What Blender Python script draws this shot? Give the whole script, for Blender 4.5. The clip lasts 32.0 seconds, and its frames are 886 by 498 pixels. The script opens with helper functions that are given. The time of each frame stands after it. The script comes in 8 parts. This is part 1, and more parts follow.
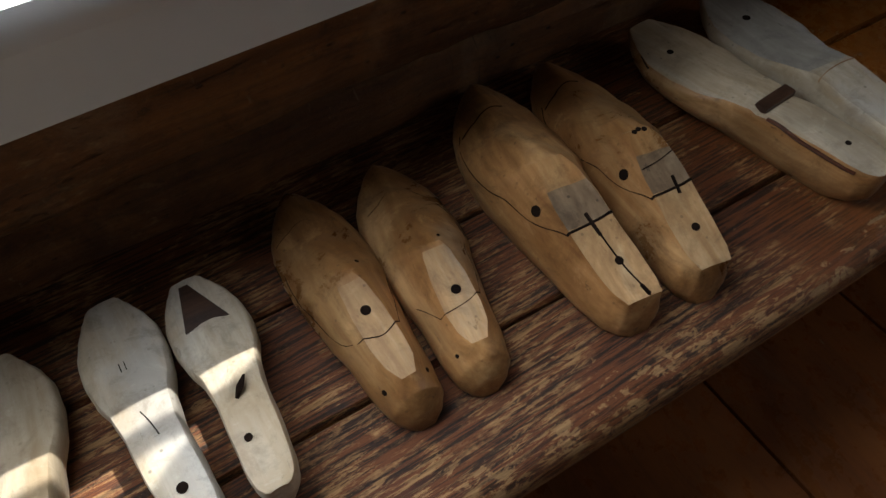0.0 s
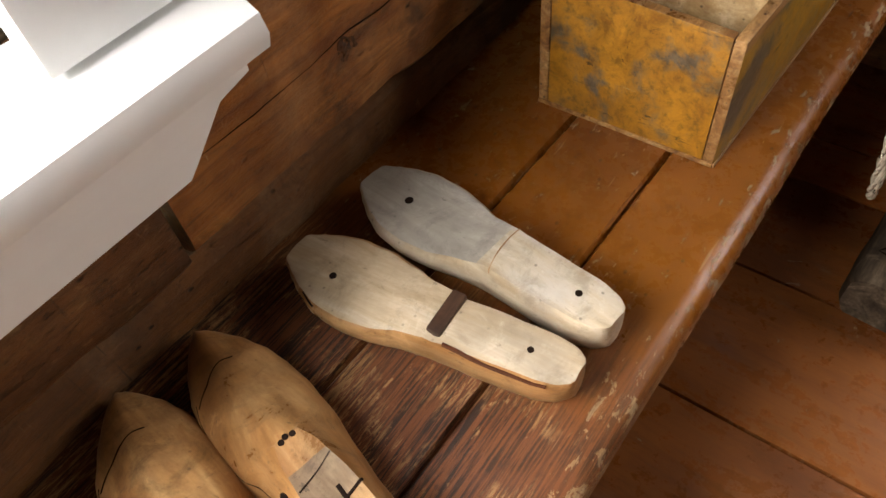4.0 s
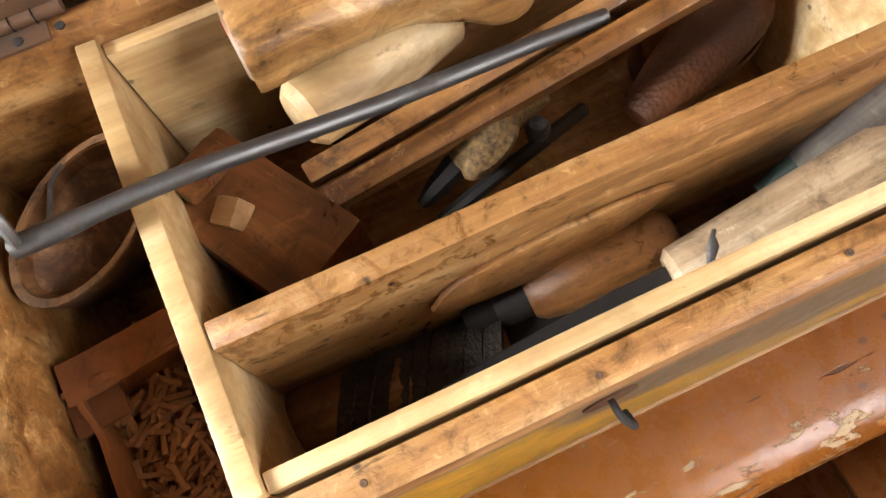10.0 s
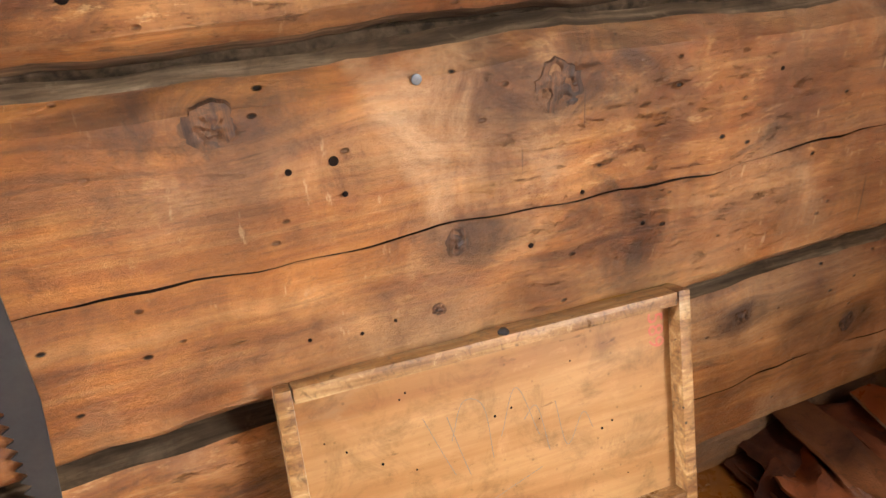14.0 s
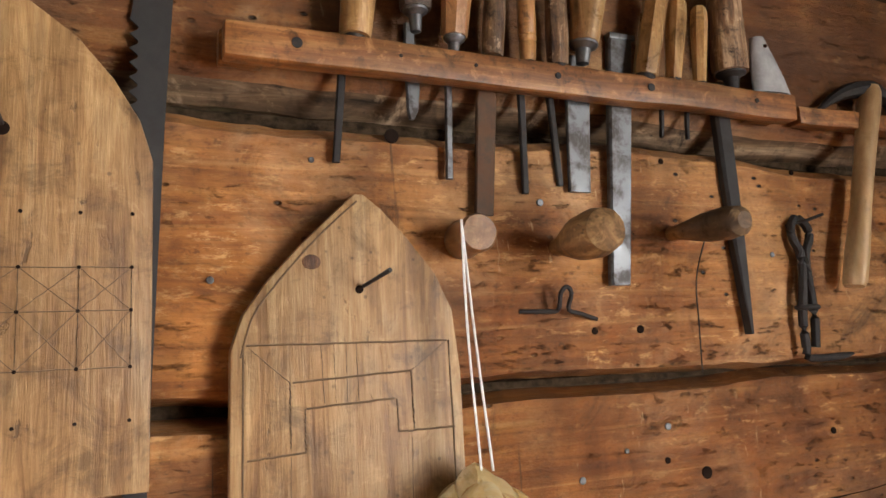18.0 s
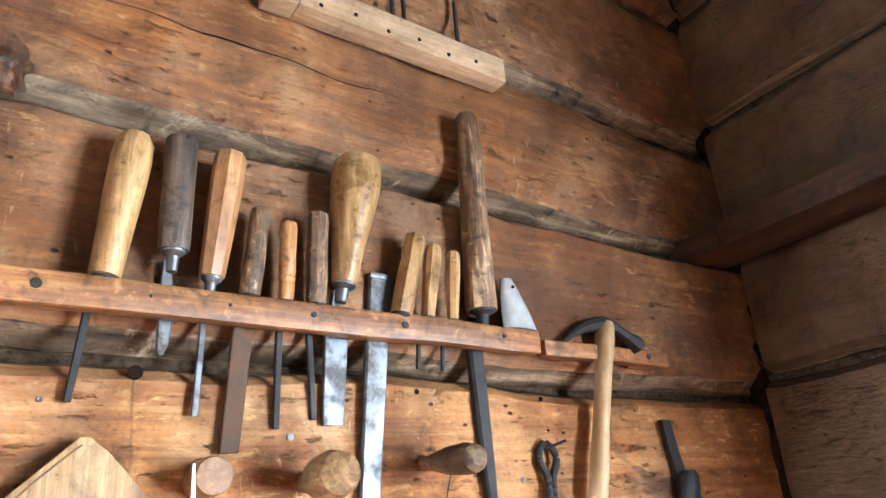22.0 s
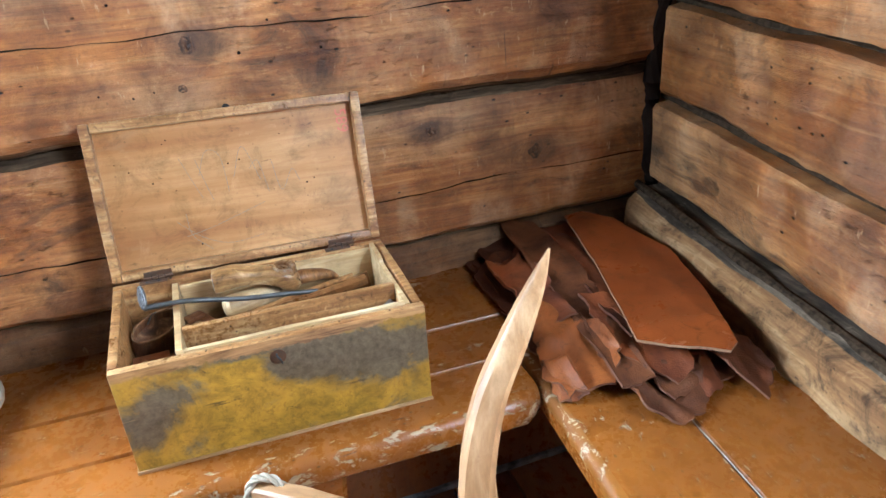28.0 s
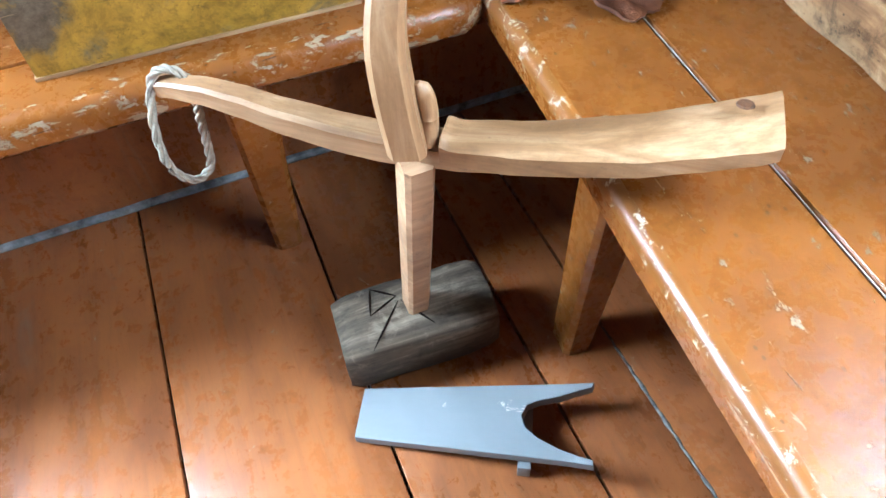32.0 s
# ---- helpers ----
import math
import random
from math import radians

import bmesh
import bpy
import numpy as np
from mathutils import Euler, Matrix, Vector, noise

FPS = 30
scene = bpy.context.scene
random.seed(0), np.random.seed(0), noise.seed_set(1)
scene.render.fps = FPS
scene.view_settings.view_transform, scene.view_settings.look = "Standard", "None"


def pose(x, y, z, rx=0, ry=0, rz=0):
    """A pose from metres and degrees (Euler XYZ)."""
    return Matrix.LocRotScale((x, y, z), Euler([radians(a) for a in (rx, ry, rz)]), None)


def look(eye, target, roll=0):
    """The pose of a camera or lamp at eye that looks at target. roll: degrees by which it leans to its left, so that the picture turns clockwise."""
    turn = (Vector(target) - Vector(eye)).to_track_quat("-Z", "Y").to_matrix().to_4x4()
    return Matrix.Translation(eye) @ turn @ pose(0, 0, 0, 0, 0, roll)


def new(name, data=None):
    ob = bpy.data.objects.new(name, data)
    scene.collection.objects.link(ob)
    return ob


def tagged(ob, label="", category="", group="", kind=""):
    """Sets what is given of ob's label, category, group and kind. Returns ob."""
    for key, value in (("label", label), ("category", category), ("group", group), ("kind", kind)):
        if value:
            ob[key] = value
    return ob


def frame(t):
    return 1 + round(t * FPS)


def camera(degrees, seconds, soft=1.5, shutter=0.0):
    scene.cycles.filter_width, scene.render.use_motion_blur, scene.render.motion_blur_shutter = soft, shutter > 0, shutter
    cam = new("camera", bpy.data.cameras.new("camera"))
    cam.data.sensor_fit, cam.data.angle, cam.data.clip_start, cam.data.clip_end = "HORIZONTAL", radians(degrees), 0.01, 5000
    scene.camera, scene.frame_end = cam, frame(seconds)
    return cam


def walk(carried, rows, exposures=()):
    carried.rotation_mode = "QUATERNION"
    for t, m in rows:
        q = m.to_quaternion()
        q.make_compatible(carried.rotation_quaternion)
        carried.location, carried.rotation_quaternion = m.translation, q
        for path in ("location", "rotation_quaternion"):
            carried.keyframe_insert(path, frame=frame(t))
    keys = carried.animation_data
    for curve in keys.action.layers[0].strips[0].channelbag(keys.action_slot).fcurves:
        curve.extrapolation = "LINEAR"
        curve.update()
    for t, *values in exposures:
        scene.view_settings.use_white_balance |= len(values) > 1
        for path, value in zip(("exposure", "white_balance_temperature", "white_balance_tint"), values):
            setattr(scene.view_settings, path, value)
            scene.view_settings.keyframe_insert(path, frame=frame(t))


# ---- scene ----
cam = camera(64.9, 32.0)
PATH = [
    (0, (-0.91, -0.161, 0.999), (-0.299, 0.827, -0.629), -1.2),
    (0.5, (-0.839, -0.179, 0.994), (-0.206, 0.82, -0.619), -1.7),
    (1, (-0.794, -0.193, 0.995), (-0.154, 0.825, -0.603), -2.9),
    (1.5, (-0.77, -0.208, 0.997), (-0.104, 0.823, -0.582), -3.6),
    (2, (-0.727, -0.204, 0.997), (-0.029, 0.819, -0.574), -4.6),
    (2.5, (-0.688, -0.189, 0.992), (0.067, 0.781, -0.586), -4.4),
    (4.5, (-0.514, -0.116, 1.034), (0.45, 0.687, -0.524), -7.0),
    (5, (-0.408, -0.161, 1.033), (0.599, 0.688, -0.472), -4.0),
    (5.5, (-0.304, -0.196, 1.031), (0.661, 0.724, -0.46), -2.5),
    (6, (-0.207, -0.151, 1.011), (0.723, 0.776, -0.497), -3.2),
    (6.5, (-0.13, -0.104, 1.006), (0.782, 0.773, -0.543), -4.7),
    (7, (-0.048, -0.079, 0.99), (0.738, 0.815, -0.617), -5.7),
    (7.5, (0.026, -0.06, 0.958), (0.581, 0.868, -0.724), -6.5),
    (8, (0.062, -0.043, 0.922), (0.432, 0.872, -0.818), -9.5),
    (8.5, (0.087, -0.037, 0.887), (0.317, 0.817, -0.907), -12.1),
    (9, (0.116, -0.04, 0.86), (0.291, 0.779, -0.956), -14.5),
    (9.5, (0.134, -0.034, 0.841), (0.298, 0.749, -0.992), -14.8),
    (10, (0.151, -0.029, 0.834), (0.359, 0.703, -1.015), -11.5),
    (10.5, (0.168, -0.032, 0.842), (0.479, 0.699, -0.994), -6.2),
    (11, (0.181, -0.042, 0.865), (0.562, 0.705, -0.951), -4.3),
    (11.5, (0.185, -0.057, 0.893), (0.646, 0.752, -0.876), -3.2),
    (12, (0.172, -0.074, 0.955), (0.679, 0.819, -0.762), -4.3),
    (12.5, (0.121, -0.08, 1.038), (0.63, 0.94, -0.605), -6.0),
    (13, (0.052, -0.102, 1.1), (0.597, 1.138, -0.371), -5.1),
    (13.5, (0.005, -0.134, 1.174), (0.63, 1.321, -0.048), -3.5),
    (14, (-0.037, -0.16, 1.225), (0.657, 1.441, 0.248), -1.6),
    (14.5, (-0.067, -0.192, 1.262), (0.691, 1.494, 0.499), -0.3),
    (15, (-0.091, -0.213, 1.311), (0.72, 1.542, 0.799), -0.2),
    (15.5, (-0.117, -0.224, 1.346), (0.698, 1.576, 1.04), -0.4),
    (17.5, (-0.147, -0.248, 1.428), (0.559, 1.614, 1.609), -2.0),
    (18, (-0.142, -0.249, 1.438), (0.632, 1.572, 1.728), -2.8),
    (18.5, (-0.144, -0.255, 1.453), (0.629, 1.549, 1.839), -3.1),
    (19, (-0.136, -0.258, 1.462), (0.673, 1.512, 1.925), -3.4),
    (19.5, (-0.122, -0.268, 1.468), (0.752, 1.46, 1.969), -3.8),
    (20, (-0.102, -0.28, 1.47), (0.86, 1.39, 2.004), -4.2),
    (20.5, (-0.084, -0.298, 1.468), (0.975, 1.301, 2.037), -4.6),
    (21, (-0.081, -0.307, 1.468), (1.024, 1.248, 2.069), -4.6),
    (21.5, (-0.082, -0.322, 1.473), (1.041, 1.198, 2.127), -4.5),
    (22, (-0.087, -0.335, 1.483), (1.03, 1.153, 2.217), -4.5),
    (22.5, (-0.09, -0.343, 1.485), (0.998, 1.125, 2.298), -4.7),
    (23, (-0.09, -0.345, 1.481), (0.998, 1.117, 2.305), -5.3),
    (23.5, (-0.068, -0.345, 1.469), (1.041, 1.127, 2.246), -5.4),
    (24, (-0.006, -0.376, 1.438), (1.162, 1.153, 1.982), -4.2),
    (24.5, (0.046, -0.451, 1.379), (1.183, 1.139, 1.799), -4.7),
    (26.5, (0.057, -0.76, 1.225), (0.881, 1.036, 0.918), -4.3),
    (27, (0.1, -0.782, 1.192), (0.893, 0.99, 0.713), -4.7),
    (27.5, (0.151, -0.797, 1.144), (0.833, 0.944, 0.435), -4.7),
    (28, (0.174, -0.807, 1.11), (0.75, 0.885, 0.213), -4.0),
    (28.5, (0.176, -0.813, 1.085), (0.672, 0.828, 0.054), -4.0),
    (29, (0.181, -0.817, 1.065), (0.626, 0.786, -0.046), -4.7),
    (29.5, (0.19, -0.819, 1.048), (0.607, 0.74, -0.134), -5.3),
    (30, (0.197, -0.817, 1.027), (0.602, 0.681, -0.234), -5.5),
    (30.5, (0.205, -0.821, 1.003), (0.595, 0.605, -0.344), -5.7),
    (31, (0.209, -0.828, 0.983), (0.592, 0.507, -0.456), -5.4),
    (31.5, (0.216, -0.833, 0.967), (0.605, 0.422, -0.541), -5.0),
    (32, (0.219, -0.838, 0.958), (0.623, 0.353, -0.597), -4.6),
]
EXPOSURE = [(0.0, 0.34, 6150, 10), (1.0, 0.86, 6050, 9), (2.0, 1.53, 5850, 8), (2.5, 1.79, 6050, 9), (4.5, 2.66, 7300, 18), (5.0, 2.79, 7400, 20), (6.0, 3.42, 7900, 24), (7.0, 3.81, 7400, 16), (8.0, 4.24, 7000, 14), (10.0, 4.41, 6600, 12), (12.0, 4.54, 6200, 9), (13.0, 4.59, 6300, 11), (14.0, 4.57, 6180, 11), (15.0, 4.47, 6250, 12), (18.0, 4.05, 6450, 12), (19.5, 4.65, 5600, 8), (21.0, 5.08, 5350, 6), (22.0, 5.4, 5150, 4), (23.0, 5.58, 4850, 2), (24.5, 5.5, 5050, 3), (27.0, 4.69, 4850, 2), (28.0, 4.42, 4950, 2), (30.0, 4.56, 4820, 1), (32.0, 4.55, 4630, 0)]
walk(cam, [(t, look(eye, target, roll)) for t, eye, target, roll in PATH], EXPOSURE)

# ---- world, sun, window light ----
SUN_WAY = Vector((-0.124, -0.072, -0.27)).normalized()
world = bpy.data.worlds.new("world")
scene.world = world
world.use_nodes = True
wn = world.node_tree
sky = wn.nodes.new("ShaderNodeTexSky")
sky.sky_type = "NISHITA"
sky.sun_disc = False
sky.sun_elevation = math.asin(-SUN_WAY.z)
sky.sun_rotation = math.atan2(-SUN_WAY.x, -SUN_WAY.y)
wn.links.new(sky.outputs[0], wn.nodes["Background"].inputs[0])
wn.nodes["Background"].inputs[1].default_value = 0.05

sun = new("sun", bpy.data.lights.new("sun", "SUN"))
sun.data.energy, sun.data.angle, sun.data.color = 5.4, radians(0.6), (1.0, 0.95, 0.86)
sun.matrix_world = look((0, 0, 6), Vector((0, 0, 6)) + SUN_WAY)


def window_light(name, eye, target, wide, high, watts, colour):
    """The sky's light in a window's opening."""
    ob = new(name, bpy.data.lights.new(name, "AREA"))
    ob.data.shape, ob.data.size, ob.data.size_y = "RECTANGLE", wide, high
    ob.data.energy, ob.data.color = watts, colour
    ob.matrix_world = look(eye, target)
    return ob


window_light("skylight_window_west", (-1.17, 0.31, 1.24), (-0.98, -0.62, 0.42), 0.74, 0.70, 9.0, (0.95, 0.98, 1.0))
window_light("skylight_window_north", (0.942, -1.0, 1.41), (-0.053, -0.904, 1.30), 0.76, 0.84, 2.75, (1.0, 0.99, 0.97))
# Weak fill lamp; the south window it stands in is invented.
window_light("skylight_window_south", (-2.56, -1.30, 1.30), (0.5, -0.9, 0.6), 1.0, 0.9, 0.2, (0.95, 0.98, 1.0))


# ---- materials ----
def plug(nt, socket, value):
    if isinstance(value, bpy.types.NodeSocket):
        nt.links.new(value, socket)
    else:
        socket.default_value = value


def fresh(name):
    m = bpy.data.materials.new(name)
    m.use_nodes = True
    return m, m.node_tree, m.node_tree.nodes["Principled BSDF"]


def coords(nt, scale=(1, 1, 1), vary=True, turn=(0, 0, 0)):
    """Object coordinates, shifted from object to object, stretched by scale."""
    tc = nt.nodes.new("ShaderNodeTexCoord")
    out = tc.outputs["Object"]
    if vary:
        info = nt.nodes.new("ShaderNodeObjectInfo")
        mul = nt.nodes.new("ShaderNodeVectorMath")
        mul.operation = "MULTIPLY_ADD"
        nt.links.new(info.outputs["Random"], mul.inputs[0])
        mul.inputs[1].default_value = (7.3, 11.1, 5.7)
        nt.links.new(out, mul.inputs[2])
        out = mul.outputs[0]
    mp = nt.nodes.new("ShaderNodeMapping")
    mp.inputs["Scale"].default_value = scale
    mp.inputs["Rotation"].default_value = [radians(a) for a in turn]
    nt.links.new(out, mp.inputs[0])
    return mp.outputs[0]


def noise_tex(nt, vec, scale, detail=4.0, rough=0.55, distort=0.0):
    n = nt.nodes.new("ShaderNodeTexNoise")
    nt.links.new(vec, n.inputs["Vector"])
    n.inputs["Scale"].default_value, n.inputs["Detail"].default_value = scale, detail
    n.inputs["Roughness"].default_value, n.inputs["Distortion"].default_value = rough, distort
    return n.outputs[0]


def voronoi(nt, vec, scale, feature="F1"):
    n = nt.nodes.new("ShaderNodeTexVoronoi")
    n.feature = feature
    nt.links.new(vec, n.inputs["Vector"])
    n.inputs["Scale"].default_value = scale
    return n.outputs[0]


def ramp(nt, fac, stops):
    """Colours, or greys given as single numbers, at places from 0 to 1."""
    n = nt.nodes.new("ShaderNodeValToRGB")
    plug(nt, n.inputs[0], fac)
    while len(n.color_ramp.elements) < len(stops):
        n.color_ramp.elements.new(0.5)
    for e, (at, c) in zip(n.color_ramp.elements, stops):
        e.position = at
        e.color = (c, c, c, 1) if isinstance(c, (int, float)) else (*c, 1)
    return n.outputs[0]


def blend(nt, fac, a, b, kind="MIX"):
    n = nt.nodes.new("ShaderNodeMix")
    n.data_type, n.blend_type = "RGBA", kind
    plug(nt, n.inputs[0], fac)
    for socket, v in ((n.inputs[6], a), (n.inputs[7], b)):
        plug(nt, socket, (*v, 1) if isinstance(v, tuple) else v)
    return n.outputs[2]


def calc(nt, op, a, b=0.0):
    n = nt.nodes.new("ShaderNodeMath")
    n.operation, n.use_clamp = op, True
    plug(nt, n.inputs[0], a)
    plug(nt, n.inputs[1], b)
    return n.outputs[0]


def calc_open(nt, op, a, b=0.0):
    n = nt.nodes.new("ShaderNodeMath")
    n.operation = op
    plug(nt, n.inputs[0], a)
    plug(nt, n.inputs[1], b)
    return n.outputs[0]


def relief(nt, bsdf, height, strength, distance=0.002):
    b = nt.nodes.new("ShaderNodeBump")
    b.inputs["Strength"].default_value, b.inputs["Distance"].default_value = strength, distance
    nt.links.new(height, b.inputs["Height"])
    nt.links.new(b.outputs[0], bsdf.inputs["Normal"])


def stretch(axis, along, across):
    return tuple(along if a == axis else across for a in "XYZ")


def wood(name, dark, mid, light, axis="X", grain=1.0, rough=0.6, stain=0.5, pits=0.0, bump=0.35, grey=None, grey_at=0.6, wear=0.5, spots=19.0):
    """Bare wood: long grain, broad stains, fine fibres, hand dirt, dents, worm holes and greyed patches."""
    m, nt, bsdf = fresh(name)
    plain = coords(nt)
    long = coords(nt, stretch(axis, 1.6 * grain, 17 * grain))
    fine = coords(nt, stretch(axis, 9 * grain, 160 * grain))
    rings = noise_tex(nt, long, 1.6, 6, 0.6, 1.1)
    fibre = noise_tex(nt, fine, 1.0, 5, 0.65)
    broad = noise_tex(nt, plain, 5.5, 5, 0.6, 0.4)
    dirt = noise_tex(nt, plain, spots, 9, 0.74, 0.5)
    nick = noise_tex(nt, coords(nt, stretch(axis, 34, 95)), 1.0, 5, 0.7, 0.4)
    col = ramp(nt, rings, [(0.31, dark), (0.5, mid), (0.69, light)])
    col = blend(nt, calc(nt, "MULTIPLY", ramp(nt, fibre, [(0.35, 1.0), (0.6, 0.0)]), 0.45), col, dark)
    if grey:
        patch = ramp(nt, noise_tex(nt, coords(nt, stretch(axis, 1.2, 3.0)), 2.2, 6, 0.65), [(grey_at, 0.0), (grey_at + 0.12, 1.0)])
        col = blend(nt, calc(nt, "MULTIPLY", patch, 0.8), col, grey)
    col = blend(nt, calc(nt, "MULTIPLY", ramp(nt, broad, [(0.38, 1.0), (0.62, 0.0)]), stain), col, tuple(c * 0.35 for c in dark))
    col = blend(nt, calc(nt, "MULTIPLY", ramp(nt, dirt, [(0.34, 1.0), (0.50, 0.0)]), wear), col, tuple(c * 0.28 for c in dark))
    col = blend(nt, calc(nt, "MULTIPLY", ramp(nt, dirt, [(0.57, 0.0), (0.70, 1.0)]), 0.6 * wear), col, tuple(min(0.85, c * 1.22 + 0.02) for c in light))
    dents = ramp(nt, nick, [(0.30, 1.0), (0.36, 0.0)])
    col = blend(nt, calc(nt, "MULTIPLY", dents, wear), col, tuple(c * 0.18 for c in dark))
    if pits:
        holes = ramp(nt, voronoi(nt, plain, 70.0), [(0.07, 1.0), (0.13, 0.0)])
        where = ramp(nt, noise_tex(nt, plain, 6.0, 2), [(0.47, 0.0), (0.56, 1.0)])
        col = blend(nt, calc(nt, "MULTIPLY", calc(nt, "MULTIPLY", holes, where), pits), col, (0.012, 0.008, 0.005))
    nt.links.new(col, bsdf.inputs["Base Color"])
    nt.links.new(ramp(nt, blend(nt, 0.5, broad, dirt), [(0.35, max(0.05, rough - 0.14)), (0.65, min(1.0, rough + 0.18))]), bsdf.inputs["Roughness"])
    relief(nt, bsdf, blend(nt, 0.35, blend(nt, 0.5, fibre, rings), blend(nt, dents, dirt, (0.0, 0.0, 0.0))), bump * 1.25, 0.0026)
    bsdf.inputs["Specular IOR Level"].default_value = 0.15 if rough > 0.6 else 0.45
    return m


def worn_paint(name, paint, deep, under, axis="X", wear=0.62, scratch=0.0, gloss=0.28, patch=3.0, bump=0.25, pale=None, chip=16.0):
    """Oil paint on boards: brush marks, chips down to the wood, scuffs along the grain."""
    m, nt, bsdf = fresh(name)
    plain = coords(nt)
    long = coords(nt, stretch(axis, 2.2, 20))
    fine = coords(nt, stretch(axis, 12, 170))
    broad = noise_tex(nt, plain, patch, 6, 0.62, 0.3)
    streak = noise_tex(nt, long, 2.0, 7, 0.7, 0.5)
    fibre = noise_tex(nt, fine, 1.0, 5, 0.7)
    col = blend(nt, ramp(nt, broad, [(0.3, 0.0), (0.7, 1.0)]), deep, paint)
    col = blend(nt, ramp(nt, streak, [(0.3, 0.5), (0.55, 0.0)]), col, deep)
    chips = ramp(nt, noise_tex(nt, plain, chip, 10, 0.74, 0.8), [(wear, 0.0), (wear + 0.035, 1.0)])
    if scratch:
        lines = ramp(nt, noise_tex(nt, long, 5.0, 9, 0.8, 0.2), [(0.62 - 0.2 * scratch, 0.0), (0.69 - 0.2 * scratch, 1.0)])
        chips = calc(nt, "MAXIMUM", chips, calc(nt, "MULTIPLY", lines, ramp(nt, broad, [(0.42, 0.25), (0.6, 1.0)])))
    bare = blend(nt, fibre, under, pale or tuple(c * 1.7 for c in under))
    col = blend(nt, chips, col, bare)
    nt.links.new(col, bsdf.inputs["Base Color"])
    shine = blend(nt, chips, ramp(nt, streak, [(0.3, gloss), (0.7, gloss + 0.2)]), (0.75, 0.75, 0.75))
    nt.links.new(shine, bsdf.inputs["Roughness"])
    relief(nt, bsdf, blend(nt, 0.4, blend(nt, chips, (0.7, 0.7, 0.7), (0.35, 0.35, 0.35)), fibre), bump, 0.0015)
    return m


def bench_paint(name, paint, deep, under):
    """Amber bench paint, hardly chipped towards the corner and scoured to the dark grain along the window end."""
    m, nt, bsdf = fresh(name)
    plain = coords(nt, vary=False)
    sep = nt.nodes.new("ShaderNodeSeparateXYZ")
    nt.links.new(plain, sep.inputs[0])
    long = coords(nt, (20, 150, 150))
    fine = coords(nt, (10, 290, 290))
    broad = noise_tex(nt, plain, 4.5, 7, 0.66, 0.4)
    streak = noise_tex(nt, long, 1.6, 10, 0.78, 0.5)
    fibre = noise_tex(nt, fine, 1.0, 7, 0.72)
    mar = noise_tex(nt, plain, 48.0, 8, 0.72, 0.1)
    rng = nt.nodes.new("ShaderNodeMapRange")
    nt.links.new(calc_open(nt, "ADD", sep.outputs[0], calc_open(nt, "MULTIPLY", broad, 0.4)), rng.inputs[0])
    rng.inputs[1].default_value, rng.inputs[2].default_value = 0.02, -0.24
    rng.inputs[3].default_value, rng.inputs[4].default_value = 0.0, 1.0
    worn = rng.outputs[0]
    col = blend(nt, ramp(nt, broad, [(0.32, 0.0), (0.68, 1.0)]), deep, paint)
    col = blend(nt, ramp(nt, mar, [(0.33, 0.4), (0.42, 0.0)]), col, tuple(c * 0.5 for c in deep))
    ground = blend(nt, ramp(nt, fibre, [(0.45, 0.0), (0.53, 1.0)]), (0.012, 0.005, 0.003), (0.15, 0.046, 0.013))
    ground = blend(nt, ramp(nt, broad, [(0.50, 0.0), (0.62, 0.6)]), ground, (0.14, 0.036, 0.015))
    col = blend(nt, calc(nt, "MULTIPLY", worn, 0.95), col, ground)
    rim = nt.nodes.new("ShaderNodeMapRange")
    nt.links.new(calc_open(nt, "ADD", calc_open(nt, "ADD", sep.outputs[1], calc_open(nt, "MULTIPLY", sep.outputs[0], 0.022)), calc_open(nt, "MULTIPLY", broad, 0.05)), rim.inputs[0])
    rim.inputs[1].default_value, rim.inputs[2].default_value = -0.004, -0.044
    rim.inputs[3].default_value, rim.inputs[4].default_value = 0.0, 1.0
    flaked = calc_open(nt, "ADD", noise_tex(nt, coords(nt, (0.6, 1.2, 1), vary=False), 66.0, 8, 0.70, 0.3), calc_open(nt, "MULTIPLY", rim.outputs[0], calc_open(nt, "ADD", 0.085, calc_open(nt, "MULTIPLY", worn, 0.045))))
    chips = ramp(nt, flaked, [(0.630, 0.0), (0.650, 1.0)])
    dots = ramp(nt, voronoi(nt, coords(nt, (30, 44, 44)), 1.0), [(0.06, 0.9), (0.10, 0.0)])
    scour = calc(nt, "MULTIPLY", ramp(nt, streak, [(0.50, 0.0), (0.54, 1.0)]), ramp(nt, noise_tex(nt, plain, 9.0, 7, 0.7), [(0.44, 0.0), (0.52, 1.0)]))
    bare = blend(nt, ramp(nt, fibre, [(0.3, 0.0), (0.7, 1.0)]), tuple(c * 0.4 for c in under), under)
    old = blend(nt, ramp(nt, fibre, [(0.3, 0.0), (0.7, 1.0)]), (0.09, 0.042, 0.016), (0.50, 0.285, 0.115))
    col = blend(nt, calc(nt, "MULTIPLY", scour, worn), col, old)
    col = blend(nt, chips, col, blend(nt, calc(nt, "MULTIPLY", worn, 0.8), bare, old))
    col = blend(nt, calc(nt, "MULTIPLY", dots, 0.7), col, (0.05, 0.022, 0.012))
    thin = ramp(nt, noise_tex(nt, coords(nt, (7, 95, 95), turn=(0, 0, -14)), 1.0, 3, 0.55), [(0.70, 0.0), (0.73, 0.55)])
    col = blend(nt, thin, col, (0.42, 0.27, 0.15))
    cuts = ramp(nt, noise_tex(nt, coords(nt, (8, 75, 75), turn=(0, 0, 8)), 1.3, 4, 0.6), [(0.275, 1.0), (0.30, 0.0)])
    col = blend(nt, calc(nt, "MULTIPLY", cuts, 0.8), col, (0.06, 0.026, 0.014))
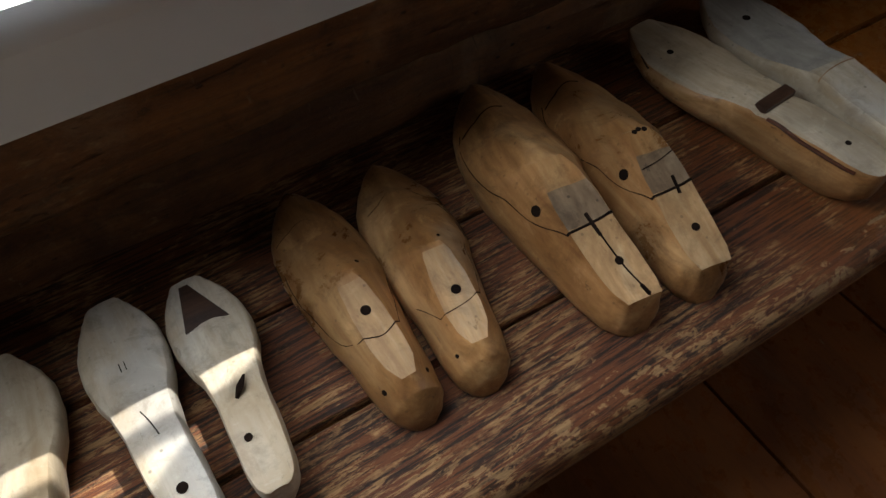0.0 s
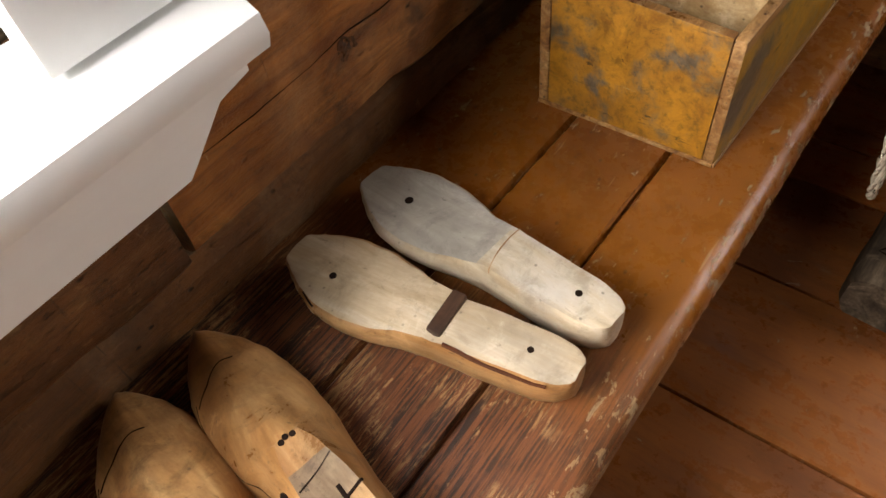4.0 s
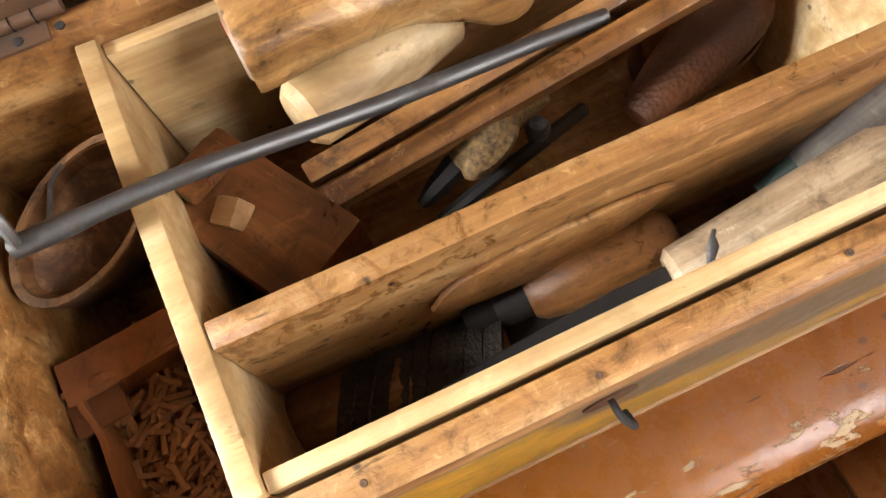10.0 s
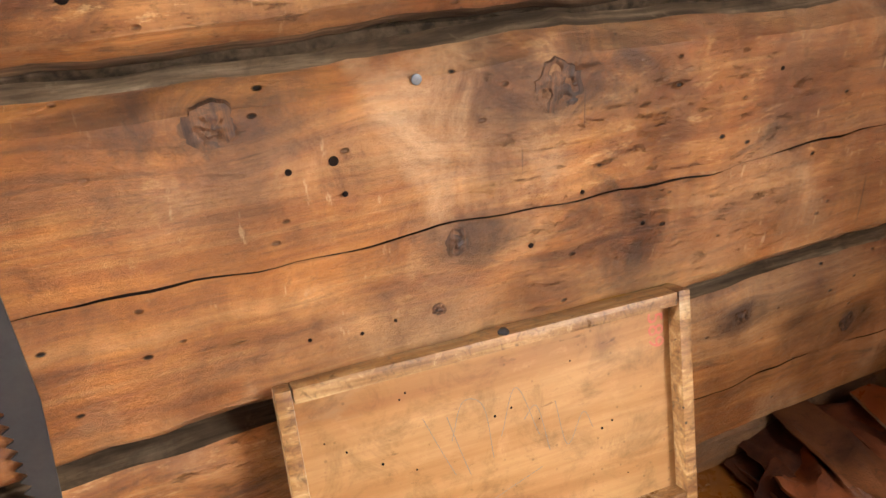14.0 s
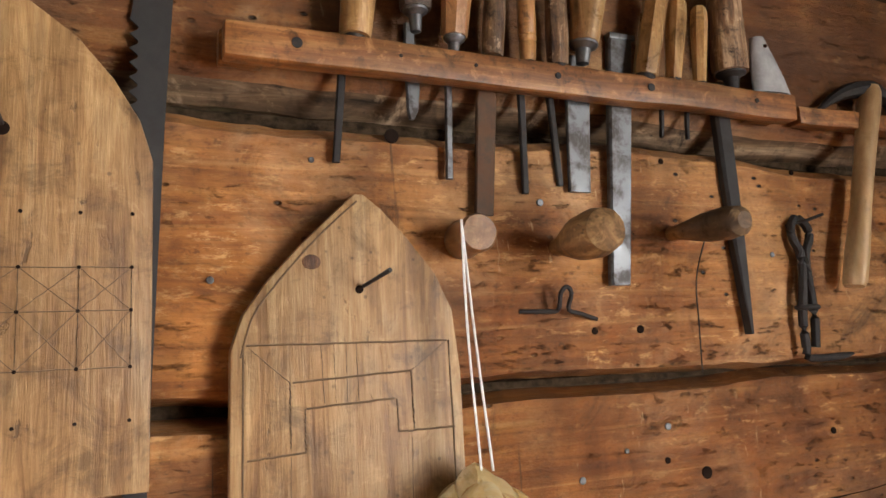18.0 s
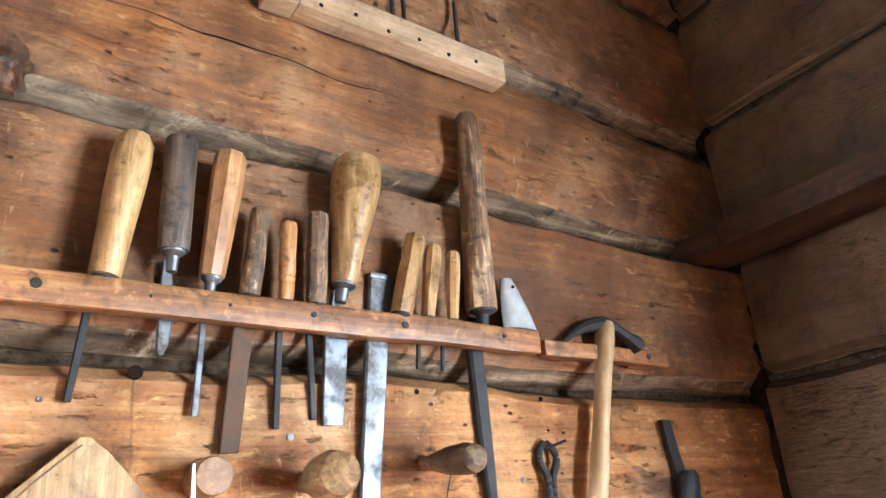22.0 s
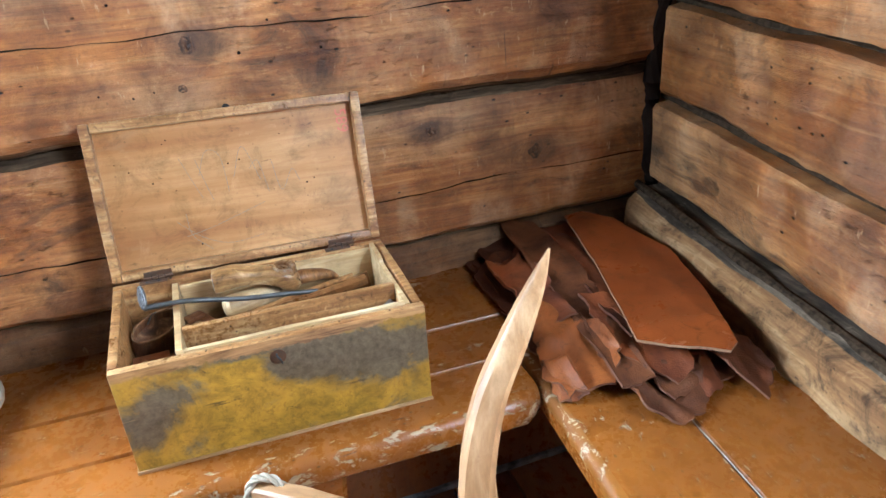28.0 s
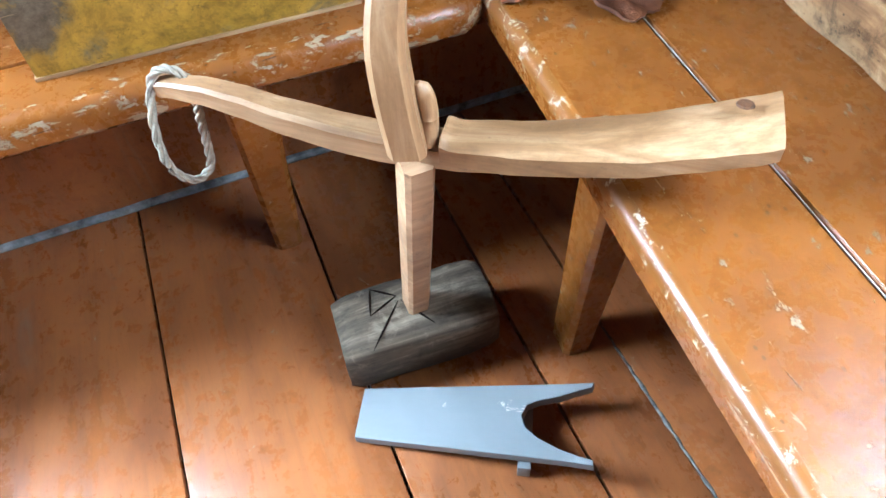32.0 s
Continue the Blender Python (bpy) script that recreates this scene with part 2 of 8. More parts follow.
    nt.links.new(col, bsdf.inputs["Base Color"])
    shine = blend(nt, calc(nt, "MAXIMUM", chips, calc(nt, "MULTIPLY", worn, 0.5)), ramp(nt, mar, [(0.35, 0.20), (0.65, 0.36)]), (0.72, 0.72, 0.72))
    nt.links.new(shine, bsdf.inputs["Roughness"])
    flat = blend(nt, calc(nt, "MAXIMUM", chips, cuts), blend(nt, 0.25, (0.6, 0.6, 0.6), mar), (0.3, 0.3, 0.3))
    relief(nt, bsdf, blend(nt, worn, flat, blend(nt, 0.35, fibre, streak)), 0.7, 0.0035)
    bsdf.inputs["Specular IOR Level"].default_value = 0.4
    return m


def floor_paint(name, paint, deep, under):
    """Trodden floor paint: long brush marks, heel dents, grey scuffs and pale chips."""
    m, nt, bsdf = fresh(name)
    plain = coords(nt)
    long = coords(nt, (30, 2.2, 30))
    broad = noise_tex(nt, coords(nt, (2.2, 1, 1)), 2.6, 7, 0.66, 0.6)
    streak = noise_tex(nt, long, 1.5, 9, 0.75, 0.5)
    mar = noise_tex(nt, plain, 40.0, 9, 0.74, 0.2)
    scuff = noise_tex(nt, coords(nt, (14, 4, 1), turn=(0, 0, 25)), 1.2, 9, 0.76, 0.7)
    col = blend(nt, ramp(nt, broad, [(0.38, 0.0), (0.58, 1.0)]), deep, paint)
    col = blend(nt, ramp(nt, streak, [(0.34, 0.4), (0.52, 0.0)]), col, tuple(c * 0.6 for c in deep))
    col = blend(nt, ramp(nt, mar, [(0.32, 0.5), (0.42, 0.0)]), col, tuple(c * 0.6 for c in deep))
    col = blend(nt, ramp(nt, scuff, [(0.60, 0.0), (0.72, 0.5)]), col, (0.26, 0.175, 0.115))
    chips = ramp(nt, noise_tex(nt, plain, 15.0, 10, 0.75, 0.9), [(0.660, 0.0), (0.680, 1.0)])
    col = blend(nt, calc(nt, "MULTIPLY", chips, 0.8), col, under)
    nt.links.new(col, bsdf.inputs["Base Color"])
    nt.links.new(blend(nt, chips, ramp(nt, blend(nt, 0.5, scuff, mar), [(0.38, 0.20), (0.62, 0.40)]), (0.7, 0.7, 0.7)), bsdf.inputs["Roughness"])
    relief(nt, bsdf, blend(nt, 0.45, streak, blend(nt, chips, mar, (0.1, 0.1, 0.1))), 0.35, 0.0022)
    return m


def leather_like(name, base, dark, rough=0.5, scale=1.0, bump=0.5):
    m, nt, bsdf = fresh(name)
    plain = coords(nt)
    broad = noise_tex(nt, plain, 9 * scale, 6, 0.65, 0.5)
    cell = voronoi(nt, plain, 420 * scale)
    creases = noise_tex(nt, plain, 60 * scale, 6, 0.7, 1.0)
    col = blend(nt, ramp(nt, broad, [(0.35, 0.0), (0.68, 1.0)]), dark, base)
    col = blend(nt, ramp(nt, creases, [(0.3, 0.6), (0.45, 0.0)]), col, tuple(c * 0.4 for c in dark))
    nt.links.new(col, bsdf.inputs["Base Color"])
    nt.links.new(ramp(nt, broad, [(0.3, rough + 0.15), (0.7, rough - 0.08)]), bsdf.inputs["Roughness"])
    relief(nt, bsdf, blend(nt, 0.6, cell, creases), bump * 1.4, 0.0016)
    bsdf.inputs["Specular IOR Level"].default_value = 0.32
    return m


def iron(name, base, rust, rough=0.45, rust_at=0.55, metal=0.9):
    m, nt, bsdf = fresh(name)
    plain = coords(nt)
    n = noise_tex(nt, plain, 45.0, 8, 0.7, 0.3)
    big = noise_tex(nt, plain, 14.0, 5, 0.6)
    spots = ramp(nt, n, [(rust_at, 0.0), (rust_at + 0.12, 1.0)])
    nt.links.new(blend(nt, spots, blend(nt, big, base, tuple(c * 0.6 for c in base)), rust), bsdf.inputs["Base Color"])
    nt.links.new(ramp(nt, spots, [(0.0, metal), (1.0, 0.15)]), bsdf.inputs["Metallic"])
    nt.links.new(ramp(nt, n, [(0.3, rough), (0.7, min(1.0, rough + 0.3))]), bsdf.inputs["Roughness"])
    relief(nt, bsdf, n, 0.35, 0.001)
    return m


def matte(name, base, other=None, rough=0.7, scale=20.0, bump=0.2):
    m, nt, bsdf = fresh(name)
    n = noise_tex(nt, coords(nt), scale, 6, 0.65)
    nt.links.new(blend(nt, ramp(nt, n, [(0.35, 0.0), (0.65, 1.0)]), other or tuple(c * 0.6 for c in base), base), bsdf.inputs["Base Color"])
    bsdf.inputs["Roughness"].default_value = rough
    bsdf.inputs["Specular IOR Level"].default_value = 0.05 if rough > 0.9 else 0.4
    relief(nt, bsdf, n, bump, 0.001)
    return m


WALL_KNOTS = ((0.0, 1.083, 0.024), (0.27, 1.075, 0.032), (-0.10, 1.215, 0.024), (0.60, 1.205, 0.018), (-0.089, 1.897, 0.028), (0.753, 0.673, 0.020), (-0.264, 0.759, 0.028), (0.20, 0.94, 0.014), (0.545, 0.747, 0.014))


def knot_field(nt):
    """Where the grain parts round the long wall's knots: a shift of the grain, and nearness to a knot."""
    pos = nt.nodes.new("ShaderNodeNewGeometry").outputs["Position"]
    shift, near = 0.0, 0.0
    for x, z, r in WALL_KNOTS:
        rel = nt.nodes.new("ShaderNodeVectorMath")
        rel.operation = "MULTIPLY_ADD"
        nt.links.new(pos, rel.inputs[0])
        rel.inputs[1].default_value, rel.inputs[2].default_value = (0.50, 0.0, 1.0), (-0.50 * x, 0.0, -z)
        far = nt.nodes.new("ShaderNodeVectorMath")
        far.operation = "LENGTH"
        nt.links.new(rel.outputs[0], far.inputs[0])
        fall = nt.nodes.new("ShaderNodeMapRange")
        fall.interpolation_type = "SMOOTHERSTEP"
        nt.links.new(far.outputs["Value"], fall.inputs[0])
        fall.inputs[1].default_value, fall.inputs[2].default_value = 0.0, 2.9 * r
        fall.inputs[3].default_value, fall.inputs[4].default_value = 1.0, 0.0
        sep = nt.nodes.new("ShaderNodeSeparateXYZ")
        nt.links.new(rel.outputs[0], sep.inputs[0])
        shift = calc_open(nt, "ADD", shift, calc_open(nt, "MULTIPLY", calc_open(nt, "MULTIPLY", sep.outputs[2], fall.outputs[0]), -0.93))
        near = calc_open(nt, "MAXIMUM", near, fall.outputs[0])
    comb = nt.nodes.new("ShaderNodeCombineXYZ")
    nt.links.new(shift, comb.inputs[2])
    return comb.outputs[0], near


def flowing(nt, field, scale):
    """Object coordinates with the grain shifted by a field, then stretched."""
    add = nt.nodes.new("ShaderNodeVectorMath")
    add.operation = "ADD"
    nt.links.new(coords(nt), add.inputs[0])
    nt.links.new(field, add.inputs[1])
    mp = nt.nodes.new("ShaderNodeMapping")
    mp.inputs["Scale"].default_value = scale
    nt.links.new(add.outputs[0], mp.inputs[0])
    return mp.outputs[0]


def log_wood(name, base_share=1.0, grey_from=0.46, coarse=1.0):
    """Old hewn logs: orange-brown heartwood with grain round the knots, darkened and greyed by patches, adze marks, worm holes, fine checks."""
    m, nt, bsdf = fresh(name)
    plain = coords(nt)
    field, near = knot_field(nt)
    rings = noise_tex(nt, flowing(nt, field, (0.8, 6, 11)), 2.2, 8, 0.66, 1.5)
    fibre = noise_tex(nt, flowing(nt, field, (9, 130, 170)), 1.0, 8, 0.72)
    lines = noise_tex(nt, flowing(nt, field, (3.0, 50, 62)), 1.0, 9, 0.76, 0.5)
    figure = noise_tex(nt, flowing(nt, field, (1.3, 40, 75)), 1.0, 5, 0.62, 0.7)
    broad = noise_tex(nt, coords(nt, (1, 2, 2.0)), 2.6, 7, 0.66, 0.8)
    drift = noise_tex(nt, coords(nt, (1, 1, 1.6)), 1.9, 4, 0.55, 0.6)
    mottle = noise_tex(nt, coords(nt, (9, 6, 6), turn=(0, 18, 0)), 1.3, 7, 0.7, 0.5)
    dirt = noise_tex(nt, plain, 13.0, 10, 0.74, 0.9)
    speck = noise_tex(nt, plain, 70.0, 6, 0.7)
    col = ramp(nt, rings, [(0.30, (0.15, 0.045, 0.010)), (0.45, (0.30, 0.108, 0.024)), (0.58, (0.44, 0.190, 0.050)), (0.72, (0.58, 0.320, 0.115))])
    col = blend(nt, ramp(nt, drift, [(0.38, 0.7), (0.56, 0.0)]), col, (0.20, 0.064, 0.014))
    col = blend(nt, ramp(nt, drift, [(0.50, 0.0), (0.66, 0.6)]), col, (0.50, 0.300, 0.135))
    place = nt.nodes.new("ShaderNodeSeparateXYZ")
    nt.links.new(nt.nodes.new("ShaderNodeNewGeometry").outputs["Position"], place.inputs[0])
    warm = nt.nodes.new("ShaderNodeMapRange")
    nt.links.new(calc_open(nt, "ADD", place.outputs[0], calc_open(nt, "MULTIPLY", drift, 0.7)), warm.inputs[0])
    warm.inputs[1].default_value, warm.inputs[2].default_value = 0.68, 0.16
    warm.inputs[3].default_value, warm.inputs[4].default_value = 0.0, 0.85
    col = blend(nt, warm.outputs[0], col, blend(nt, ramp(nt, rings, [(0.34, 0.0), (0.66, 1.0)]), (0.20, 0.058, 0.010), (0.50, 0.190, 0.036)))
    col = blend(nt, ramp(nt, figure, [(0.36, 0.50), (0.50, 0.0)]), col, (0.13, 0.042, 0.011))
    col = blend(nt, ramp(nt, figure, [(0.56, 0.0), (0.70, 0.38)]), col, (0.60, 0.350, 0.140))
    grey = blend(nt, ramp(nt, dirt, [(0.35, 0.0), (0.65, 1.0)]), (0.12, 0.062, 0.030), (0.36, 0.235, 0.135))
    col = blend(nt, calc(nt, "MULTIPLY", ramp(nt, broad, [(grey_from + 0.04, 0.0), (grey_from + 0.20, 1.0)]), 0.45), col, grey)
    col = blend(nt, calc(nt, "MULTIPLY", ramp(nt, mottle, [(0.36, 1.0), (0.47, 0.0)]), 0.22), col, (0.09, 0.034, 0.013))
    col = blend(nt, ramp(nt, mottle, [(0.57, 0.0), (0.68, 0.2)]), col, (0.52, 0.27, 0.095))
    col = blend(nt, calc(nt, "MULTIPLY", ramp(nt, dirt, [(0.35, 1.0), (0.44, 0.0)]), 0.1 + 0.3 * coarse), col, (0.045, 0.020, 0.009))
    col = blend(nt, ramp(nt, dirt, [(0.60, 0.0), (0.68, 0.35)]), col, (0.52, 0.30, 0.12))
    col = blend(nt, ramp(nt, speck, [(0.31, 0.6 * coarse), (0.40, 0.0)]), col, (0.04, 0.02, 0.011))
    col = blend(nt, ramp(nt, speck, [(0.63, 0.0), (0.72, 0.3)]), col, (0.58, 0.34, 0.14))
    col = blend(nt, ramp(nt, fibre, [(0.32, 0.45), (0.46, 0.0)]), col, (0.06, 0.026, 0.011))
    hewn = nt.nodes.new("ShaderNodeTexVoronoi")
    nt.links.new(coords(nt, (12, 5, 6.0), turn=(0, 7, 0)), hewn.inputs["Vector"])
    hewn.inputs["Scale"].default_value = 1.0
    hewn.feature = "SMOOTH_F1"
    hewn.inputs["Smoothness"].default_value = 0.55
    tone = nt.nodes.new("ShaderNodeSeparateColor")
    nt.links.new(hewn.outputs["Color"], tone.inputs[0])
    col = blend(nt, calc(nt, "MULTIPLY", ramp(nt, tone.outputs[0], [(0.15, 0.55), (0.45, 0.0)]), ramp(nt, dirt, [(0.36, 1.0), (0.60, 0.15)])), col, (0.085, 0.032, 0.012))
    col = blend(nt, calc(nt, "MULTIPLY", ramp(nt, tone.outputs[0], [(0.58, 0.0), (0.9, 0.45)]), ramp(nt, dirt, [(0.42, 0.1), (0.62, 1.0)])), col, (0.54, 0.35, 0.19))
    flake = noise_tex(nt, coords(nt, (30, 80, 95)), 1.0, 9, 0.76, 0.15)
    high = nt.nodes.new("ShaderNodeMapRange")
    nt.links.new(place.outputs[2], high.inputs[0])
    high.inputs[1].default_value, high.inputs[2].default_value = 1.10, 1.36
    high.inputs[3].default_value, high.inputs[4].default_value = 0.0, 0.09
    rough_at = ramp(nt, calc_open(nt, "ADD", noise_tex(nt, plain, 2.4, 4, 0.6), high.outputs[0]), [(0.49, 0.10), (0.62, 1.0)])
    col = blend(nt, calc(nt, "MULTIPLY", ramp(nt, flake, [(0.56, 0.0), (0.64, 0.85 * coarse)]), rough_at), col, (0.60, 0.35, 0.145))
    chipped = calc(nt, "MULTIPLY", ramp(nt, flake, [(0.335, 1.0), (0.42, 0.0)]), rough_at)
    col = blend(nt, calc(nt, "MULTIPLY", chipped, 0.8 * coarse), col, (0.035, 0.016, 0.009))
    stain = ramp(nt, noise_tex(nt, coords(nt, (1.6, 3, 3)), 2.3, 9, 0.72, 1.2), [(0.33, 1.0), (0.43, 0.0)])
    col = blend(nt, calc(nt, "MULTIPLY", stain, 0.72), col, (0.032, 0.017, 0.010))
    grit = noise_tex(nt, coords(nt, (130, 200, 230)), 1.0, 6, 0.7)
    col = blend(nt, ramp(nt, grit, [(0.36, 0.3 * coarse), (0.45, 0.0)]), col, (0.05, 0.022, 0.010))
    col = blend(nt, 1.0, col, ramp(nt, noise_tex(nt, coords(nt, (1.4, 1, 1.0)), 7.5, 7, 0.62, 0.5), [(0.36, (0.62, 0.56, 0.52)), (0.60, (1.2, 1.2, 1.2))]), "MULTIPLY")
    nick = calc(nt, "MULTIPLY", ramp(nt, noise_tex(nt, coords(nt, (120, 20, 32), turn=(0, 14, 0)), 1.0, 5, 0.65), [(0.64, 0.0), (0.70, 1.0)]), ramp(nt, noise_tex(nt, plain, 4.1, 3), [(0.46, 0.0), (0.58, 0.6)]))
    col = blend(nt, nick, col, (0.60, 0.40, 0.22))
    hair = calc(nt, "MULTIPLY", ramp(nt, noise_tex(nt, coords(nt, (110, 4, 5), turn=(0, 6, 0)), 1.0, 3, 0.6), [(0.285, 1.0), (0.32, 0.0)]), ramp(nt, noise_tex(nt, plain, 3.1, 3), [(0.50, 0.0), (0.58, 0.8)]))
    col = blend(nt, hair, col, (0.07, 0.032, 0.015))
    checks = ramp(nt, lines, [(0.31, 1.0), (0.345, 0.0)])
    col = blend(nt, checks, col, (0.018, 0.010, 0.006))
    halo = calc(nt, "MULTIPLY", ramp(nt, near, [(0.12, 0.0), (0.75, 1.0)]), ramp(nt, dirt, [(0.40, 1.0), (0.66, 0.25)]))
    col = blend(nt, calc(nt, "MULTIPLY", halo, 0.85), col, (0.055, 0.026, 0.013))
    knot = ramp(nt, voronoi(nt, coords(nt, (2.2, 4, 5)), 1.0), [(0.03, 1.0), (0.13, 0.0)])
    col = blend(nt, calc(nt, "MULTIPLY", knot, 0.75), col, (0.035, 0.018, 0.011))
    holes = ramp(nt, voronoi(nt, coords(nt, (30, 46, 52)), 1.0), [(0.07, 1.0), (0.12, 0.0)])
    where = ramp(nt, noise_tex(nt, plain, 3.4, 3), [(0.46, 0.0), (0.58, 1.0)])
    spots = calc(nt, "MULTIPLY", holes, where)
    col = blend(nt, spots, col, (0.01, 0.006, 0.004))
    # Below 1.0 the whole colour is mixed towards a mottled dark brown.
    if base_share < 1.0:
        col = blend(nt, 1.0 - base_share, col, blend(nt, ramp(nt, dirt, [(0.3, 0.0), (0.7, 1.0)]), (0.012, 0.007, 0.004), (0.085, 0.046, 0.023)))
    nt.links.new(col, bsdf.inputs["Base Color"])
    nt.links.new(ramp(nt, mottle, [(0.3, 0.34 if coarse > 0.8 else 0.28), (0.7, 0.60 if coarse > 0.8 else 0.44)]), bsdf.inputs["Roughness"])
    bsdf.inputs["Specular IOR Level"].default_value = 0.30 if coarse > 0.8 else 0.40
    height = blend(nt, 0.5, blend(nt, 0.4, fibre, figure), blend(nt, 0.55, mottle, dirt))
    height = blend(nt, 0.5, height, blend(nt, 0.35, flake, grit))
    height = blend(nt, calc(nt, "MAXIMUM", calc(nt, "MULTIPLY", chipped, 0.6), calc(nt, "MAXIMUM", checks, spots)), height, (0.0, 0.0, 0.0))
    relief(nt, bsdf, blend(nt, 0.3, height, ramp(nt, hewn.outputs["Distance"], [(0.0, 0.0), (0.8, 1.0)])), 1.0 if coarse > 0.8 else 0.9, 0.012)
    return m


LOG = log_wood("hewn_log_wood")
LOG_SMOOTH = log_wood("worn_smooth_log_wood", 1.0, 0.47, 0.62)
LOG_EDGE = wood("weathered_log_edge", (0.045, 0.027, 0.015), (0.18, 0.110, 0.058), (0.40, 0.275, 0.165), "X", 1.8, 0.8, 0.6, 0.2, 0.6)
LOG_DARK = log_wood("dark_log_wood", 0.15)
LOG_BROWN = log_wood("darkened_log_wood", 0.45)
LOG_GREY = log_wood("greyed_log_wood", 0.66, 0.40)
RACK_PALE = wood("drill_rack_wood", (0.26, 0.16, 0.085), (0.42, 0.28, 0.165), (0.54, 0.39, 0.25), "X", 2.4, 0.65, 0.4, 0.3, 0.3)
KNOT = wood("knot_wood", (0.024, 0.010, 0.005), (0.095, 0.038, 0.013), (0.25, 0.105, 0.034), "Y", 2.6, 0.55, 0.4, 0.4, 0.9, wear=0.8, spots=45.0)
MOSS = matte("moss_chinking", (0.075, 0.048, 0.028), (0.016, 0.010, 0.006), 1.0, 90, 1.0)
CRACK = matte("crack_dark", (0.02, 0.012, 0.008), (0.008, 0.005, 0.004), 0.95)
FLOOR = floor_paint("floor_paint", (0.33, 0.112, 0.028), (0.18, 0.058, 0.017), (0.36, 0.29, 0.22))
BENCH = bench_paint("bench_paint", (0.25, 0.085, 0.010), (0.150, 0.046, 0.007), (0.46, 0.32, 0.18))
BENCH_EDGE = worn_paint("bench_edge_worn", (0.25, 0.092, 0.011), (0.150, 0.050, 0.008), (0.40, 0.29, 0.18), "X", 0.555, 0.12, 0.24, 5.0, 0.6, pale=(0.60, 0.48, 0.33), chip=52.0)
WHITE = worn_paint("white_paint", (0.80, 0.81, 0.80), (0.74, 0.75, 0.74), (0.45, 0.42, 0.38), "X", 0.80, 0.0, 0.4, 3.0, 0.1)
PLASTER = matte("plain_board", (0.075, 0.042, 0.024), (0.04, 0.022, 0.013), 0.8, 4.0, 0.2)
LAST_WOOD = wood("last_maple", (0.25, 0.105, 0.032), (0.48, 0.245, 0.088), (0.66, 0.41, 0.185), "Y", 0.8, 0.34, 0.6, 0.35, 0.25, (0.60, 0.46, 0.30), 0.60, wear=0.6)
LAST_PALE = wood("last_pale", (0.42, 0.31, 0.18), (0.60, 0.51, 0.37), (0.74, 0.68, 0.56), "Y", 0.8, 0.42, 0.3, 0.5, 0.25, (0.58, 0.56, 0.51), 0.5, wear=0.4, spots=38.0)
SHELF_WOOD = wood("shelf_plank", (0.020, 0.009, 0.005), (0.058, 0.026, 0.013), (0.13, 0.062, 0.030), "X", 1.0, 0.62, 0.7, 0.3, 0.7, wear=0.9, spots=26.0)
DARK_WOOD = wood("dark_wood", (0.03, 0.014, 0.008), (0.065, 0.030, 0.016), (0.11, 0.055, 0.03), "X", 1.5, 0.5, 0.5)
BOX_WOOD = wood("box_wood", (0.17, 0.065, 0.018), (0.43, 0.215, 0.070), (0.68, 0.43, 0.19), "X", 1.6, 0.36, 0.4, 0.9, 0.6, wear=0.75, spots=95.0)
TRAY_WOOD = wood("tray_wood", (0.35, 0.195, 0.075), (0.55, 0.370, 0.170), (0.73, 0.56, 0.33), "X", 1.4, 0.42, 0.35, 0.7, 0.3, wear=0.4, spots=24.0)
PALE_WOOD = wood("peeled_wood", (0.20, 0.100, 0.037), (0.33, 0.178, 0.074), (0.48, 0.300, 0.152), "X", 1.2, 0.45, 0.12, 0.2, 0.3, wear=0.25, spots=30.0)
PALE_UPRIGHT = wood("peeled_wood_upright", (0.20, 0.100, 0.037), (0.33, 0.178, 0.074), (0.48, 0.300, 0.152), "Z", 1.2, 0.45, 0.12, 0.2, 0.3, wear=0.25, spots=30.0)
LID_WOOD = wood("lid_board", (0.32, 0.130, 0.036), (0.43, 0.205, 0.064), (0.54, 0.295, 0.112), "X", 0.6, 0.46, 0.2, 0.35, 0.25, (0.35, 0.225, 0.12), 0.60, wear=0.5)
STICK_WOOD = wood("oiled_stick", (0.12, 0.042, 0.010), (0.35, 0.158, 0.046), (0.54, 0.305, 0.12), "Z", 1.4, 0.36, 0.5, 0.5, 0.45, wear=0.9, spots=60.0)
PEG_GREY = wood("handled_peg", (0.11, 0.056, 0.022), (0.29, 0.160, 0.065), (0.45, 0.28, 0.125), "Z", 1.6, 0.62, 0.5, 0.4, 0.4, (0.13, 0.11, 0.09), 0.52, wear=0.8, spots=45.0)
BARKED = wood("bark_stripped", (0.035, 0.018, 0.010), (0.22, 0.115, 0.050), (0.60, 0.42, 0.25), "Z", 3.2, 0.45, 0.6, 0.5, 0.7, (0.07, 0.045, 0.03), 0.56, wear=1.0, spots=55.0)
LOG_PALE = wood("pale_bench_log", (0.14, 0.062, 0.022), (0.31, 0.165, 0.065), (0.46, 0.28, 0.13), "X", 1.3, 0.7, 0.45, 0.6, 0.9, (0.32, 0.195, 0.09), 0.62, wear=0.9)
LOG_SHADE = wood("dark_log_edge", (0.024, 0.017, 0.012), (0.115, 0.083, 0.055), (0.31, 0.235, 0.16), "X", 1.0, 0.7, 0.5, 0.2, 0.7, wear=0.8)
LOG_WORN = wood("worn_log_edge", (0.016, 0.010, 0.006), (0.15, 0.092, 0.050), (0.44, 0.315, 0.20), "X", 1.3, 0.7, 0.4, 0.3, 0.6, wear=0.9)
FADED_RED = matte("faded_red_crayon", (0.56, 0.11, 0.07), (0.46, 0.17, 0.09), 0.7, 120)
PENCIL_FAINT = matte("faint_pencil", (0.20, 0.165, 0.13), (0.26, 0.20, 0.14), 0.7, 90)
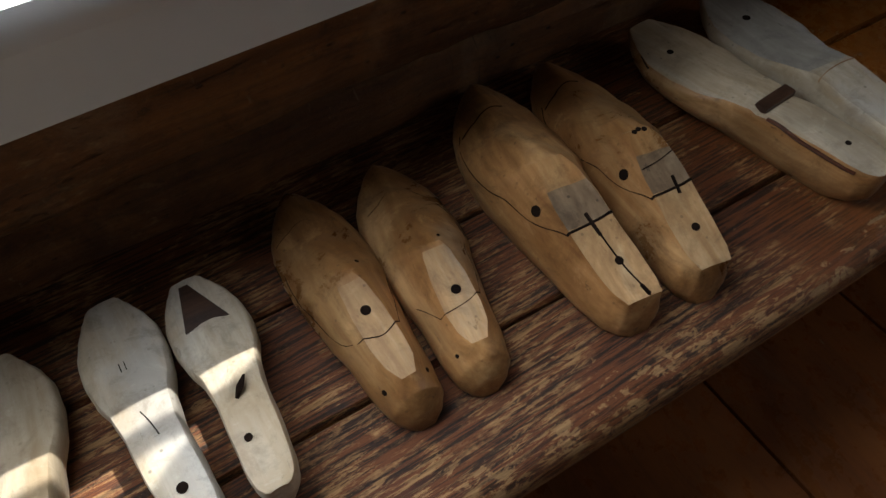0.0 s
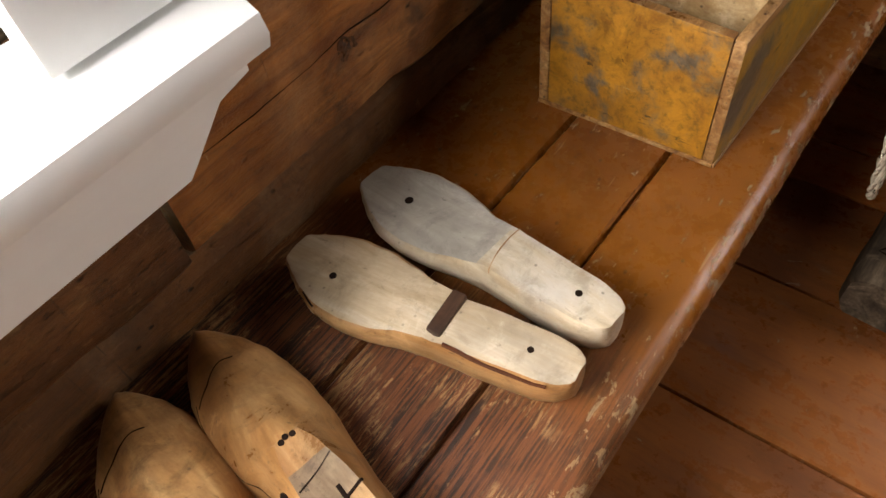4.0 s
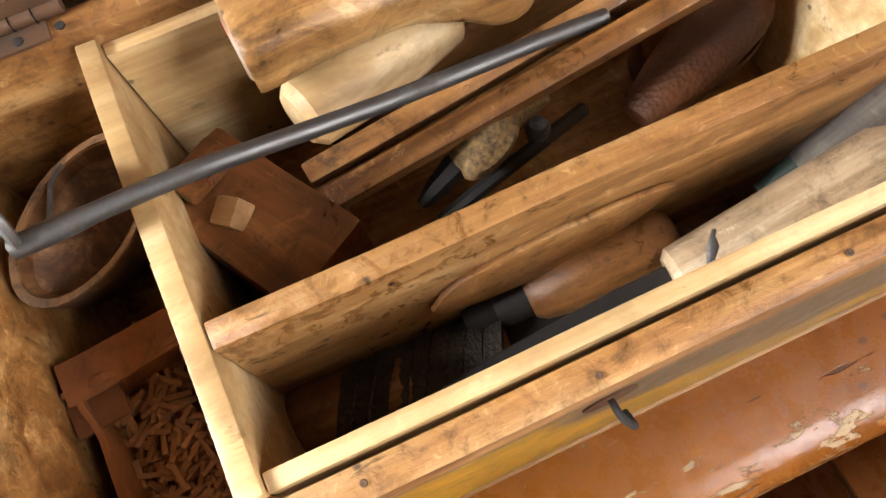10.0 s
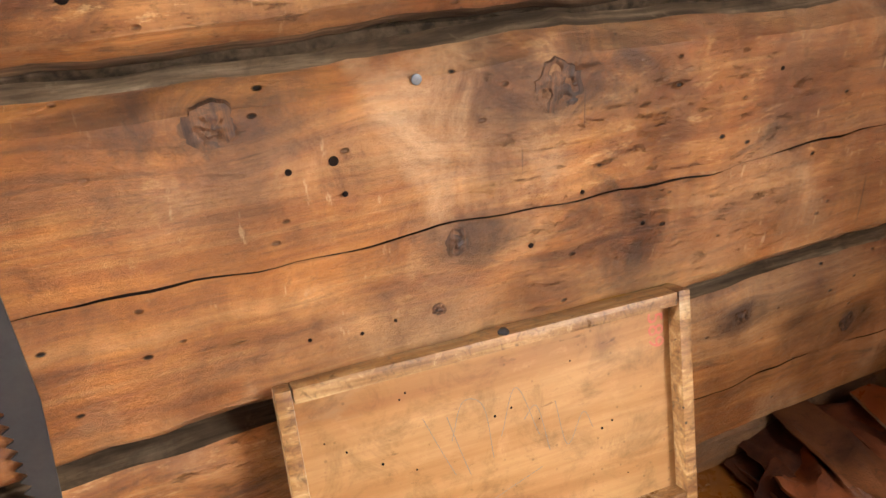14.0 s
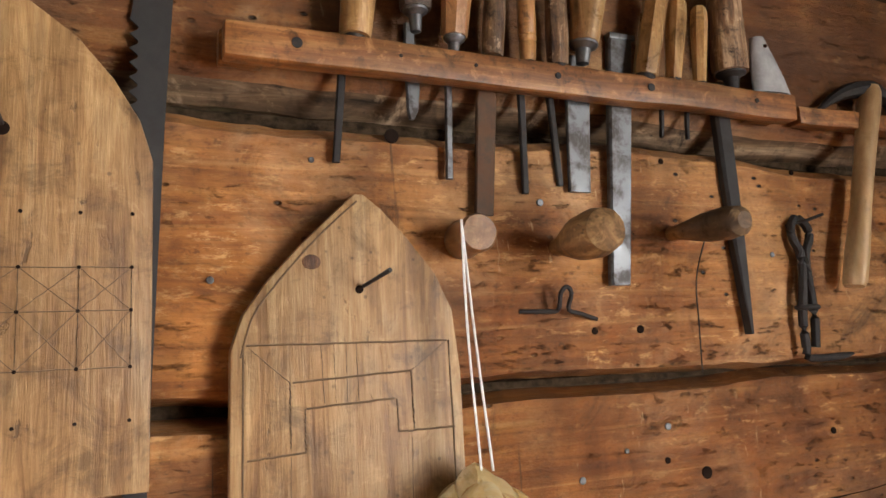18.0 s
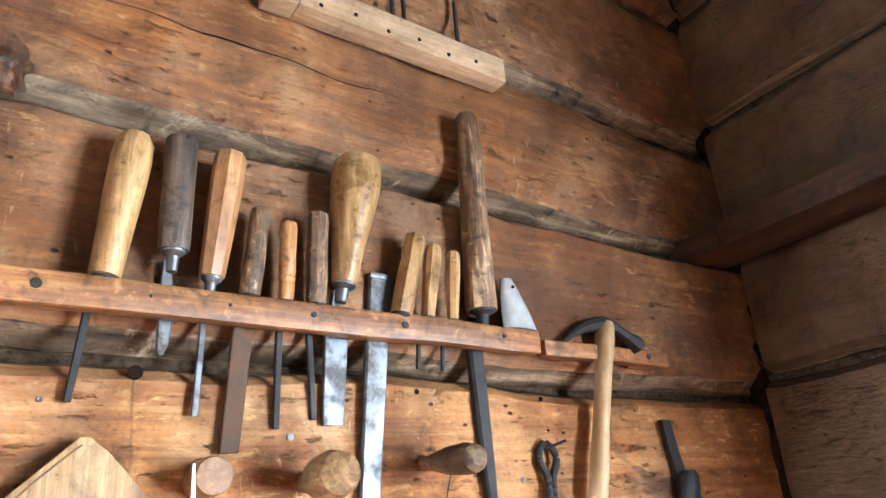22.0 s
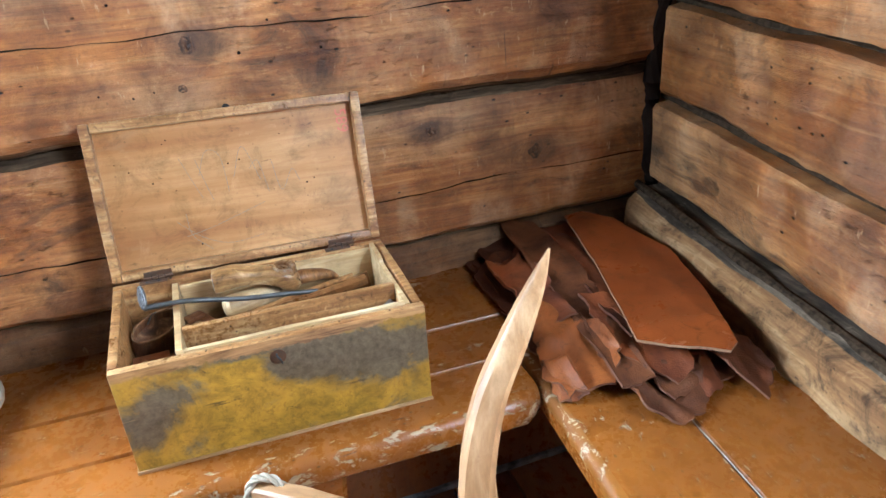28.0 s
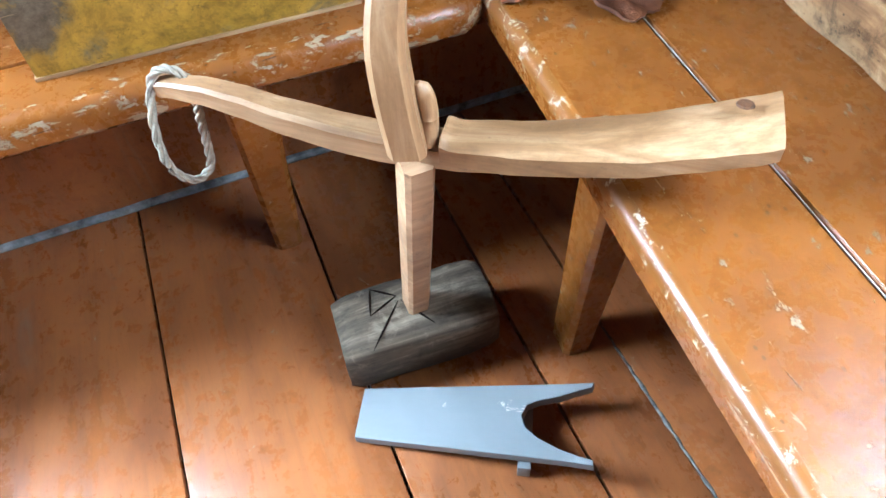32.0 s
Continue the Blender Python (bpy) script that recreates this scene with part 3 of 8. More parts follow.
BOARD_WOOD = wood("board_wood", (0.17, 0.080, 0.027), (0.40, 0.226, 0.088), (0.55, 0.365, 0.175), "Z", 2.2, 0.5, 0.35, 0.5, 0.7, wear=0.6, spots=30.0)
CHARRED = wood("charred_wood", (0.045, 0.031, 0.020), (0.15, 0.11, 0.07), (0.36, 0.275, 0.185), "X", 0.9, 0.75, 0.5, 0.3, 0.7)
HANDLE_WOOD = wood("handle_wood", (0.21, 0.105, 0.035), (0.40, 0.23, 0.088), (0.57, 0.375, 0.17), "Z", 2.6, 0.32, 0.45, 0.5, 0.45, wear=0.75, spots=48.0)
HANDLE_DARK = wood("handle_dark", (0.035, 0.021, 0.014), (0.09, 0.058, 0.039), (0.17, 0.118, 0.082), "Z", 2.4, 0.42, 0.6, 0.4, 0.7, (0.19, 0.15, 0.12), 0.58, wear=0.9, spots=60.0)
HANDLE_RED = wood("handle_red", (0.20, 0.088, 0.030), (0.34, 0.165, 0.062), (0.45, 0.26, 0.115), "Z", 2.4, 0.38, 0.5, 0.4, 0.4, wear=0.6, spots=60.0)
RACK_WOOD = wood("rack_wood", (0.11, 0.038, 0.010), (0.31, 0.122, 0.034), (0.47, 0.235, 0.085), "X", 2.0, 0.42, 0.7, 0.5, 0.45, wear=0.8, spots=60.0)
STEEL = iron("steel", (0.19, 0.191, 0.195), (0.045, 0.036, 0.031), 0.36, 0.475)
ROD_STEEL = iron("rod_steel", (0.135, 0.132, 0.130), (0.05, 0.040, 0.034), 0.40, 0.52)
DARK_IRON = iron("dark_iron", (0.055, 0.051, 0.049), (0.05, 0.033, 0.024), 0.56, 0.6, 0.75)
RUSTY = iron("rusty_iron", (0.09, 0.055, 0.035), (0.085, 0.038, 0.016), 0.6, 0.42, 0.5)
CROOK_WOOD = wood("crook_wood", (0.17, 0.072, 0.022), (0.43, 0.23, 0.078), (0.62, 0.41, 0.19), "X", 1.8, 0.3, 0.75, 0.6, 0.5, (0.48, 0.42, 0.36), 0.66, wear=0.9, spots=34.0)
BRASS_KNURL = matte("knurled_brass", (0.30, 0.185, 0.066), (0.03, 0.021, 0.013), 0.35, 300, 1.0)
LEATHER_TAN = leather_like("leather_tan", (0.265, 0.064, 0.012), (0.165, 0.036, 0.007), 0.28, 0.6, 0.15)
LEATHER_BROWN = leather_like("leather_brown", (0.13, 0.037, 0.011), (0.034, 0.009, 0.004), 0.46)
LEATHER_DULL = leather_like("leather_dull", (0.175, 0.058, 0.017), (0.051, 0.016, 0.006), 0.55)
LEATHER_ORANGE = leather_like("leather_orange", (0.33, 0.098, 0.020), (0.136, 0.037, 0.010), 0.48)
LEATHER_EDGE = leather_like("leather_raw_edge", (0.18, 0.075, 0.036), (0.08, 0.030, 0.016), 0.8)
LEATHER_CUT = leather_like("leather_cut_edge", (0.36, 0.21, 0.12), (0.24, 0.13, 0.07), 0.8)
LEATHER_PINK = leather_like("leather_flesh", (0.25, 0.066, 0.017), (0.075, 0.019, 0.007), 0.52)
ROPE = matte("rope_fibre", (0.42, 0.35, 0.255), (0.21, 0.17, 0.12), 0.9, 90, 0.6)
BLUE = worn_paint("blue_paint", (0.232, 0.230, 0.222), (0.185, 0.185, 0.180), (0.45, 0.37, 0.29), "X", 0.64, 0.0, 0.45, 4.0, 0.15)
STONE = matte("whetstone", (0.36, 0.35, 0.34), (0.22, 0.215, 0.21), 0.85, 40, 0.4)
STRING = matte("white_string", (0.78, 0.77, 0.74), (0.62, 0.61, 0.58), 0.8, 200, 0.3)
BARK_LIGHT = wood("birch_strip_light", (0.72, 0.50, 0.20), (0.83, 0.65, 0.33), (0.88, 0.78, 0.55), "X", 1.6, 0.35, 0.1, 0.0, 0.25, wear=0.3)
BARK_BROWN = wood("birch_strip_brown", (0.55, 0.29, 0.10), (0.70, 0.44, 0.19), (0.80, 0.60, 0.36), "X", 1.6, 0.35, 0.2, 0.0, 0.25, wear=0.4)
RED = matte("red_paint", (0.62, 0.05, 0.03), (0.42, 0.04, 0.03), 0.6)
EARTH = matte("earth", (0.10, 0.12, 0.05), (0.06, 0.075, 0.03), 0.95, 3.0)


def box_paint(name, worn_at=0.49, lo=(0.19, 0.105, 0.010), hi=(0.45, 0.25, 0.020), worn=(), bare_top=0.0):
    """Mustard paint, olive where dirty, worn off in patches to a grey undercoat, rubbed and specked."""
    m, nt, bsdf = fresh(name)
    plain = coords(nt, vary=False)
    place = nt.nodes.new("ShaderNodeSeparateXYZ")
    nt.links.new(plain, place.inputs[0])
    big = noise_tex(nt, coords(nt, (1, 1, 1.2)), 6.0, 9, 0.66, 0.5)
    mid = noise_tex(nt, plain, 24, 9, 0.74, 0.6)
    fine = noise_tex(nt, plain, 85, 7, 0.72)
    scrape = noise_tex(nt, coords(nt, (10, 10, 75)), 1.2, 7, 0.7, 0.4)
    col = blend(nt, ramp(nt, mid, [(0.36, 0.0), (0.62, 1.0)]), lo, hi)
    col = blend(nt, ramp(nt, fine, [(0.35, 0.6), (0.5, 0.0)]), col, (0.105, 0.055, 0.011))
    grey = blend(nt, ramp(nt, blend(nt, 0.5, fine, mid), [(0.40, 0.0), (0.60, 1.0)]), (0.040, 0.030, 0.019), (0.125, 0.102, 0.072))
    edge = blend(nt, 0.3, big, mid)
    for (cx, cz), (rx, rz) in worn:
        px = calc_open(nt, "DIVIDE", calc_open(nt, "SUBTRACT", place.outputs[0], cx), rx)
        pz = calc_open(nt, "DIVIDE", calc_open(nt, "SUBTRACT", place.outputs[2], cz), rz)
        far = calc_open(nt, "SQRT", calc_open(nt, "ADD", calc_open(nt, "MULTIPLY", px, px), calc_open(nt, "MULTIPLY", pz, pz)))
        edge = calc_open(nt, "ADD", edge, calc_open(nt, "MULTIPLY", calc(nt, "SUBTRACT", 1.35, far), 0.17))
    col = blend(nt, ramp(nt, edge, [(worn_at - 0.01, 0.0), (worn_at + 0.06, 0.92)]), col, grey)
    col = blend(nt, ramp(nt, scrape, [(0.30, 0.8), (0.37, 0.0)]), col, (0.05, 0.03, 0.014))
    col = blend(nt, ramp(nt, scrape, [(0.66, 0.0), (0.72, 0.7)]), col, (0.40, 0.29, 0.15))
    col = blend(nt, ramp(nt, noise_tex(nt, plain, 40, 9, 0.76, 0.6), [(0.62, 0.0), (0.67, 0.85)]), col, (0.04, 0.025, 0.012))
    if bare_top:
        high = calc_open(nt, "ADD", place.outputs[2], calc_open(nt, "MULTIPLY", calc_open(nt, "SUBTRACT", mid, 0.5), 0.045))
        col = blend(nt, ramp(nt, calc_open(nt, "MULTIPLY", calc_open(nt, "SUBTRACT", high, bare_top), 100.0), [(0.0, 0.0), (0.35, 0.95)]), col, blend(nt, ramp(nt, scrape, [(0.36, 0.0), (0.62, 1.0)]), (0.11, 0.046, 0.015), (0.42, 0.225, 0.088)))
    nt.links.new(col, bsdf.inputs["Base Color"])
    nt.links.new(ramp(nt, mid, [(0.35, 0.34), (0.65, 0.6)]), bsdf.inputs["Roughness"])
    relief(nt, bsdf, blend(nt, 0.5, fine, mid), 0.4, 0.0014)
    return m


BOX_PAINT = box_paint("mustard_box_paint", 0.545, worn=(((0.050, 0.082), (0.050, 0.064)), ((0.345, 0.108), (0.088, 0.054)), ((0.15, 0.150), (0.060, 0.014)), ((0.235, 0.125), (0.050, 0.035))), bare_top=0.147)
SIDE_PAINT = box_paint("orange_box_paint", 0.508, (0.24, 0.098, 0.010), (0.52, 0.235, 0.018))
GLASS, _, gb = fresh("window_glass")
gb.inputs["Transmission Weight"].default_value, gb.inputs["Roughness"].default_value = 1.0, 0.02
gb.inputs["Base Color"].default_value = (0.97, 0.99, 0.98, 1)


# ---- building blocks ----
def part(name, bm, material, parent=None, label="", smooth=True, loc=None):
    """Links a bmesh as one mesh object, under a thing or a part."""
    me = bpy.data.meshes.new(name)
    bmesh.ops.recalc_face_normals(bm, faces=bm.faces)
    bm.to_mesh(me)
    bm.free()
    for mt in material if isinstance(material, (list, tuple)) else [material]:
        me.materials.append(mt)
    for p in me.polygons:
        p.use_smooth = smooth
    ob = new(name, me)
    if loc is not None:
        ob.matrix_basis = loc
    if parent is not None:
        ob.parent = parent
    if smooth:
        me.set_sharp_from_angle(angle=radians(38))
    return tagged(ob, label)


def thing(name, m, label, category, group="", kind=""):
    ob = new(name)
    ob.empty_display_size = 0.05
    ob.matrix_basis = m
    return tagged(ob, label, category, group, kind)


def slab(x0, x1, y0, y1, z0, z1, bevel=0.003, wobble=0.0, seed=0):
    """A board with broken edges; wobble bends it a little along its length."""
    bm = bmesh.new()
    bmesh.ops.create_cube(bm, size=1.0)
    bmesh.ops.transform(bm, matrix=Matrix.Translation(((x0 + x1) / 2, (y0 + y1) / 2, (z0 + z1) / 2)) @ Matrix.Diagonal((x1 - x0, y1 - y0, z1 - z0, 1)), verts=bm.verts)
    if bevel:
        bmesh.ops.bevel(bm, geom=list(bm.edges), offset=bevel, segments=2, affect="EDGES", profile=0.6)
    if wobble:
        size = (x1 - x0, y1 - y0, z1 - z0)
        ax = size.index(max(size))
        long = [e for e in bm.edges if abs((e.verts[0].co - e.verts[1].co)[ax]) > 0.5 * size[ax]]
        bmesh.ops.subdivide_edges(bm, edges=long, cuts=max(3, int(size[ax] / 0.03)), use_grid_fill=True)
        for v in bm.verts:
            n = noise.noise_vector(v.co * 9 + Vector((seed * 3.1, seed, 0)))
            v.co += n * wobble
    return bm


def loft(rings, cap=True, closed=False):
    """Skins rings of equal length; caps both ends."""
    bm = bmesh.new()
    vs = [[bm.verts.new(p) for p in r] for r in rings]
    n = len(vs[0])
    pairs = list(zip(vs, vs[1:])) + ([(vs[-1], vs[0])] if closed else [])
    for a, b in pairs:
        for i in range(n):
            bm.faces.new((a[i], a[(i + 1) % n], b[(i + 1) % n], b[i]))
    if cap and not closed:
        bm.faces.new(vs[0][::-1])
        bm.faces.new(vs[-1])
    return bm


def sweep(points, radii, seg=10, flat=1.0, closed=False, up=Vector((0, 0, 1))):
    """A tube through points; flat squeezes it across up."""
    pts = [Vector(p) for p in points]
    rad = radii if isinstance(radii, (list, tuple)) else [radii] * len(pts)
    rings = []
    for i, p in enumerate(pts):
        a = pts[(i - 1) % len(pts)] if closed or i else p
        b = pts[(i + 1) % len(pts)] if closed or i < len(pts) - 1 else p
        d = (b - a).normalized()
        side = d.cross(up)
        if side.length < 1e-3:
            side = d.cross(Vector((0, 1, 0)))
        side.normalize()
        top = side.cross(d).normalized()
        rings.append([p + side * (math.cos(2 * math.pi * k / seg) * rad[i]) + top * (math.sin(2 * math.pi * k / seg) * rad[i] * flat) for k in range(seg)])
    return loft(rings, True, closed)


def curve_through(points, n=24):
    """Catmull-Rom samples through points."""
    p = [Vector(q) for q in points]
    p = [p[0] * 2 - p[1]] + p + [p[-1] * 2 - p[-2]]
    out = []
    spans = len(p) - 3
    for k in range(n):
        s = k / (n - 1) * spans
        i = min(int(s), spans - 1)
        t = s - i
        a, b, c, d = p[i:i + 4]
        out.append(0.5 * (2 * b + (c - a) * t + (2 * a - 5 * b + 4 * c - d) * t * t + (3 * b - a - 3 * c + d) * t ** 3))
    return out


def lathe(profile, seg=20, squash=1.0, rough_edge=0.0, seed=0):
    """Turned shape from (radius, height) pairs, round the z axis."""
    rings = []
    for r, z in profile:
        ring = []
        for k in range(seg):
            a = 2 * math.pi * k / seg
            rr = r * (1 + rough_edge * noise.noise(Vector((math.cos(a) * 2, math.sin(a) * 2, z * 30 + seed))))
            ring.append(Vector((rr * math.cos(a), rr * math.sin(a) * squash, z)))
        rings.append(ring)
    return loft(rings)


def prism(outline, z0, z1, bevel=0.0015):
    """A flat plate from an outline in x and y."""
    bm = bmesh.new()
    low = [bm.verts.new((x, y, z0)) for x, y in outline]
    face = bm.faces.new(low)
    up = bmesh.ops.extrude_face_region(bm, geom=[face])
    bmesh.ops.translate(bm, vec=(0, 0, z1 - z0), verts=[g for g in up["geom"] if isinstance(g, bmesh.types.BMVert)])
    if bevel:
        edges = [e for e in bm.edges if abs(e.verts[0].co.z - e.verts[1].co.z) < 1e-6]
        bmesh.ops.bevel(bm, geom=edges, offset=bevel, segments=2, affect="EDGES", profile=0.6)
    return bm


def disc_at(p, normal, r, depth=0.0006, seg=14):
    """A small dark mouth of a hole or a nail head, on a surface."""
    bm = lathe([(r * 0.2, -depth), (r, -depth), (r, depth * 0.6), (r * 0.75, depth), (0.0002, depth * 0.4)], seg)
    bmesh.ops.transform(bm, matrix=Matrix.Translation(p) @ Vector(normal).to_track_quat("Z", "Y").to_matrix().to_4x4(), verts=bm.verts)
    return bm


# ---- log walls ----
def adze(x, z, seed):
    """Unevenness of a hewn face."""
    cell = Vector((x * 12 + 0.5 * noise.noise(Vector((x * 5, z * 7, seed))), z * 6.5, seed))
    near = noise.voronoi(cell)[0]
    return 0.0075 * (0.35 - near[0]) + 0.006 * noise.noise(Vector((x * 3, z * 5, seed))) + 0.0034 * noise.noise(Vector((x * 15 + z * 4, z * 3.2, seed + 9))) + 0.0012 * noise.noise(Vector((x * 40, z * 30, seed)))


def log_piece(name, length, z0, z1, parent, m, face=0.0, chamfer=(0.03, 0.03), crack=None, seed=0, thick=0.16, mat=None, edge=None, tilt=(0.0, 0.0)):
    """A hewn log along local x: flat adzed face at y = 0 (room on the -y side), rounded into the joints; crack = (height, from, to)."""
    nx = max(4, int(length / 0.015))
    rows = [0.0, 0.03, 0.08, 0.16, 0.26, 0.36, 0.44, 0.5, 0.56, 0.64, 0.74, 0.84, 0.92, 0.97, 1.0]
    h = z1 - z0
    bm = bmesh.new()
    grid = []
    for i in range(nx + 1):
        x = length * i / nx
        wave = Vector((x * 2.1, seed * 7.7, 0))
        low = z0 + tilt[0] * min(x, 0.9) + 0.010 * noise.noise(wave * 1.7) + 0.004 * noise.noise(wave * 6) + 0.002 * noise.noise(wave * 19)
        top = z1 + tilt[1] * min(x, 0.9) + 0.010 * noise.noise(Vector((x * 2.1 * 1.7, seed * 7.7 + 13.1, 0))) - 0.006 + 0.004 * noise.noise(wave * 5.1) + 0.002 * noise.noise(wave * 21)
        zs = [low + (top - low) * f for f in rows]
        dent = [0.0] * len(zs)
        if crack:
            zc = crack[0] + 0.012 * noise.noise(Vector((x * 4, seed, 3))) + 0.004 * noise.noise(Vector((x * 17, seed, 5))) + crack[3] * x
            live = min(1.0, max(0.0, (x - crack[1]) / 0.08), max(0.0, (crack[2] - x) / 0.08)) * (0.40 + 1.1 * noise.noise(Vector((x * 9, 2, seed))))
            w = 0.0002 + 0.0020 * max(0.0, live) * (0.6 + 0.8 * abs(noise.noise(Vector((x * 31, seed, 8)))))
            low_part = [f / 0.44 for f in rows[:7]]
            top_part = [(f - 0.56) / 0.44 for f in rows[8:]]
            zs = [low + (zc - w - low) * f for f in low_part] + [zc] + [zc + w + (top - zc - w) * f for f in top_part]
            dent[7] = 0.016 * max(0.0, live)
        col = []
        for z, d in zip(zs, dent):
            a, b = (z - low) / chamfer[0], (top - z) / chamfer[1]
            ca = chamfer[0] * (0.75 + 0.6 * noise.noise(Vector((x * 1.9, seed + 4, 1))))
            back = 0.034 * max(0.0, 1 - (z - low) / max(0.008, ca)) ** 1.6 + 0.036 * max(0.0, 1 - b) ** 1.8
            col.append(bm.verts.new((x, back + adze(x, z, seed) + d, z)))
        col.append(bm.verts.new((x, thick, zs[-1] + 0.002)))
        col.insert(0, bm.verts.new((x, thick, zs[0] - 0.002)))
        grid.append(col)
    for a, b in zip(grid, grid[1:]):
        for j in range(len(a) - 1):
            f = bm.faces.new((a[j], a[j + 1], b[j + 1], b[j]))
            if crack and j in (7, 8) and (crack[1] < a[0].co.x < crack[2]):
                f.material_index = 1
            elif j == 0 or j >= len(a) - 2 or rows[min(j, 14)] * h < 0.55 * chamfer[0] or (1 - rows[max(0, j - 1)]) * h < 0.6 * chamfer[1]:
                f.material_index = 2
    bm.faces.new(grid[0])
    bm.faces.new(grid[-1][::-1])
    return part(name, bm, [mat or LOG, CRACK, edge or LOG_EDGE], parent, loc=m @ Matrix.Translation((0, face, 0)))


def chink(length, z, parent, deep=0.026, seed=0, r=0.014, tilt=0.0):
    pts = [(length * i / 60, deep + 0.013 + 0.003 * noise.noise(Vector((i * 0.4, seed, 0))), z + tilt * min(length * i / 60, 0.9) + 0.006 * noise.noise(Vector((i * 0.2, seed, 4)))) for i in range(61)]
    rad = [r * (0.8 + 0.35 * noise.noise(Vector((i * 0.7, seed, 8)))) for i in range(61)]
    return part("chinking", sweep(pts, rad, 8), MOSS, parent, "grey moss and tow pressed into the joint")


JOINTS = [-0.08, 0.24, 0.53, 0.805, 1.115, 1.405, 1.645, 1.882, 2.112, 2.40, 2.68]
wall_a = thing("wall_west", Matrix(), "long wall of old hewn brown logs with moss joints", "wall", kind="structure")
CRACKS = {2: (0.635, 0.02, 1.5, 0.0), 3: (0.958, 0.1, 1.9, 0.0), 4: (1.245, 0.5, 1.9, 0.02), 7: (2.0, 0.2, 0.9, 0.0)}
FACES = {0: 0.345, 1: 0.345, 2: 0.322, 3: 0.309, 4: 0.309, 5: 0.308, 6: 0.306, 7: 0.304, 8: 0.300, 9: 0.30}
CHAMF = {1: (0.03, 0.03), 2: (0.02, 0.02), 3: (0.035, 0.03), 4: (0.03, 0.012), 5: (0.012, 0.018), 6: (0.05, 0.02), 7: (0.06, 0.03), 8: (0.055, 0.03), 9: (0.03, 0.03), 0: (0.02, 0.03)}
for k, (za, zb) in enumerate(zip(JOINTS, JOINTS[1:])):
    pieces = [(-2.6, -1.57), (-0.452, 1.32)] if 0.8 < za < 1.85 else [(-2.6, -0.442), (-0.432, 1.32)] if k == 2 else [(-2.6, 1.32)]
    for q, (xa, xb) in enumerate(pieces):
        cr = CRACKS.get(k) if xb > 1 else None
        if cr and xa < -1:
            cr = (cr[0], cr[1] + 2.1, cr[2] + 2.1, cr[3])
        # LOG_BROWN is a shaded copy: the dimness below the sill is in its colour.
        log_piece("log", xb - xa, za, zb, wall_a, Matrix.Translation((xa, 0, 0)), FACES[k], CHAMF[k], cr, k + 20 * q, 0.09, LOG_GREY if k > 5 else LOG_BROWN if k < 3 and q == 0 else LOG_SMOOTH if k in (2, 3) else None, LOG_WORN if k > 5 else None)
        ob = chink(xb - xa, zb - 0.004, wall_a, 0.027, k, 0.011)
        ob.matrix_basis = Matrix.Translation((xa, FACES[k], 0))

# The side wall leans in a little towards the room's other end.
TURN_B = pose(1.035, 0.36, 0, 0, 0, -95.5)
wall_b = thing("wall_north", Matrix(), "side wall of dark brown hewn logs meeting the corner", "wall", kind="structure")
TILT_B = [0.0, 0.0, -0.035, -0.045, -0.04, -0.08, 0.0, 0.0, 0.0, 0.0, 0.0, 0.0]
JOINTS_B = [-0.08, 0.26, 0.568, 0.745, 0.922, 1.178, 1.45, 1.675, 1.90, 2.16, 2.42, 2.68]
FACE_B = [-0.080, -0.080, -0.030, -0.018, -0.016, -0.005, 0.0, 0.01, 0.0, -0.005, 0.0]
CHAM_B = [(0.02, 0.03), (0.02, 0.034), (0.024, 0.008), (0.007, 0.008), (0.016, 0.045), (0.02, 0.02), (0.03, 0.02), (0.02, 0.03), (0.03, 0.03), (0.03, 0.04), (0.03, 0.03)]
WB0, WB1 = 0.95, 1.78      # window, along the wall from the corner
for k, (za, zb) in enumerate(zip(JOINTS_B, JOINTS_B[1:])):
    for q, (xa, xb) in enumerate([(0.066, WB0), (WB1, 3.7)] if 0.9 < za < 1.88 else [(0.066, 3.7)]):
        cr = (za + 0.5 * (zb - za), 0.25, 0.8, 0.01) if k in (5, 8) and q == 0 else None
        # From the sixth log up the log colour is mixed darker.
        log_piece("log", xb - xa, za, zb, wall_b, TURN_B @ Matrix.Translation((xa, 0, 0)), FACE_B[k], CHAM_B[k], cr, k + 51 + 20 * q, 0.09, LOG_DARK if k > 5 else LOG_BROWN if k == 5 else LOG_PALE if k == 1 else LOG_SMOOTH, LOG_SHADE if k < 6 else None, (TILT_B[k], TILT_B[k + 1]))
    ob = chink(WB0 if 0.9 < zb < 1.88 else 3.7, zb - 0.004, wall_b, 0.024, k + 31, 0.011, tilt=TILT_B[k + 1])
    ob.matrix_basis = TURN_B @ Matrix.Translation((0, FACE_B[k], 0))
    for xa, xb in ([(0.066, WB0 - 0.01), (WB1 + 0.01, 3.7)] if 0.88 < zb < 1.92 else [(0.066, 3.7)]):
        part("joint_backing", slab(xa, xb, 0.035, 0.055, zb - 0.11, zb + 0.05, 0), CRACK, wall_b, loc=TURN_B)


def wall_y(x, z):
    """Where the long wall's face stands."""
    k = max(i for i, j in enumerate(JOINTS) if j <= z)
    xa, q = (-0.452, 1) if 0.8 < JOINTS[k] < 1.85 else (-0.432, 1) if k == 2 else (-2.6, 0)
    return FACES[k] + adze(x - xa, z, k + 20 * q)


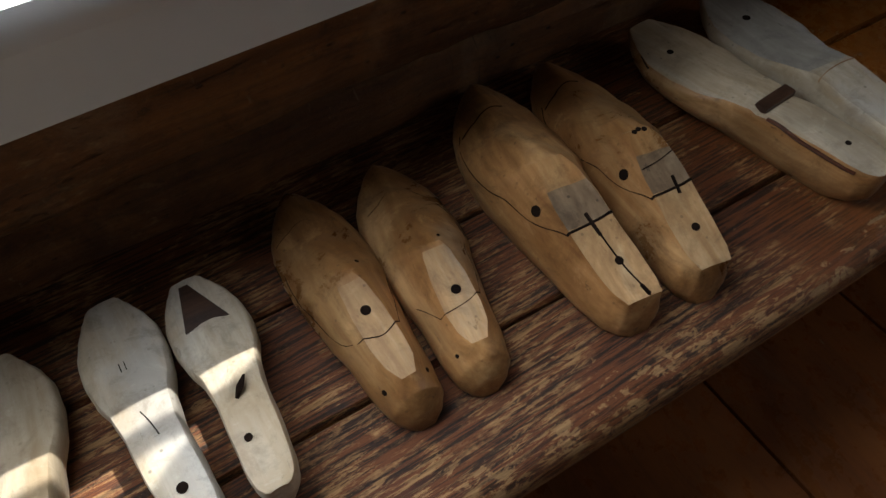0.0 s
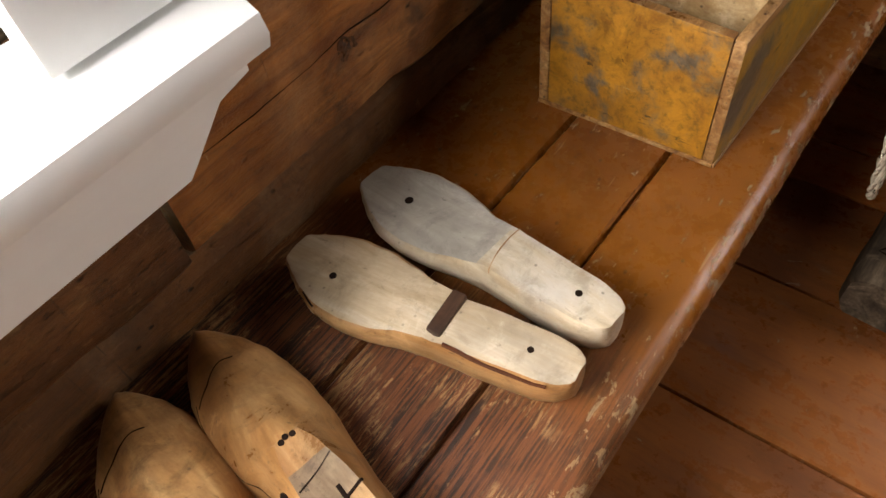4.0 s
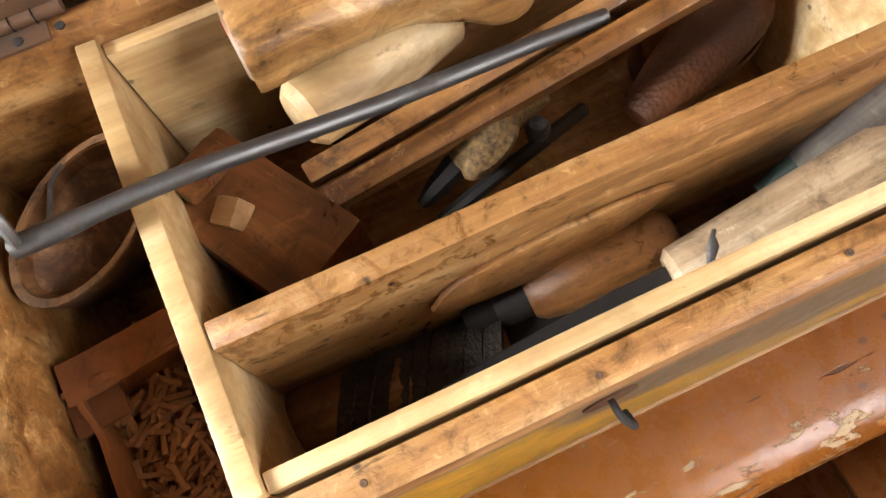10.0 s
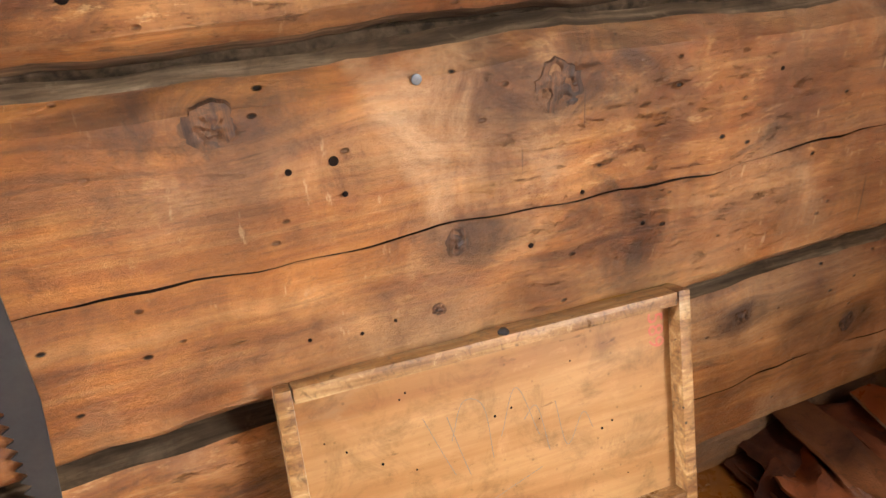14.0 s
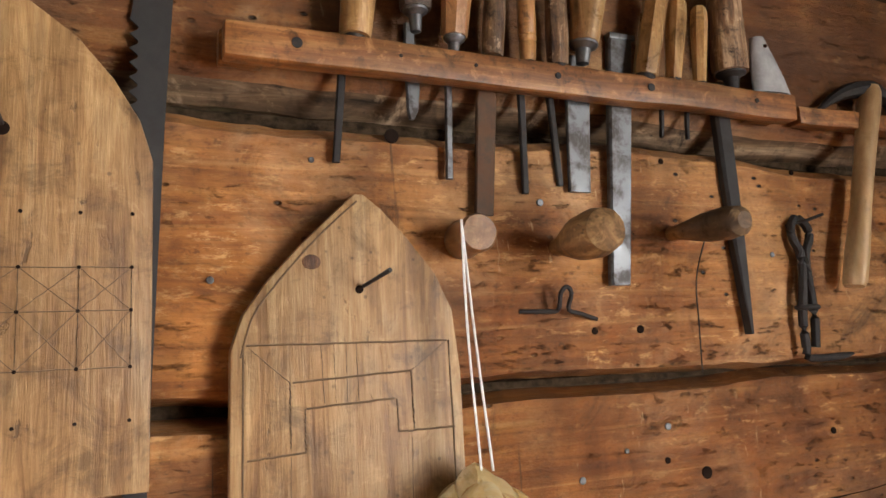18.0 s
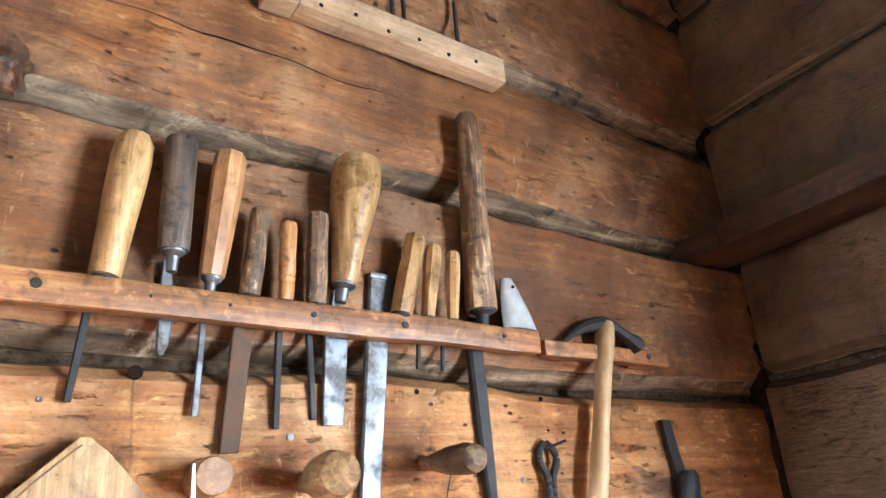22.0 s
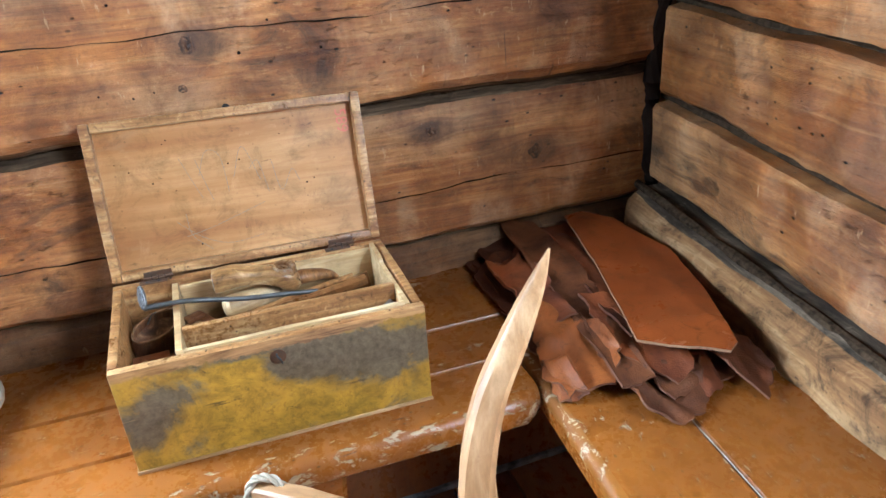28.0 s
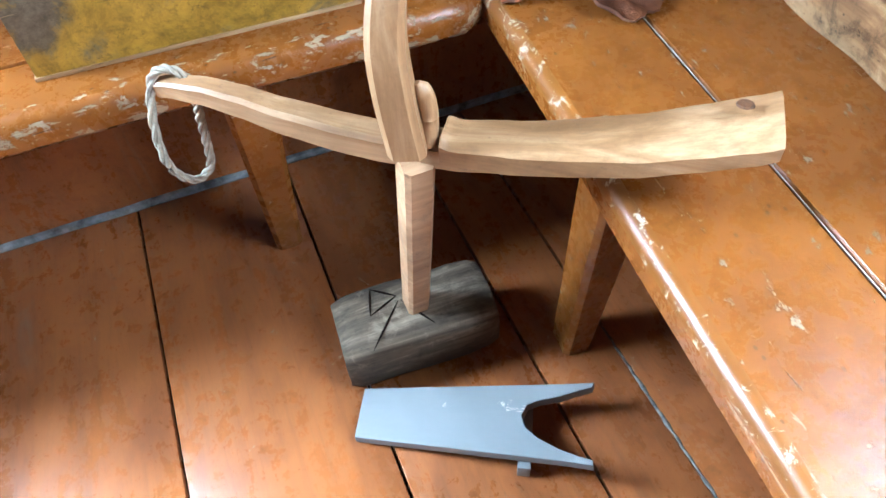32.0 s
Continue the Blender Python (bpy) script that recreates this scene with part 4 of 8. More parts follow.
# Tow up the corner, its near-black colour painting in the corner's shade.
for k in range(12):
    z = 0.5 + 0.17 * k
    pts = [(1.012 + 0.040 * min(1.0, max(0.0, (z + 0.034 * j - 0.9) / 0.7)) + 0.012 * noise.noise(Vector((k + j * 0.2, 1.3, 0))), 0.318 + 0.010 * noise.noise(Vector((k + j * 0.2, 3.1, 7))), z + 0.17 * j / 5) for j in range(6)]
    part("chinking", sweep(pts, [0.016, 0.022, 0.015, 0.024, 0.018, 0.016], 9), CRACK, wall_a, "tow in the corner, coloured near black to stand for its shade")

# Solid dark plug, added so no outside light leaks through the corner.
part("corner_filling", slab(1.066, 1.14, 0.27, 0.40, -0.08, 2.62, 0), CRACK, wall_a, "dark slab added to block outside light at the corner gap")

# Plain walls that close the room.
far = tagged(part("wall_east", slab(-2.75, 1.6, -3.45, -3.3, -0.1, 2.75, 0), PLASTER), "plain brown log wall behind the viewer", "wall", kind="structure")
side = thing("wall_south", Matrix(), "plain brown log wall at the room's end", "wall", kind="structure")
for a, b, c, d in ((-3.3, -1.86, -0.1, 2.75), (-0.74, 0.3, -0.1, 2.75), (-1.86, -0.74, -0.1, 0.80), (-1.86, -0.74, 1.80, 2.75)):
    part("panel", slab(-2.70, -2.6, a, b, c, d, 0), PLASTER, side)
tagged(part("ceiling", slab(-2.76, 1.6, -3.45, 0.6, 2.62, 2.72, 0), wood("ceiling_boards", (0.04, 0.022, 0.012), (0.08, 0.045, 0.024), (0.12, 0.07, 0.038), "Y")), "dark brown board ceiling", "ceiling", kind="structure")
ground = tagged(part("ground", slab(-400, 400, -400, 400, -0.9, -0.6, 0), EARTH), "grass outside the house", "ground", kind="structure")


# ---- windows ----
def window_unit(name, m, x0, x1, z0, z1, label):
    """Casing, sash with bars and panes in local x and z; the room is on the -y side."""
    w = thing(name, m, label, "window", kind="structure")
    for a, b, c, d, n in ((x0 - 0.10, x0 + 0.012, z0 - 0.01, z1 + 0.1, "casing"), (x1 - 0.012, x1 + 0.085, z0 - 0.006, z1 + 0.1, "casing"), (x0 - 0.1, x1 + 0.085, z1 - 0.012, z1 + 0.11, "head_casing")):
        part(n, slab(a, b, -0.022, 0.004, c, d, 0.003), WHITE, w)
    for a, b, c, d in ((x0, x0 + 0.05, z0, z1), (x1 - 0.05, x1, z0, z1), (x0 + 0.05, x1 - 0.05, z0, z0 + 0.06), (x0 + 0.05, x1 - 0.05, z1 - 0.05, z1), ((x0 + x1) / 2 - 0.025, (x0 + x1) / 2 + 0.025, z0 + 0.06, z1 - 0.05)):
        part("window_frame", slab(a, b, 0.045, 0.08, c, d, 0.003), WHITE, w)
    xm, zm = (x0 + x1) / 2, (z0 + z1) / 2 + 0.05
    for a, b in ((x0 + 0.05, xm - 0.025), (xm + 0.025, x1 - 0.05)):
        part("glazing_bar", slab(a, b, 0.052, 0.074, zm - 0.012, zm + 0.012, 0.002), WHITE, w)
        for c, d in ((z0 + 0.06, zm - 0.012), (zm + 0.012, z1 - 0.05)):
            pane = part("pane", slab(a, b, 0.061, 0.065, c, d, 0), GLASS, w)
            pane.visible_shadow = False
    for a, b, c, d in ((x0 - 0.012, x0, z0, z1), (x1, x1 + 0.012, z0, z1), (x0, x1, z1, z1 + 0.01)):
        part("jamb", slab(a, b, 0.0, 0.10, c, d, 0.001), WHITE, w)
    return w


win = window_unit("window_1", Matrix.Translation((0, 0.285, 0)), -1.56, -0.462, 0.80, 1.882, "white painted window with sill, apron and four panes")
nose = [(-0.062, 0.755), (-0.066, 0.767), (-0.062, 0.781), (-0.05, 0.788), (0.10, 0.792), (0.10, 0.752), (-0.05, 0.748)]
part("window_sill", loft([[Vector((x, y, z)) for y, z in nose] for x in (-1.68, -0.352)]), WHITE, win, "thick white sill with rounded nose")
# Apron below the sill, with a cut-back shoulder.
ap = prism([(-1.66, 0.683), (-0.434, 0.683), (-0.424, 0.691), (-0.388, 0.722), (-0.357, 0.728), (-0.357, 0.75), (-1.66, 0.75)], 0, 0.03, 0.0015)
bmesh.ops.transform(ap, matrix=Matrix.Translation((0, -0.005, 0)) @ Matrix.Rotation(radians(90), 4, "X"), verts=ap.verts)
part("apron", ap, WHITE, win, "white apron board with sloping end", smooth=False)
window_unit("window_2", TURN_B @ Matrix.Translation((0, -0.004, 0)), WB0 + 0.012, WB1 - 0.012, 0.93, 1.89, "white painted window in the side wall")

# Invented window, out of view, framing the south fill lamp.
window_unit("window_3", pose(-2.602, -1.30, 0, 0, 0, 90), -0.55, 0.55, 0.80, 1.80, "unseen window added in the end wall for the fill light")

# ---- floor ----
floor = thing("floor", Matrix(), "glossy red-brown painted board floor, scuffed", "floor", kind="structure")
SEAMS = [-2.62, -2.3, -1.98, -1.66, -1.34, -1.03, -0.70, -0.333, -0.027, 0.262, 0.512, 0.64, 0.92, 1.2]
for k, (a, b) in enumerate(zip(SEAMS, SEAMS[1:])):
    part("floor_board", slab(a + 0.002, b - 0.002, -3.32, 0.30, -0.04, 0.002 * noise.noise(Vector((k, 0, 0))), 0.004), FLOOR, floor)
part("subfloor", slab(-2.6, 1.2, -3.3, 0.3, -0.09, -0.045, 0), CRACK, floor, "dark gap under the boards")
part("seam_wear", sweep([(0.640 + 0.003 * noise.noise(Vector((i * 0.8, 2, 0))), -0.36 - 0.013 * i, -0.0005) for i in range(26)], [0.0015 + 0.0045 * abs(noise.noise(Vector((i * 0.6, 7, 0)))) for i in range(26)], 6, 0.4), matte("floor_scrape", (0.30, 0.27, 0.23), (0.03, 0.024, 0.02), 0.8, 70), floor, "splintered grey edge along a floor joint")
plinth = tagged(part("plinth", slab(-2.6, 1.1, 0.232, 0.33, 0.0, 0.19, 0.006), FLOOR), "low brown board plinth under the bench", "plinth", kind="structure")
strip = tagged(part("baseboard", sweep([(-2.6 + 0.05 * i, 0.231, 0.006 + 0.003 * noise.noise(Vector((i * 0.6, 0, 0)))) for i in range(75)], 0.009, 8), matte("grey_strip", (0.34, 0.34, 0.33), (0.05, 0.045, 0.04), 0.6, 30)), "narrow grey strip where the plinth meets the floor", "strip", kind="structure")


# ---- benches ----
def bench_board(y_front, y_back, x0, x1, nose_r, parent, mat, seed, z=0.45, thick=0.05, skew=0.0, cut=None, skew_back=0.0):
    """A thick bench board along x; a rounded worn nose at the front when nose_r is set."""
    rings = []
    n = max(6, int((x1 - x0) / 0.03))
    for i in range(n + 1):
        x = x0 + (x1 - x0) * i / n
        f = y_front + skew * x + (0.004 * noise.noise(Vector((x * 3, seed, 0))) if nose_r else 0.0)
        dz = 0.0015 * noise.noise(Vector((x * 5, seed, 2)))
        end = 0.0
        if cut:
            end = cut[0] * max(0.0, 1 - (x1 - x) / cut[0])
        if nose_r:
            r = nose_r
            w = 0.002 * noise.noise(Vector((x * 14, seed, 6)))
            prof = [(f + 0.9 * r + end, z + dz), (f + 0.45 * r + end, z - 0.12 * r + dz + w), (f + 0.13 * r + end, z - 0.42 * r), (f + end, z - r), (f + 0.06 * r + end, z - thick + 0.35 * r), (f + 0.4 * r + end, z - thick)]
        else:
            prof = [(f + 0.003, z + dz), (f, z - 0.004), (f, z - thick)]
        back = y_back + skew_back * x
        prof += [(back, z - thick), (back, z - 0.004), (back - 0.003, z + dz)]
        rings.append([Vector((x, y, zz)) for y, zz in prof])
    bm = loft(rings)
    if nose_r:
        bm.faces.ensure_lookup_table()
        for f in bm.faces:
            c = f.calc_center_median()
            if c.z > z - 0.75 * nose_r and c.y < y_front + skew * c.x + 0.8 * nose_r + 0.003 and len(f.verts) == 4 and parent is not bench:
                f.material_index = 1
    return part("board", bm, [mat, mat if parent is bench else BENCH_EDGE], parent)


bench = thing("bench", Matrix(), "long wall bench of orange-brown painted boards, worn edges", "bench")
bench_board(-0.071, 0.048, -2.4, 0.565, 0.026, bench, BENCH, 1, skew=-0.022, cut=(0.02,), skew_back=-0.03)
bench_board(0.051, 0.169, -2.4, 0.60, 0, bench, BENCH, 2, skew=-0.03, skew_back=-0.033)
bench_board(0.172, 0.352, -2.4, 0.615, 0, bench, BENCH, 3, skew=-0.033)


def bench_leg(x, y, dx, dy, parent, w=0.075, t=0.05, z1=0.41):
    """A splayed, tapering bench leg."""
    rings = []
    for i in range(9):
        s = i / 8
        cx, cy = x + dx * (1 - s), y + dy * (1 - s)
        k = 0.62 + 0.38 * s
        a, b, c = w * k / 2, t * k / 2, 0.008
        rings.append([Vector((cx + px, cy + py, z1 * s)) for px, py in ((-a + c, -b), (a - c, -b), (a, -b + c), (a, b - c), (a - c, b), (-a + c, b), (-a, b - c), (-a, -b + c))])
    return part("leg", loft(rings), BENCH, parent)


bench_leg(0.232, -0.012, -0.011, 0.04, bench, 0.075)
bench_leg(-1.3, 0.09, -0.015, -0.04, bench)
bench_leg(-1.3, 0.22, 0.0, 0.0, bench)

bench2 = thing("bench", pose(0.563, -0.115, 0, 0, 0, -95.7), "corner bench of glossy orange-brown boards along the side wall", "bench")
# Local x runs away from the corner, local y towards the side wall.
bench_board(0.0, 0.166, -0.46, 2.4, 0.018, bench2, BENCH, 5)
bench_board(0.169, 0.47, -0.46, 2.4, 0, bench2, BENCH, 6)
part("seam_edge", sweep([(-0.10 + 0.05 * i, 0.1672 + 0.0008 * noise.noise(Vector((i * 0.7, 3, 0))), 0.4483) for i in range(50)], [0.0008 + 0.0013 * abs(noise.noise(Vector((i * 0.5, 1, 0)))) for i in range(50)], 6), matte("pale_seam", (0.50, 0.43, 0.34), (0.24, 0.17, 0.11), 0.7, 60), bench2, "pale worn edge along the joint of the boards")
bench_leg(0.20, 0.10, 0.04, -0.055, bench2, 0.088, 0.075, 0.402)
bench_leg(1.9, 0.16, -0.07, -0.10, bench2, 0.065, 0.075)
bench_leg(1.9, 0.35, 0.0, 0.0, bench2)


# ---- tool box ----
BOX = pose(0.0, 0.0, 0.45, 0, 0, -2.3)
box = thing("tool_box", BOX, "open wooden tool box, worn mustard and grey paint, on the bench", "tool box")
BL, BD, BH, BT = 0.411, 0.224, 0.165, 0.013


def rim(x, y):
    """Height of the box's rim, which rises towards the back."""
    return 0.162 + (0.012 - 0.007 * x / BL) * y / BD


def painted_panel(name, x0, x1, y0, y1, out, seed):
    """A box side: paint on the outer face, bare worn wood on rim and inside."""
    bm = slab(x0, x1, y0, y1, 0.0, BH, 0.003, 0.0012, seed=seed)
    for v in bm.verts:
        v.co.z *= rim(v.co.x, v.co.y) / BH
    bm.normal_update()
    for f in bm.faces:
        f.material_index = 1 if f.normal.dot(Vector(out)) > 0.75 else 0
    return part(name, bm, [BOX_WOOD, SIDE_PAINT if out[0] else BOX_PAINT], box)


painted_panel("front_panel", 0, BL, 0, BT, (0, -1, 0), 1)
painted_panel("back_panel", 0, BL, BD - BT, BD, (0, 1, 0), 2)
painted_panel("side_panel", 0, BT, BT + 0.0005, BD - BT - 0.0005, (-1, 0, 0), 3)
painted_panel("side_panel", BL - BT, BL, BT + 0.0005, BD - BT - 0.0005, (1, 0, 0), 4)
part("bottom", slab(0.0135, BL - 0.0135, 0.0135, BD - 0.0135, 0.0, 0.012, 0.001), BOX_WOOD, box)
for x0_, x1_, y0_, y1_ in ((-0.001, BL + 0.001, -0.0018, 0.0004), (-0.0018, 0.0004, 0.001, BD - 0.001)):
    part("bottom_edge", slab(x0_, x1_, y0_, y1_, 0.0, 0.0055, 0.0007, 0.0004), PALE_WOOD if y1_ < 0.01 else BOX_WOOD, box, "pale bare edge of the bottom board")
# Lid, leaning back against the wall.
lid = part("lid", slab(0.013, BL - 0.013, 0.013, BD - 0.013, 0.012, 0.018, 0.001, 0.0006), LID_WOOD, box, "open lid with pencil marks on bare board", loc=Matrix.Translation((-0.0075, BD + 0.004, BH + 0.011)) @ Matrix.Rotation(radians(0.9), 4, "Y") @ Matrix.Rotation(radians(73), 4, "X"))
LIDH = 0.236


def lid_rail(x0, x1, y0, y1):
    bm = slab(x0, x1, y0, y1, -0.024, 0.004, 0.002, 0.0008, seed=x0 * 9 + y0)
    bm.normal_update()
    for f in bm.faces:
        f.material_index = 1 if f.normal.z < -2 else 0
    return part("rail", bm, [BOX_WOOD, BOX_PAINT], lid)


lid.data.clear_geometry()
bm = slab(0.012, BL - 0.012, 0.012, LIDH - 0.012, -0.021, -0.014, 0.0008, 0.0005)
bm.to_mesh(lid.data)
bm.free()
lid_rail(0, 0.014, 0, LIDH)
lid_rail(BL - 0.014, BL, 0, LIDH)
lid_rail(0.0145, BL - 0.0145, 0, 0.014)
lid_rail(0.0145, BL - 0.0145, LIDH - 0.014, LIDH)
part("cover", slab(0.001, BL - 0.001, 0.001, LIDH - 0.001, -0.031, -0.0245, 0.001), BOX_PAINT, lid)
for hx in (0.058, 0.338):
    HB = rim(hx, BD)
    hinge = part("hinge", slab(hx - 0.020, hx + 0.020, BD - 0.014, BD - 0.003, HB - 0.0005, HB + 0.0012, 0.0004), RUSTY, box, "rusty iron butt hinge")
    part("leaf", slab(hx - 0.020, hx + 0.020, BD - 0.0015, BD + 0.0005, HB + 0.003, HB + 0.013, 0.0004), RUSTY, hinge)
    bm = sweep([(hx - 0.0205 + 0.0082 * i, BD - 0.0015, HB + 0.003) for i in range(6)], 0.0032, 10)
    part("knuckle", bm, RUSTY, hinge)
    for dx in (-0.017, 0.0, 0.017):
        part("screw", disc_at((hx + dx, BD - 0.010, HB + 0.0014), (0, 0, 1), 0.0021, 0.0005), DARK_IRON, hinge)
        part("joint", sweep([(hx + dx * 0.55 + math.cos(a_) * 0.0, BD - 0.0015 + math.cos(a_) * 0.0035, HB + 0.003 + math.sin(a_) * 0.0035) for a_ in [2 * math.pi * k_ / 10 for k_ in range(10)]], 0.0004, 5, closed=True), CRACK, hinge)
part("lid_stud", lathe([(0.0005, -0.004), (0.005, -0.004), (0.0055, 0.001), (0.003, 0.004), (0.0005, 0.0045)], 12), DARK_IRON, lid, "small dark metal stud", loc=Matrix.Translation((0.208, LIDH + 0.001, -0.002)) @ Matrix.Rotation(radians(-90), 4, "X"))

# Lift-out tray.
tray = thing("tool_tray", BOX, "pale inner tray with a lengthwise divider, full of tools", "tray")
TX0, TX1, TY0, TY1 = 0.083, BL - BT - 0.003, BT + 0.002, BD - BT - 0.002
part("end_board", slab(TX0, TX0 + 0.009, TY0, TY1, 0.05, BH + 0.002, 0.0012, 0.0008), TRAY_WOOD, tray)
end = prism([(TY0, 0.05), (TY1, 0.05), (TY1, BH + 0.005), (0.160, BH + 0.005), (0.154, BH + 0.003), (0.150, BH - 0.002), (0.144, BH - 0.004), (0.136, BH - 0.003), (TY0, BH - 0.003)], 0.0, 0.007, 0.0008)
bmesh.ops.transform(end, matrix=Matrix(((0, 0, 1, TX1 - 0.007), (1, 0, 0, 0), (0, 1, 0, 0), (0, 0, 0, 1))), verts=end.verts)
part("end_board", end, TRAY_WOOD, tray, "thin end board with a stepped top edge", smooth=False)
part("side_board", slab(TX0 + 0.0095, TX1 - 0.0075, TY0, TY0 + 0.007, 0.05, BH - 0.001, 0.0012, 0.0008), TRAY_WOOD, tray)
part("side_board", slab(TX0 + 0.0095, TX1 - 0.0075, TY1 - 0.007, TY1, 0.05, BH - 0.002, 0.0012, 0.0008), TRAY_WOOD, tray)
part("divider", slab(TX0 + 0.0095, TX1 - 0.0078, 0.064, 0.075, 0.058, BH + 0.002, 0.0015, 0.001), BOX_WOOD, tray)
part("tray_bottom", slab(TX0 + 0.001, TX1 - 0.001, TY0 + 0.001, TY1 - 0.001, 0.048, 0.056, 0.001), BOX_WOOD, tray)

# The ends stand square to the wall, the front does not.
for ob in [o for o in bpy.data.objects if o.parent in (box, tray) and o is not lid]:
    for v in ob.data.vertices:
        v.co.x -= 0.036 * v.co.y


# ---- shoe lasts ----
LAST_SOLE = wood("last_sole", (0.46, 0.34, 0.20), (0.62, 0.50, 0.34), (0.72, 0.62, 0.47), "Y", 1.3, 0.5, 0.55, 0.4, 0.2, (0.36, 0.32, 0.26), 0.52)
LAST_GREY = wood("last_grey", (0.40, 0.37, 0.31), (0.54, 0.50, 0.43), (0.66, 0.62, 0.54), "Y", 1.3, 0.55, 0.45, 0.3, 0.2)
LAST_TOP = wood("last_top", (0.36, 0.195, 0.080), (0.55, 0.335, 0.155), (0.68, 0.47, 0.26), "Y", 1.6, 0.55, 0.5, 0.4, 0.2, (0.30, 0.26, 0.20), 0.56)
LAST_PATCH = wood("last_patch", (0.17, 0.105, 0.056), (0.31, 0.205, 0.115), (0.44, 0.32, 0.20), "Y", 1.2, 0.6, 0.6, 0.6, 0.3, (0.24, 0.19, 0.14), 0.54, wear=0.7)


def table(u, rows):
    """Smooth look-up in (place, value) rows."""
    for (a, p), (b, q) in zip(rows, rows[1:]):
        if u <= b:
            t = (u - a) / (b - a)
            return p + (q - p) * (t * t * (3 - 2 * t) * 0.5 + t * 0.5)
    return rows[-1][1]


def bent(c, p):
    return math.copysign(abs(c) ** p, c)


class Last:
    """A shoe last along local y: heel at 0, toe at length; up: sole up (resting on its cone)."""

    def __init__(self, length, width, height, bow=0.0, up=False, deck=(0.08, 0.44, 0.165), slope=0.12, ridge=0.0, step=0.0, patch=(0.27, 0.44)):
        self.deck, self.slope, self.ridge, self.step, self.patch = deck, slope, ridge, step, patch
        self.l, self.w, self.h, self.bow, self.up = length, width, height, bow, up
        u0, u1 = deck[:2]
        h0, h1 = height * (1 - slope * 2), height
        self.tops = [(0, 0.22 * h0), (0.12 * u0, 0.50 * h0), (0.5 * u0, 0.84 * h0), (u0, h0), (u1, h1), (u1 + 0.25 * (1 - u1), 0.80 * h1), (u1 + 0.5 * (1 - u1), 0.58 * h1), (u1 + 0.75 * (1 - u1), 0.43 * h1), (u1 + 0.93 * (1 - u1), 0.33 * h1), (1, 0.22 * h1)]

    def at(self, u, a):
        if self.up:
            hw = self.w * table(u, [(0, 0.11), (0.01, 0.17), (0.04, 0.235), (0.10, 0.27), (0.25, 0.29), (0.38, 0.295), (0.50, 0.35), (0.60, 0.45), (0.70, 0.50), (0.80, 0.49), (0.88, 0.41), (0.94, 0.315), (0.975, 0.24), (0.99, 0.215), (1, 0.18)])
        else:
            hw = self.w * table(u, [(0, 0.10), (0.015, 0.19), (0.05, 0.275), (0.14, 0.335), (0.25, 0.36), (0.38, 0.42), (0.50, 0.48), (0.60, 0.50), (0.70, 0.485), (0.78, 0.44), (0.86, 0.345), (0.93, 0.215), (0.97, 0.12), (1, 0.03)])
        cx = self.bow * math.sin(math.pi * min(1.0, max(0.0, u)))
        side = 1 if math.cos(a) >= 0 else -1
        q = math.atan2(math.sin(a), abs(math.cos(a))) / (math.pi / 2)
        y = self.l * u
        if not self.up:
            u0, u1, half = self.deck
            top = table(u, self.tops)
            low = 0.003 * math.sin(math.pi * min(1, u / 0.55)) + 0.009 * max(0, (u - 0.72) / 0.28) ** 2
            flat = min(1.0, max(0.0, (u1 + 0.035 - u) / 0.035)) * min(1.0, max(0.0, (u - 0.45 * u0) / (0.55 * u0)))
            tip = table(u, [(u0, 0.45 if u0 > 0.05 else 0.74), (u0 + 0.05, 0.86 if u0 > 0.05 else 0.95), (u0 + 0.12, 1.0), (u1 - 0.14, 0.98), (u1 - 0.05, 0.80), (u1, 0.52), (1, 0.5)])
            edge = 0.46 * hw * (1 - flat) + flat * min(half * self.w * tip, 0.97 * hw)
            brink = top - (0.13 * (1 - flat)) * (top - low)
            wide, high = hw, low + (top - low) * (0.38 - 0.08 * flat)
            if q > 0.5:
                f = (q - 0.5) / 0.5
                arch = math.sin(f * math.pi / 2) if flat < 0.5 else f
                return Vector((cx + side * edge * (1 - f), y, brink + (top - brink) * arch))
            if q >= 0:
                f = q / 0.5
                kx, kz = hw * (0.99 - 0.12 * flat), high + (brink - high) * (0.72 - 0.10 * flat)
                x = wide * (1 - f) ** 2 + 2 * kx * f * (1 - f) + edge * f * f
                return Vector((cx + side * x, y, high * (1 - f) ** 2 + 2 * kz * f * (1 - f) + brink * f * f))
            f = -q
            if f > 0.5:
                return Vector((cx + side * hw * 0.80 * (1 - f) / 0.5, y, low))
            f = f / 0.5
            return Vector((cx + side * (wide * (1 - f) ** 2 + 2 * wide * 0.97 * f * (1 - f) + hw * 0.80 * f * f), y, high * (1 - f) ** 2 + 2 * (low + 0.004) * f * (1 - f) + low * f * f))
        top = self.h * table(u, [(0, 0.94), (0.12, 0.98), (0.30, 0.98), (0.45, 0.86), (0.62, 0.69), (0.82, 0.58), (1, 0.54)]) + self.ridge * max(0.0, 1 - abs(u - 0.40) / 0.10) - self.step * min(1.0, max(0.0, (0.42 - u) / 0.02))
        low = self.h * table(u, [(0, 0.32), (0.05, 0.12), (0.12, 0.0), (0.45, 0.0), (0.62, 0.02), (0.8, 0.06), (0.94, 0.15), (1, 0.30)])
        if q > 0.4:
            f = (q - 0.4) / 0.6
            return Vector((cx + side * hw * 0.95 * (1 - f), y, top - 0.0015 + 0.0017 * math.sin(f * math.pi / 2)))
        f = min(1.0, (0.4 - q) / 0.9)
        if q < -0.5:
            return Vector((cx + side * hw * 0.5 * (1 + q) / 0.5, y, low))
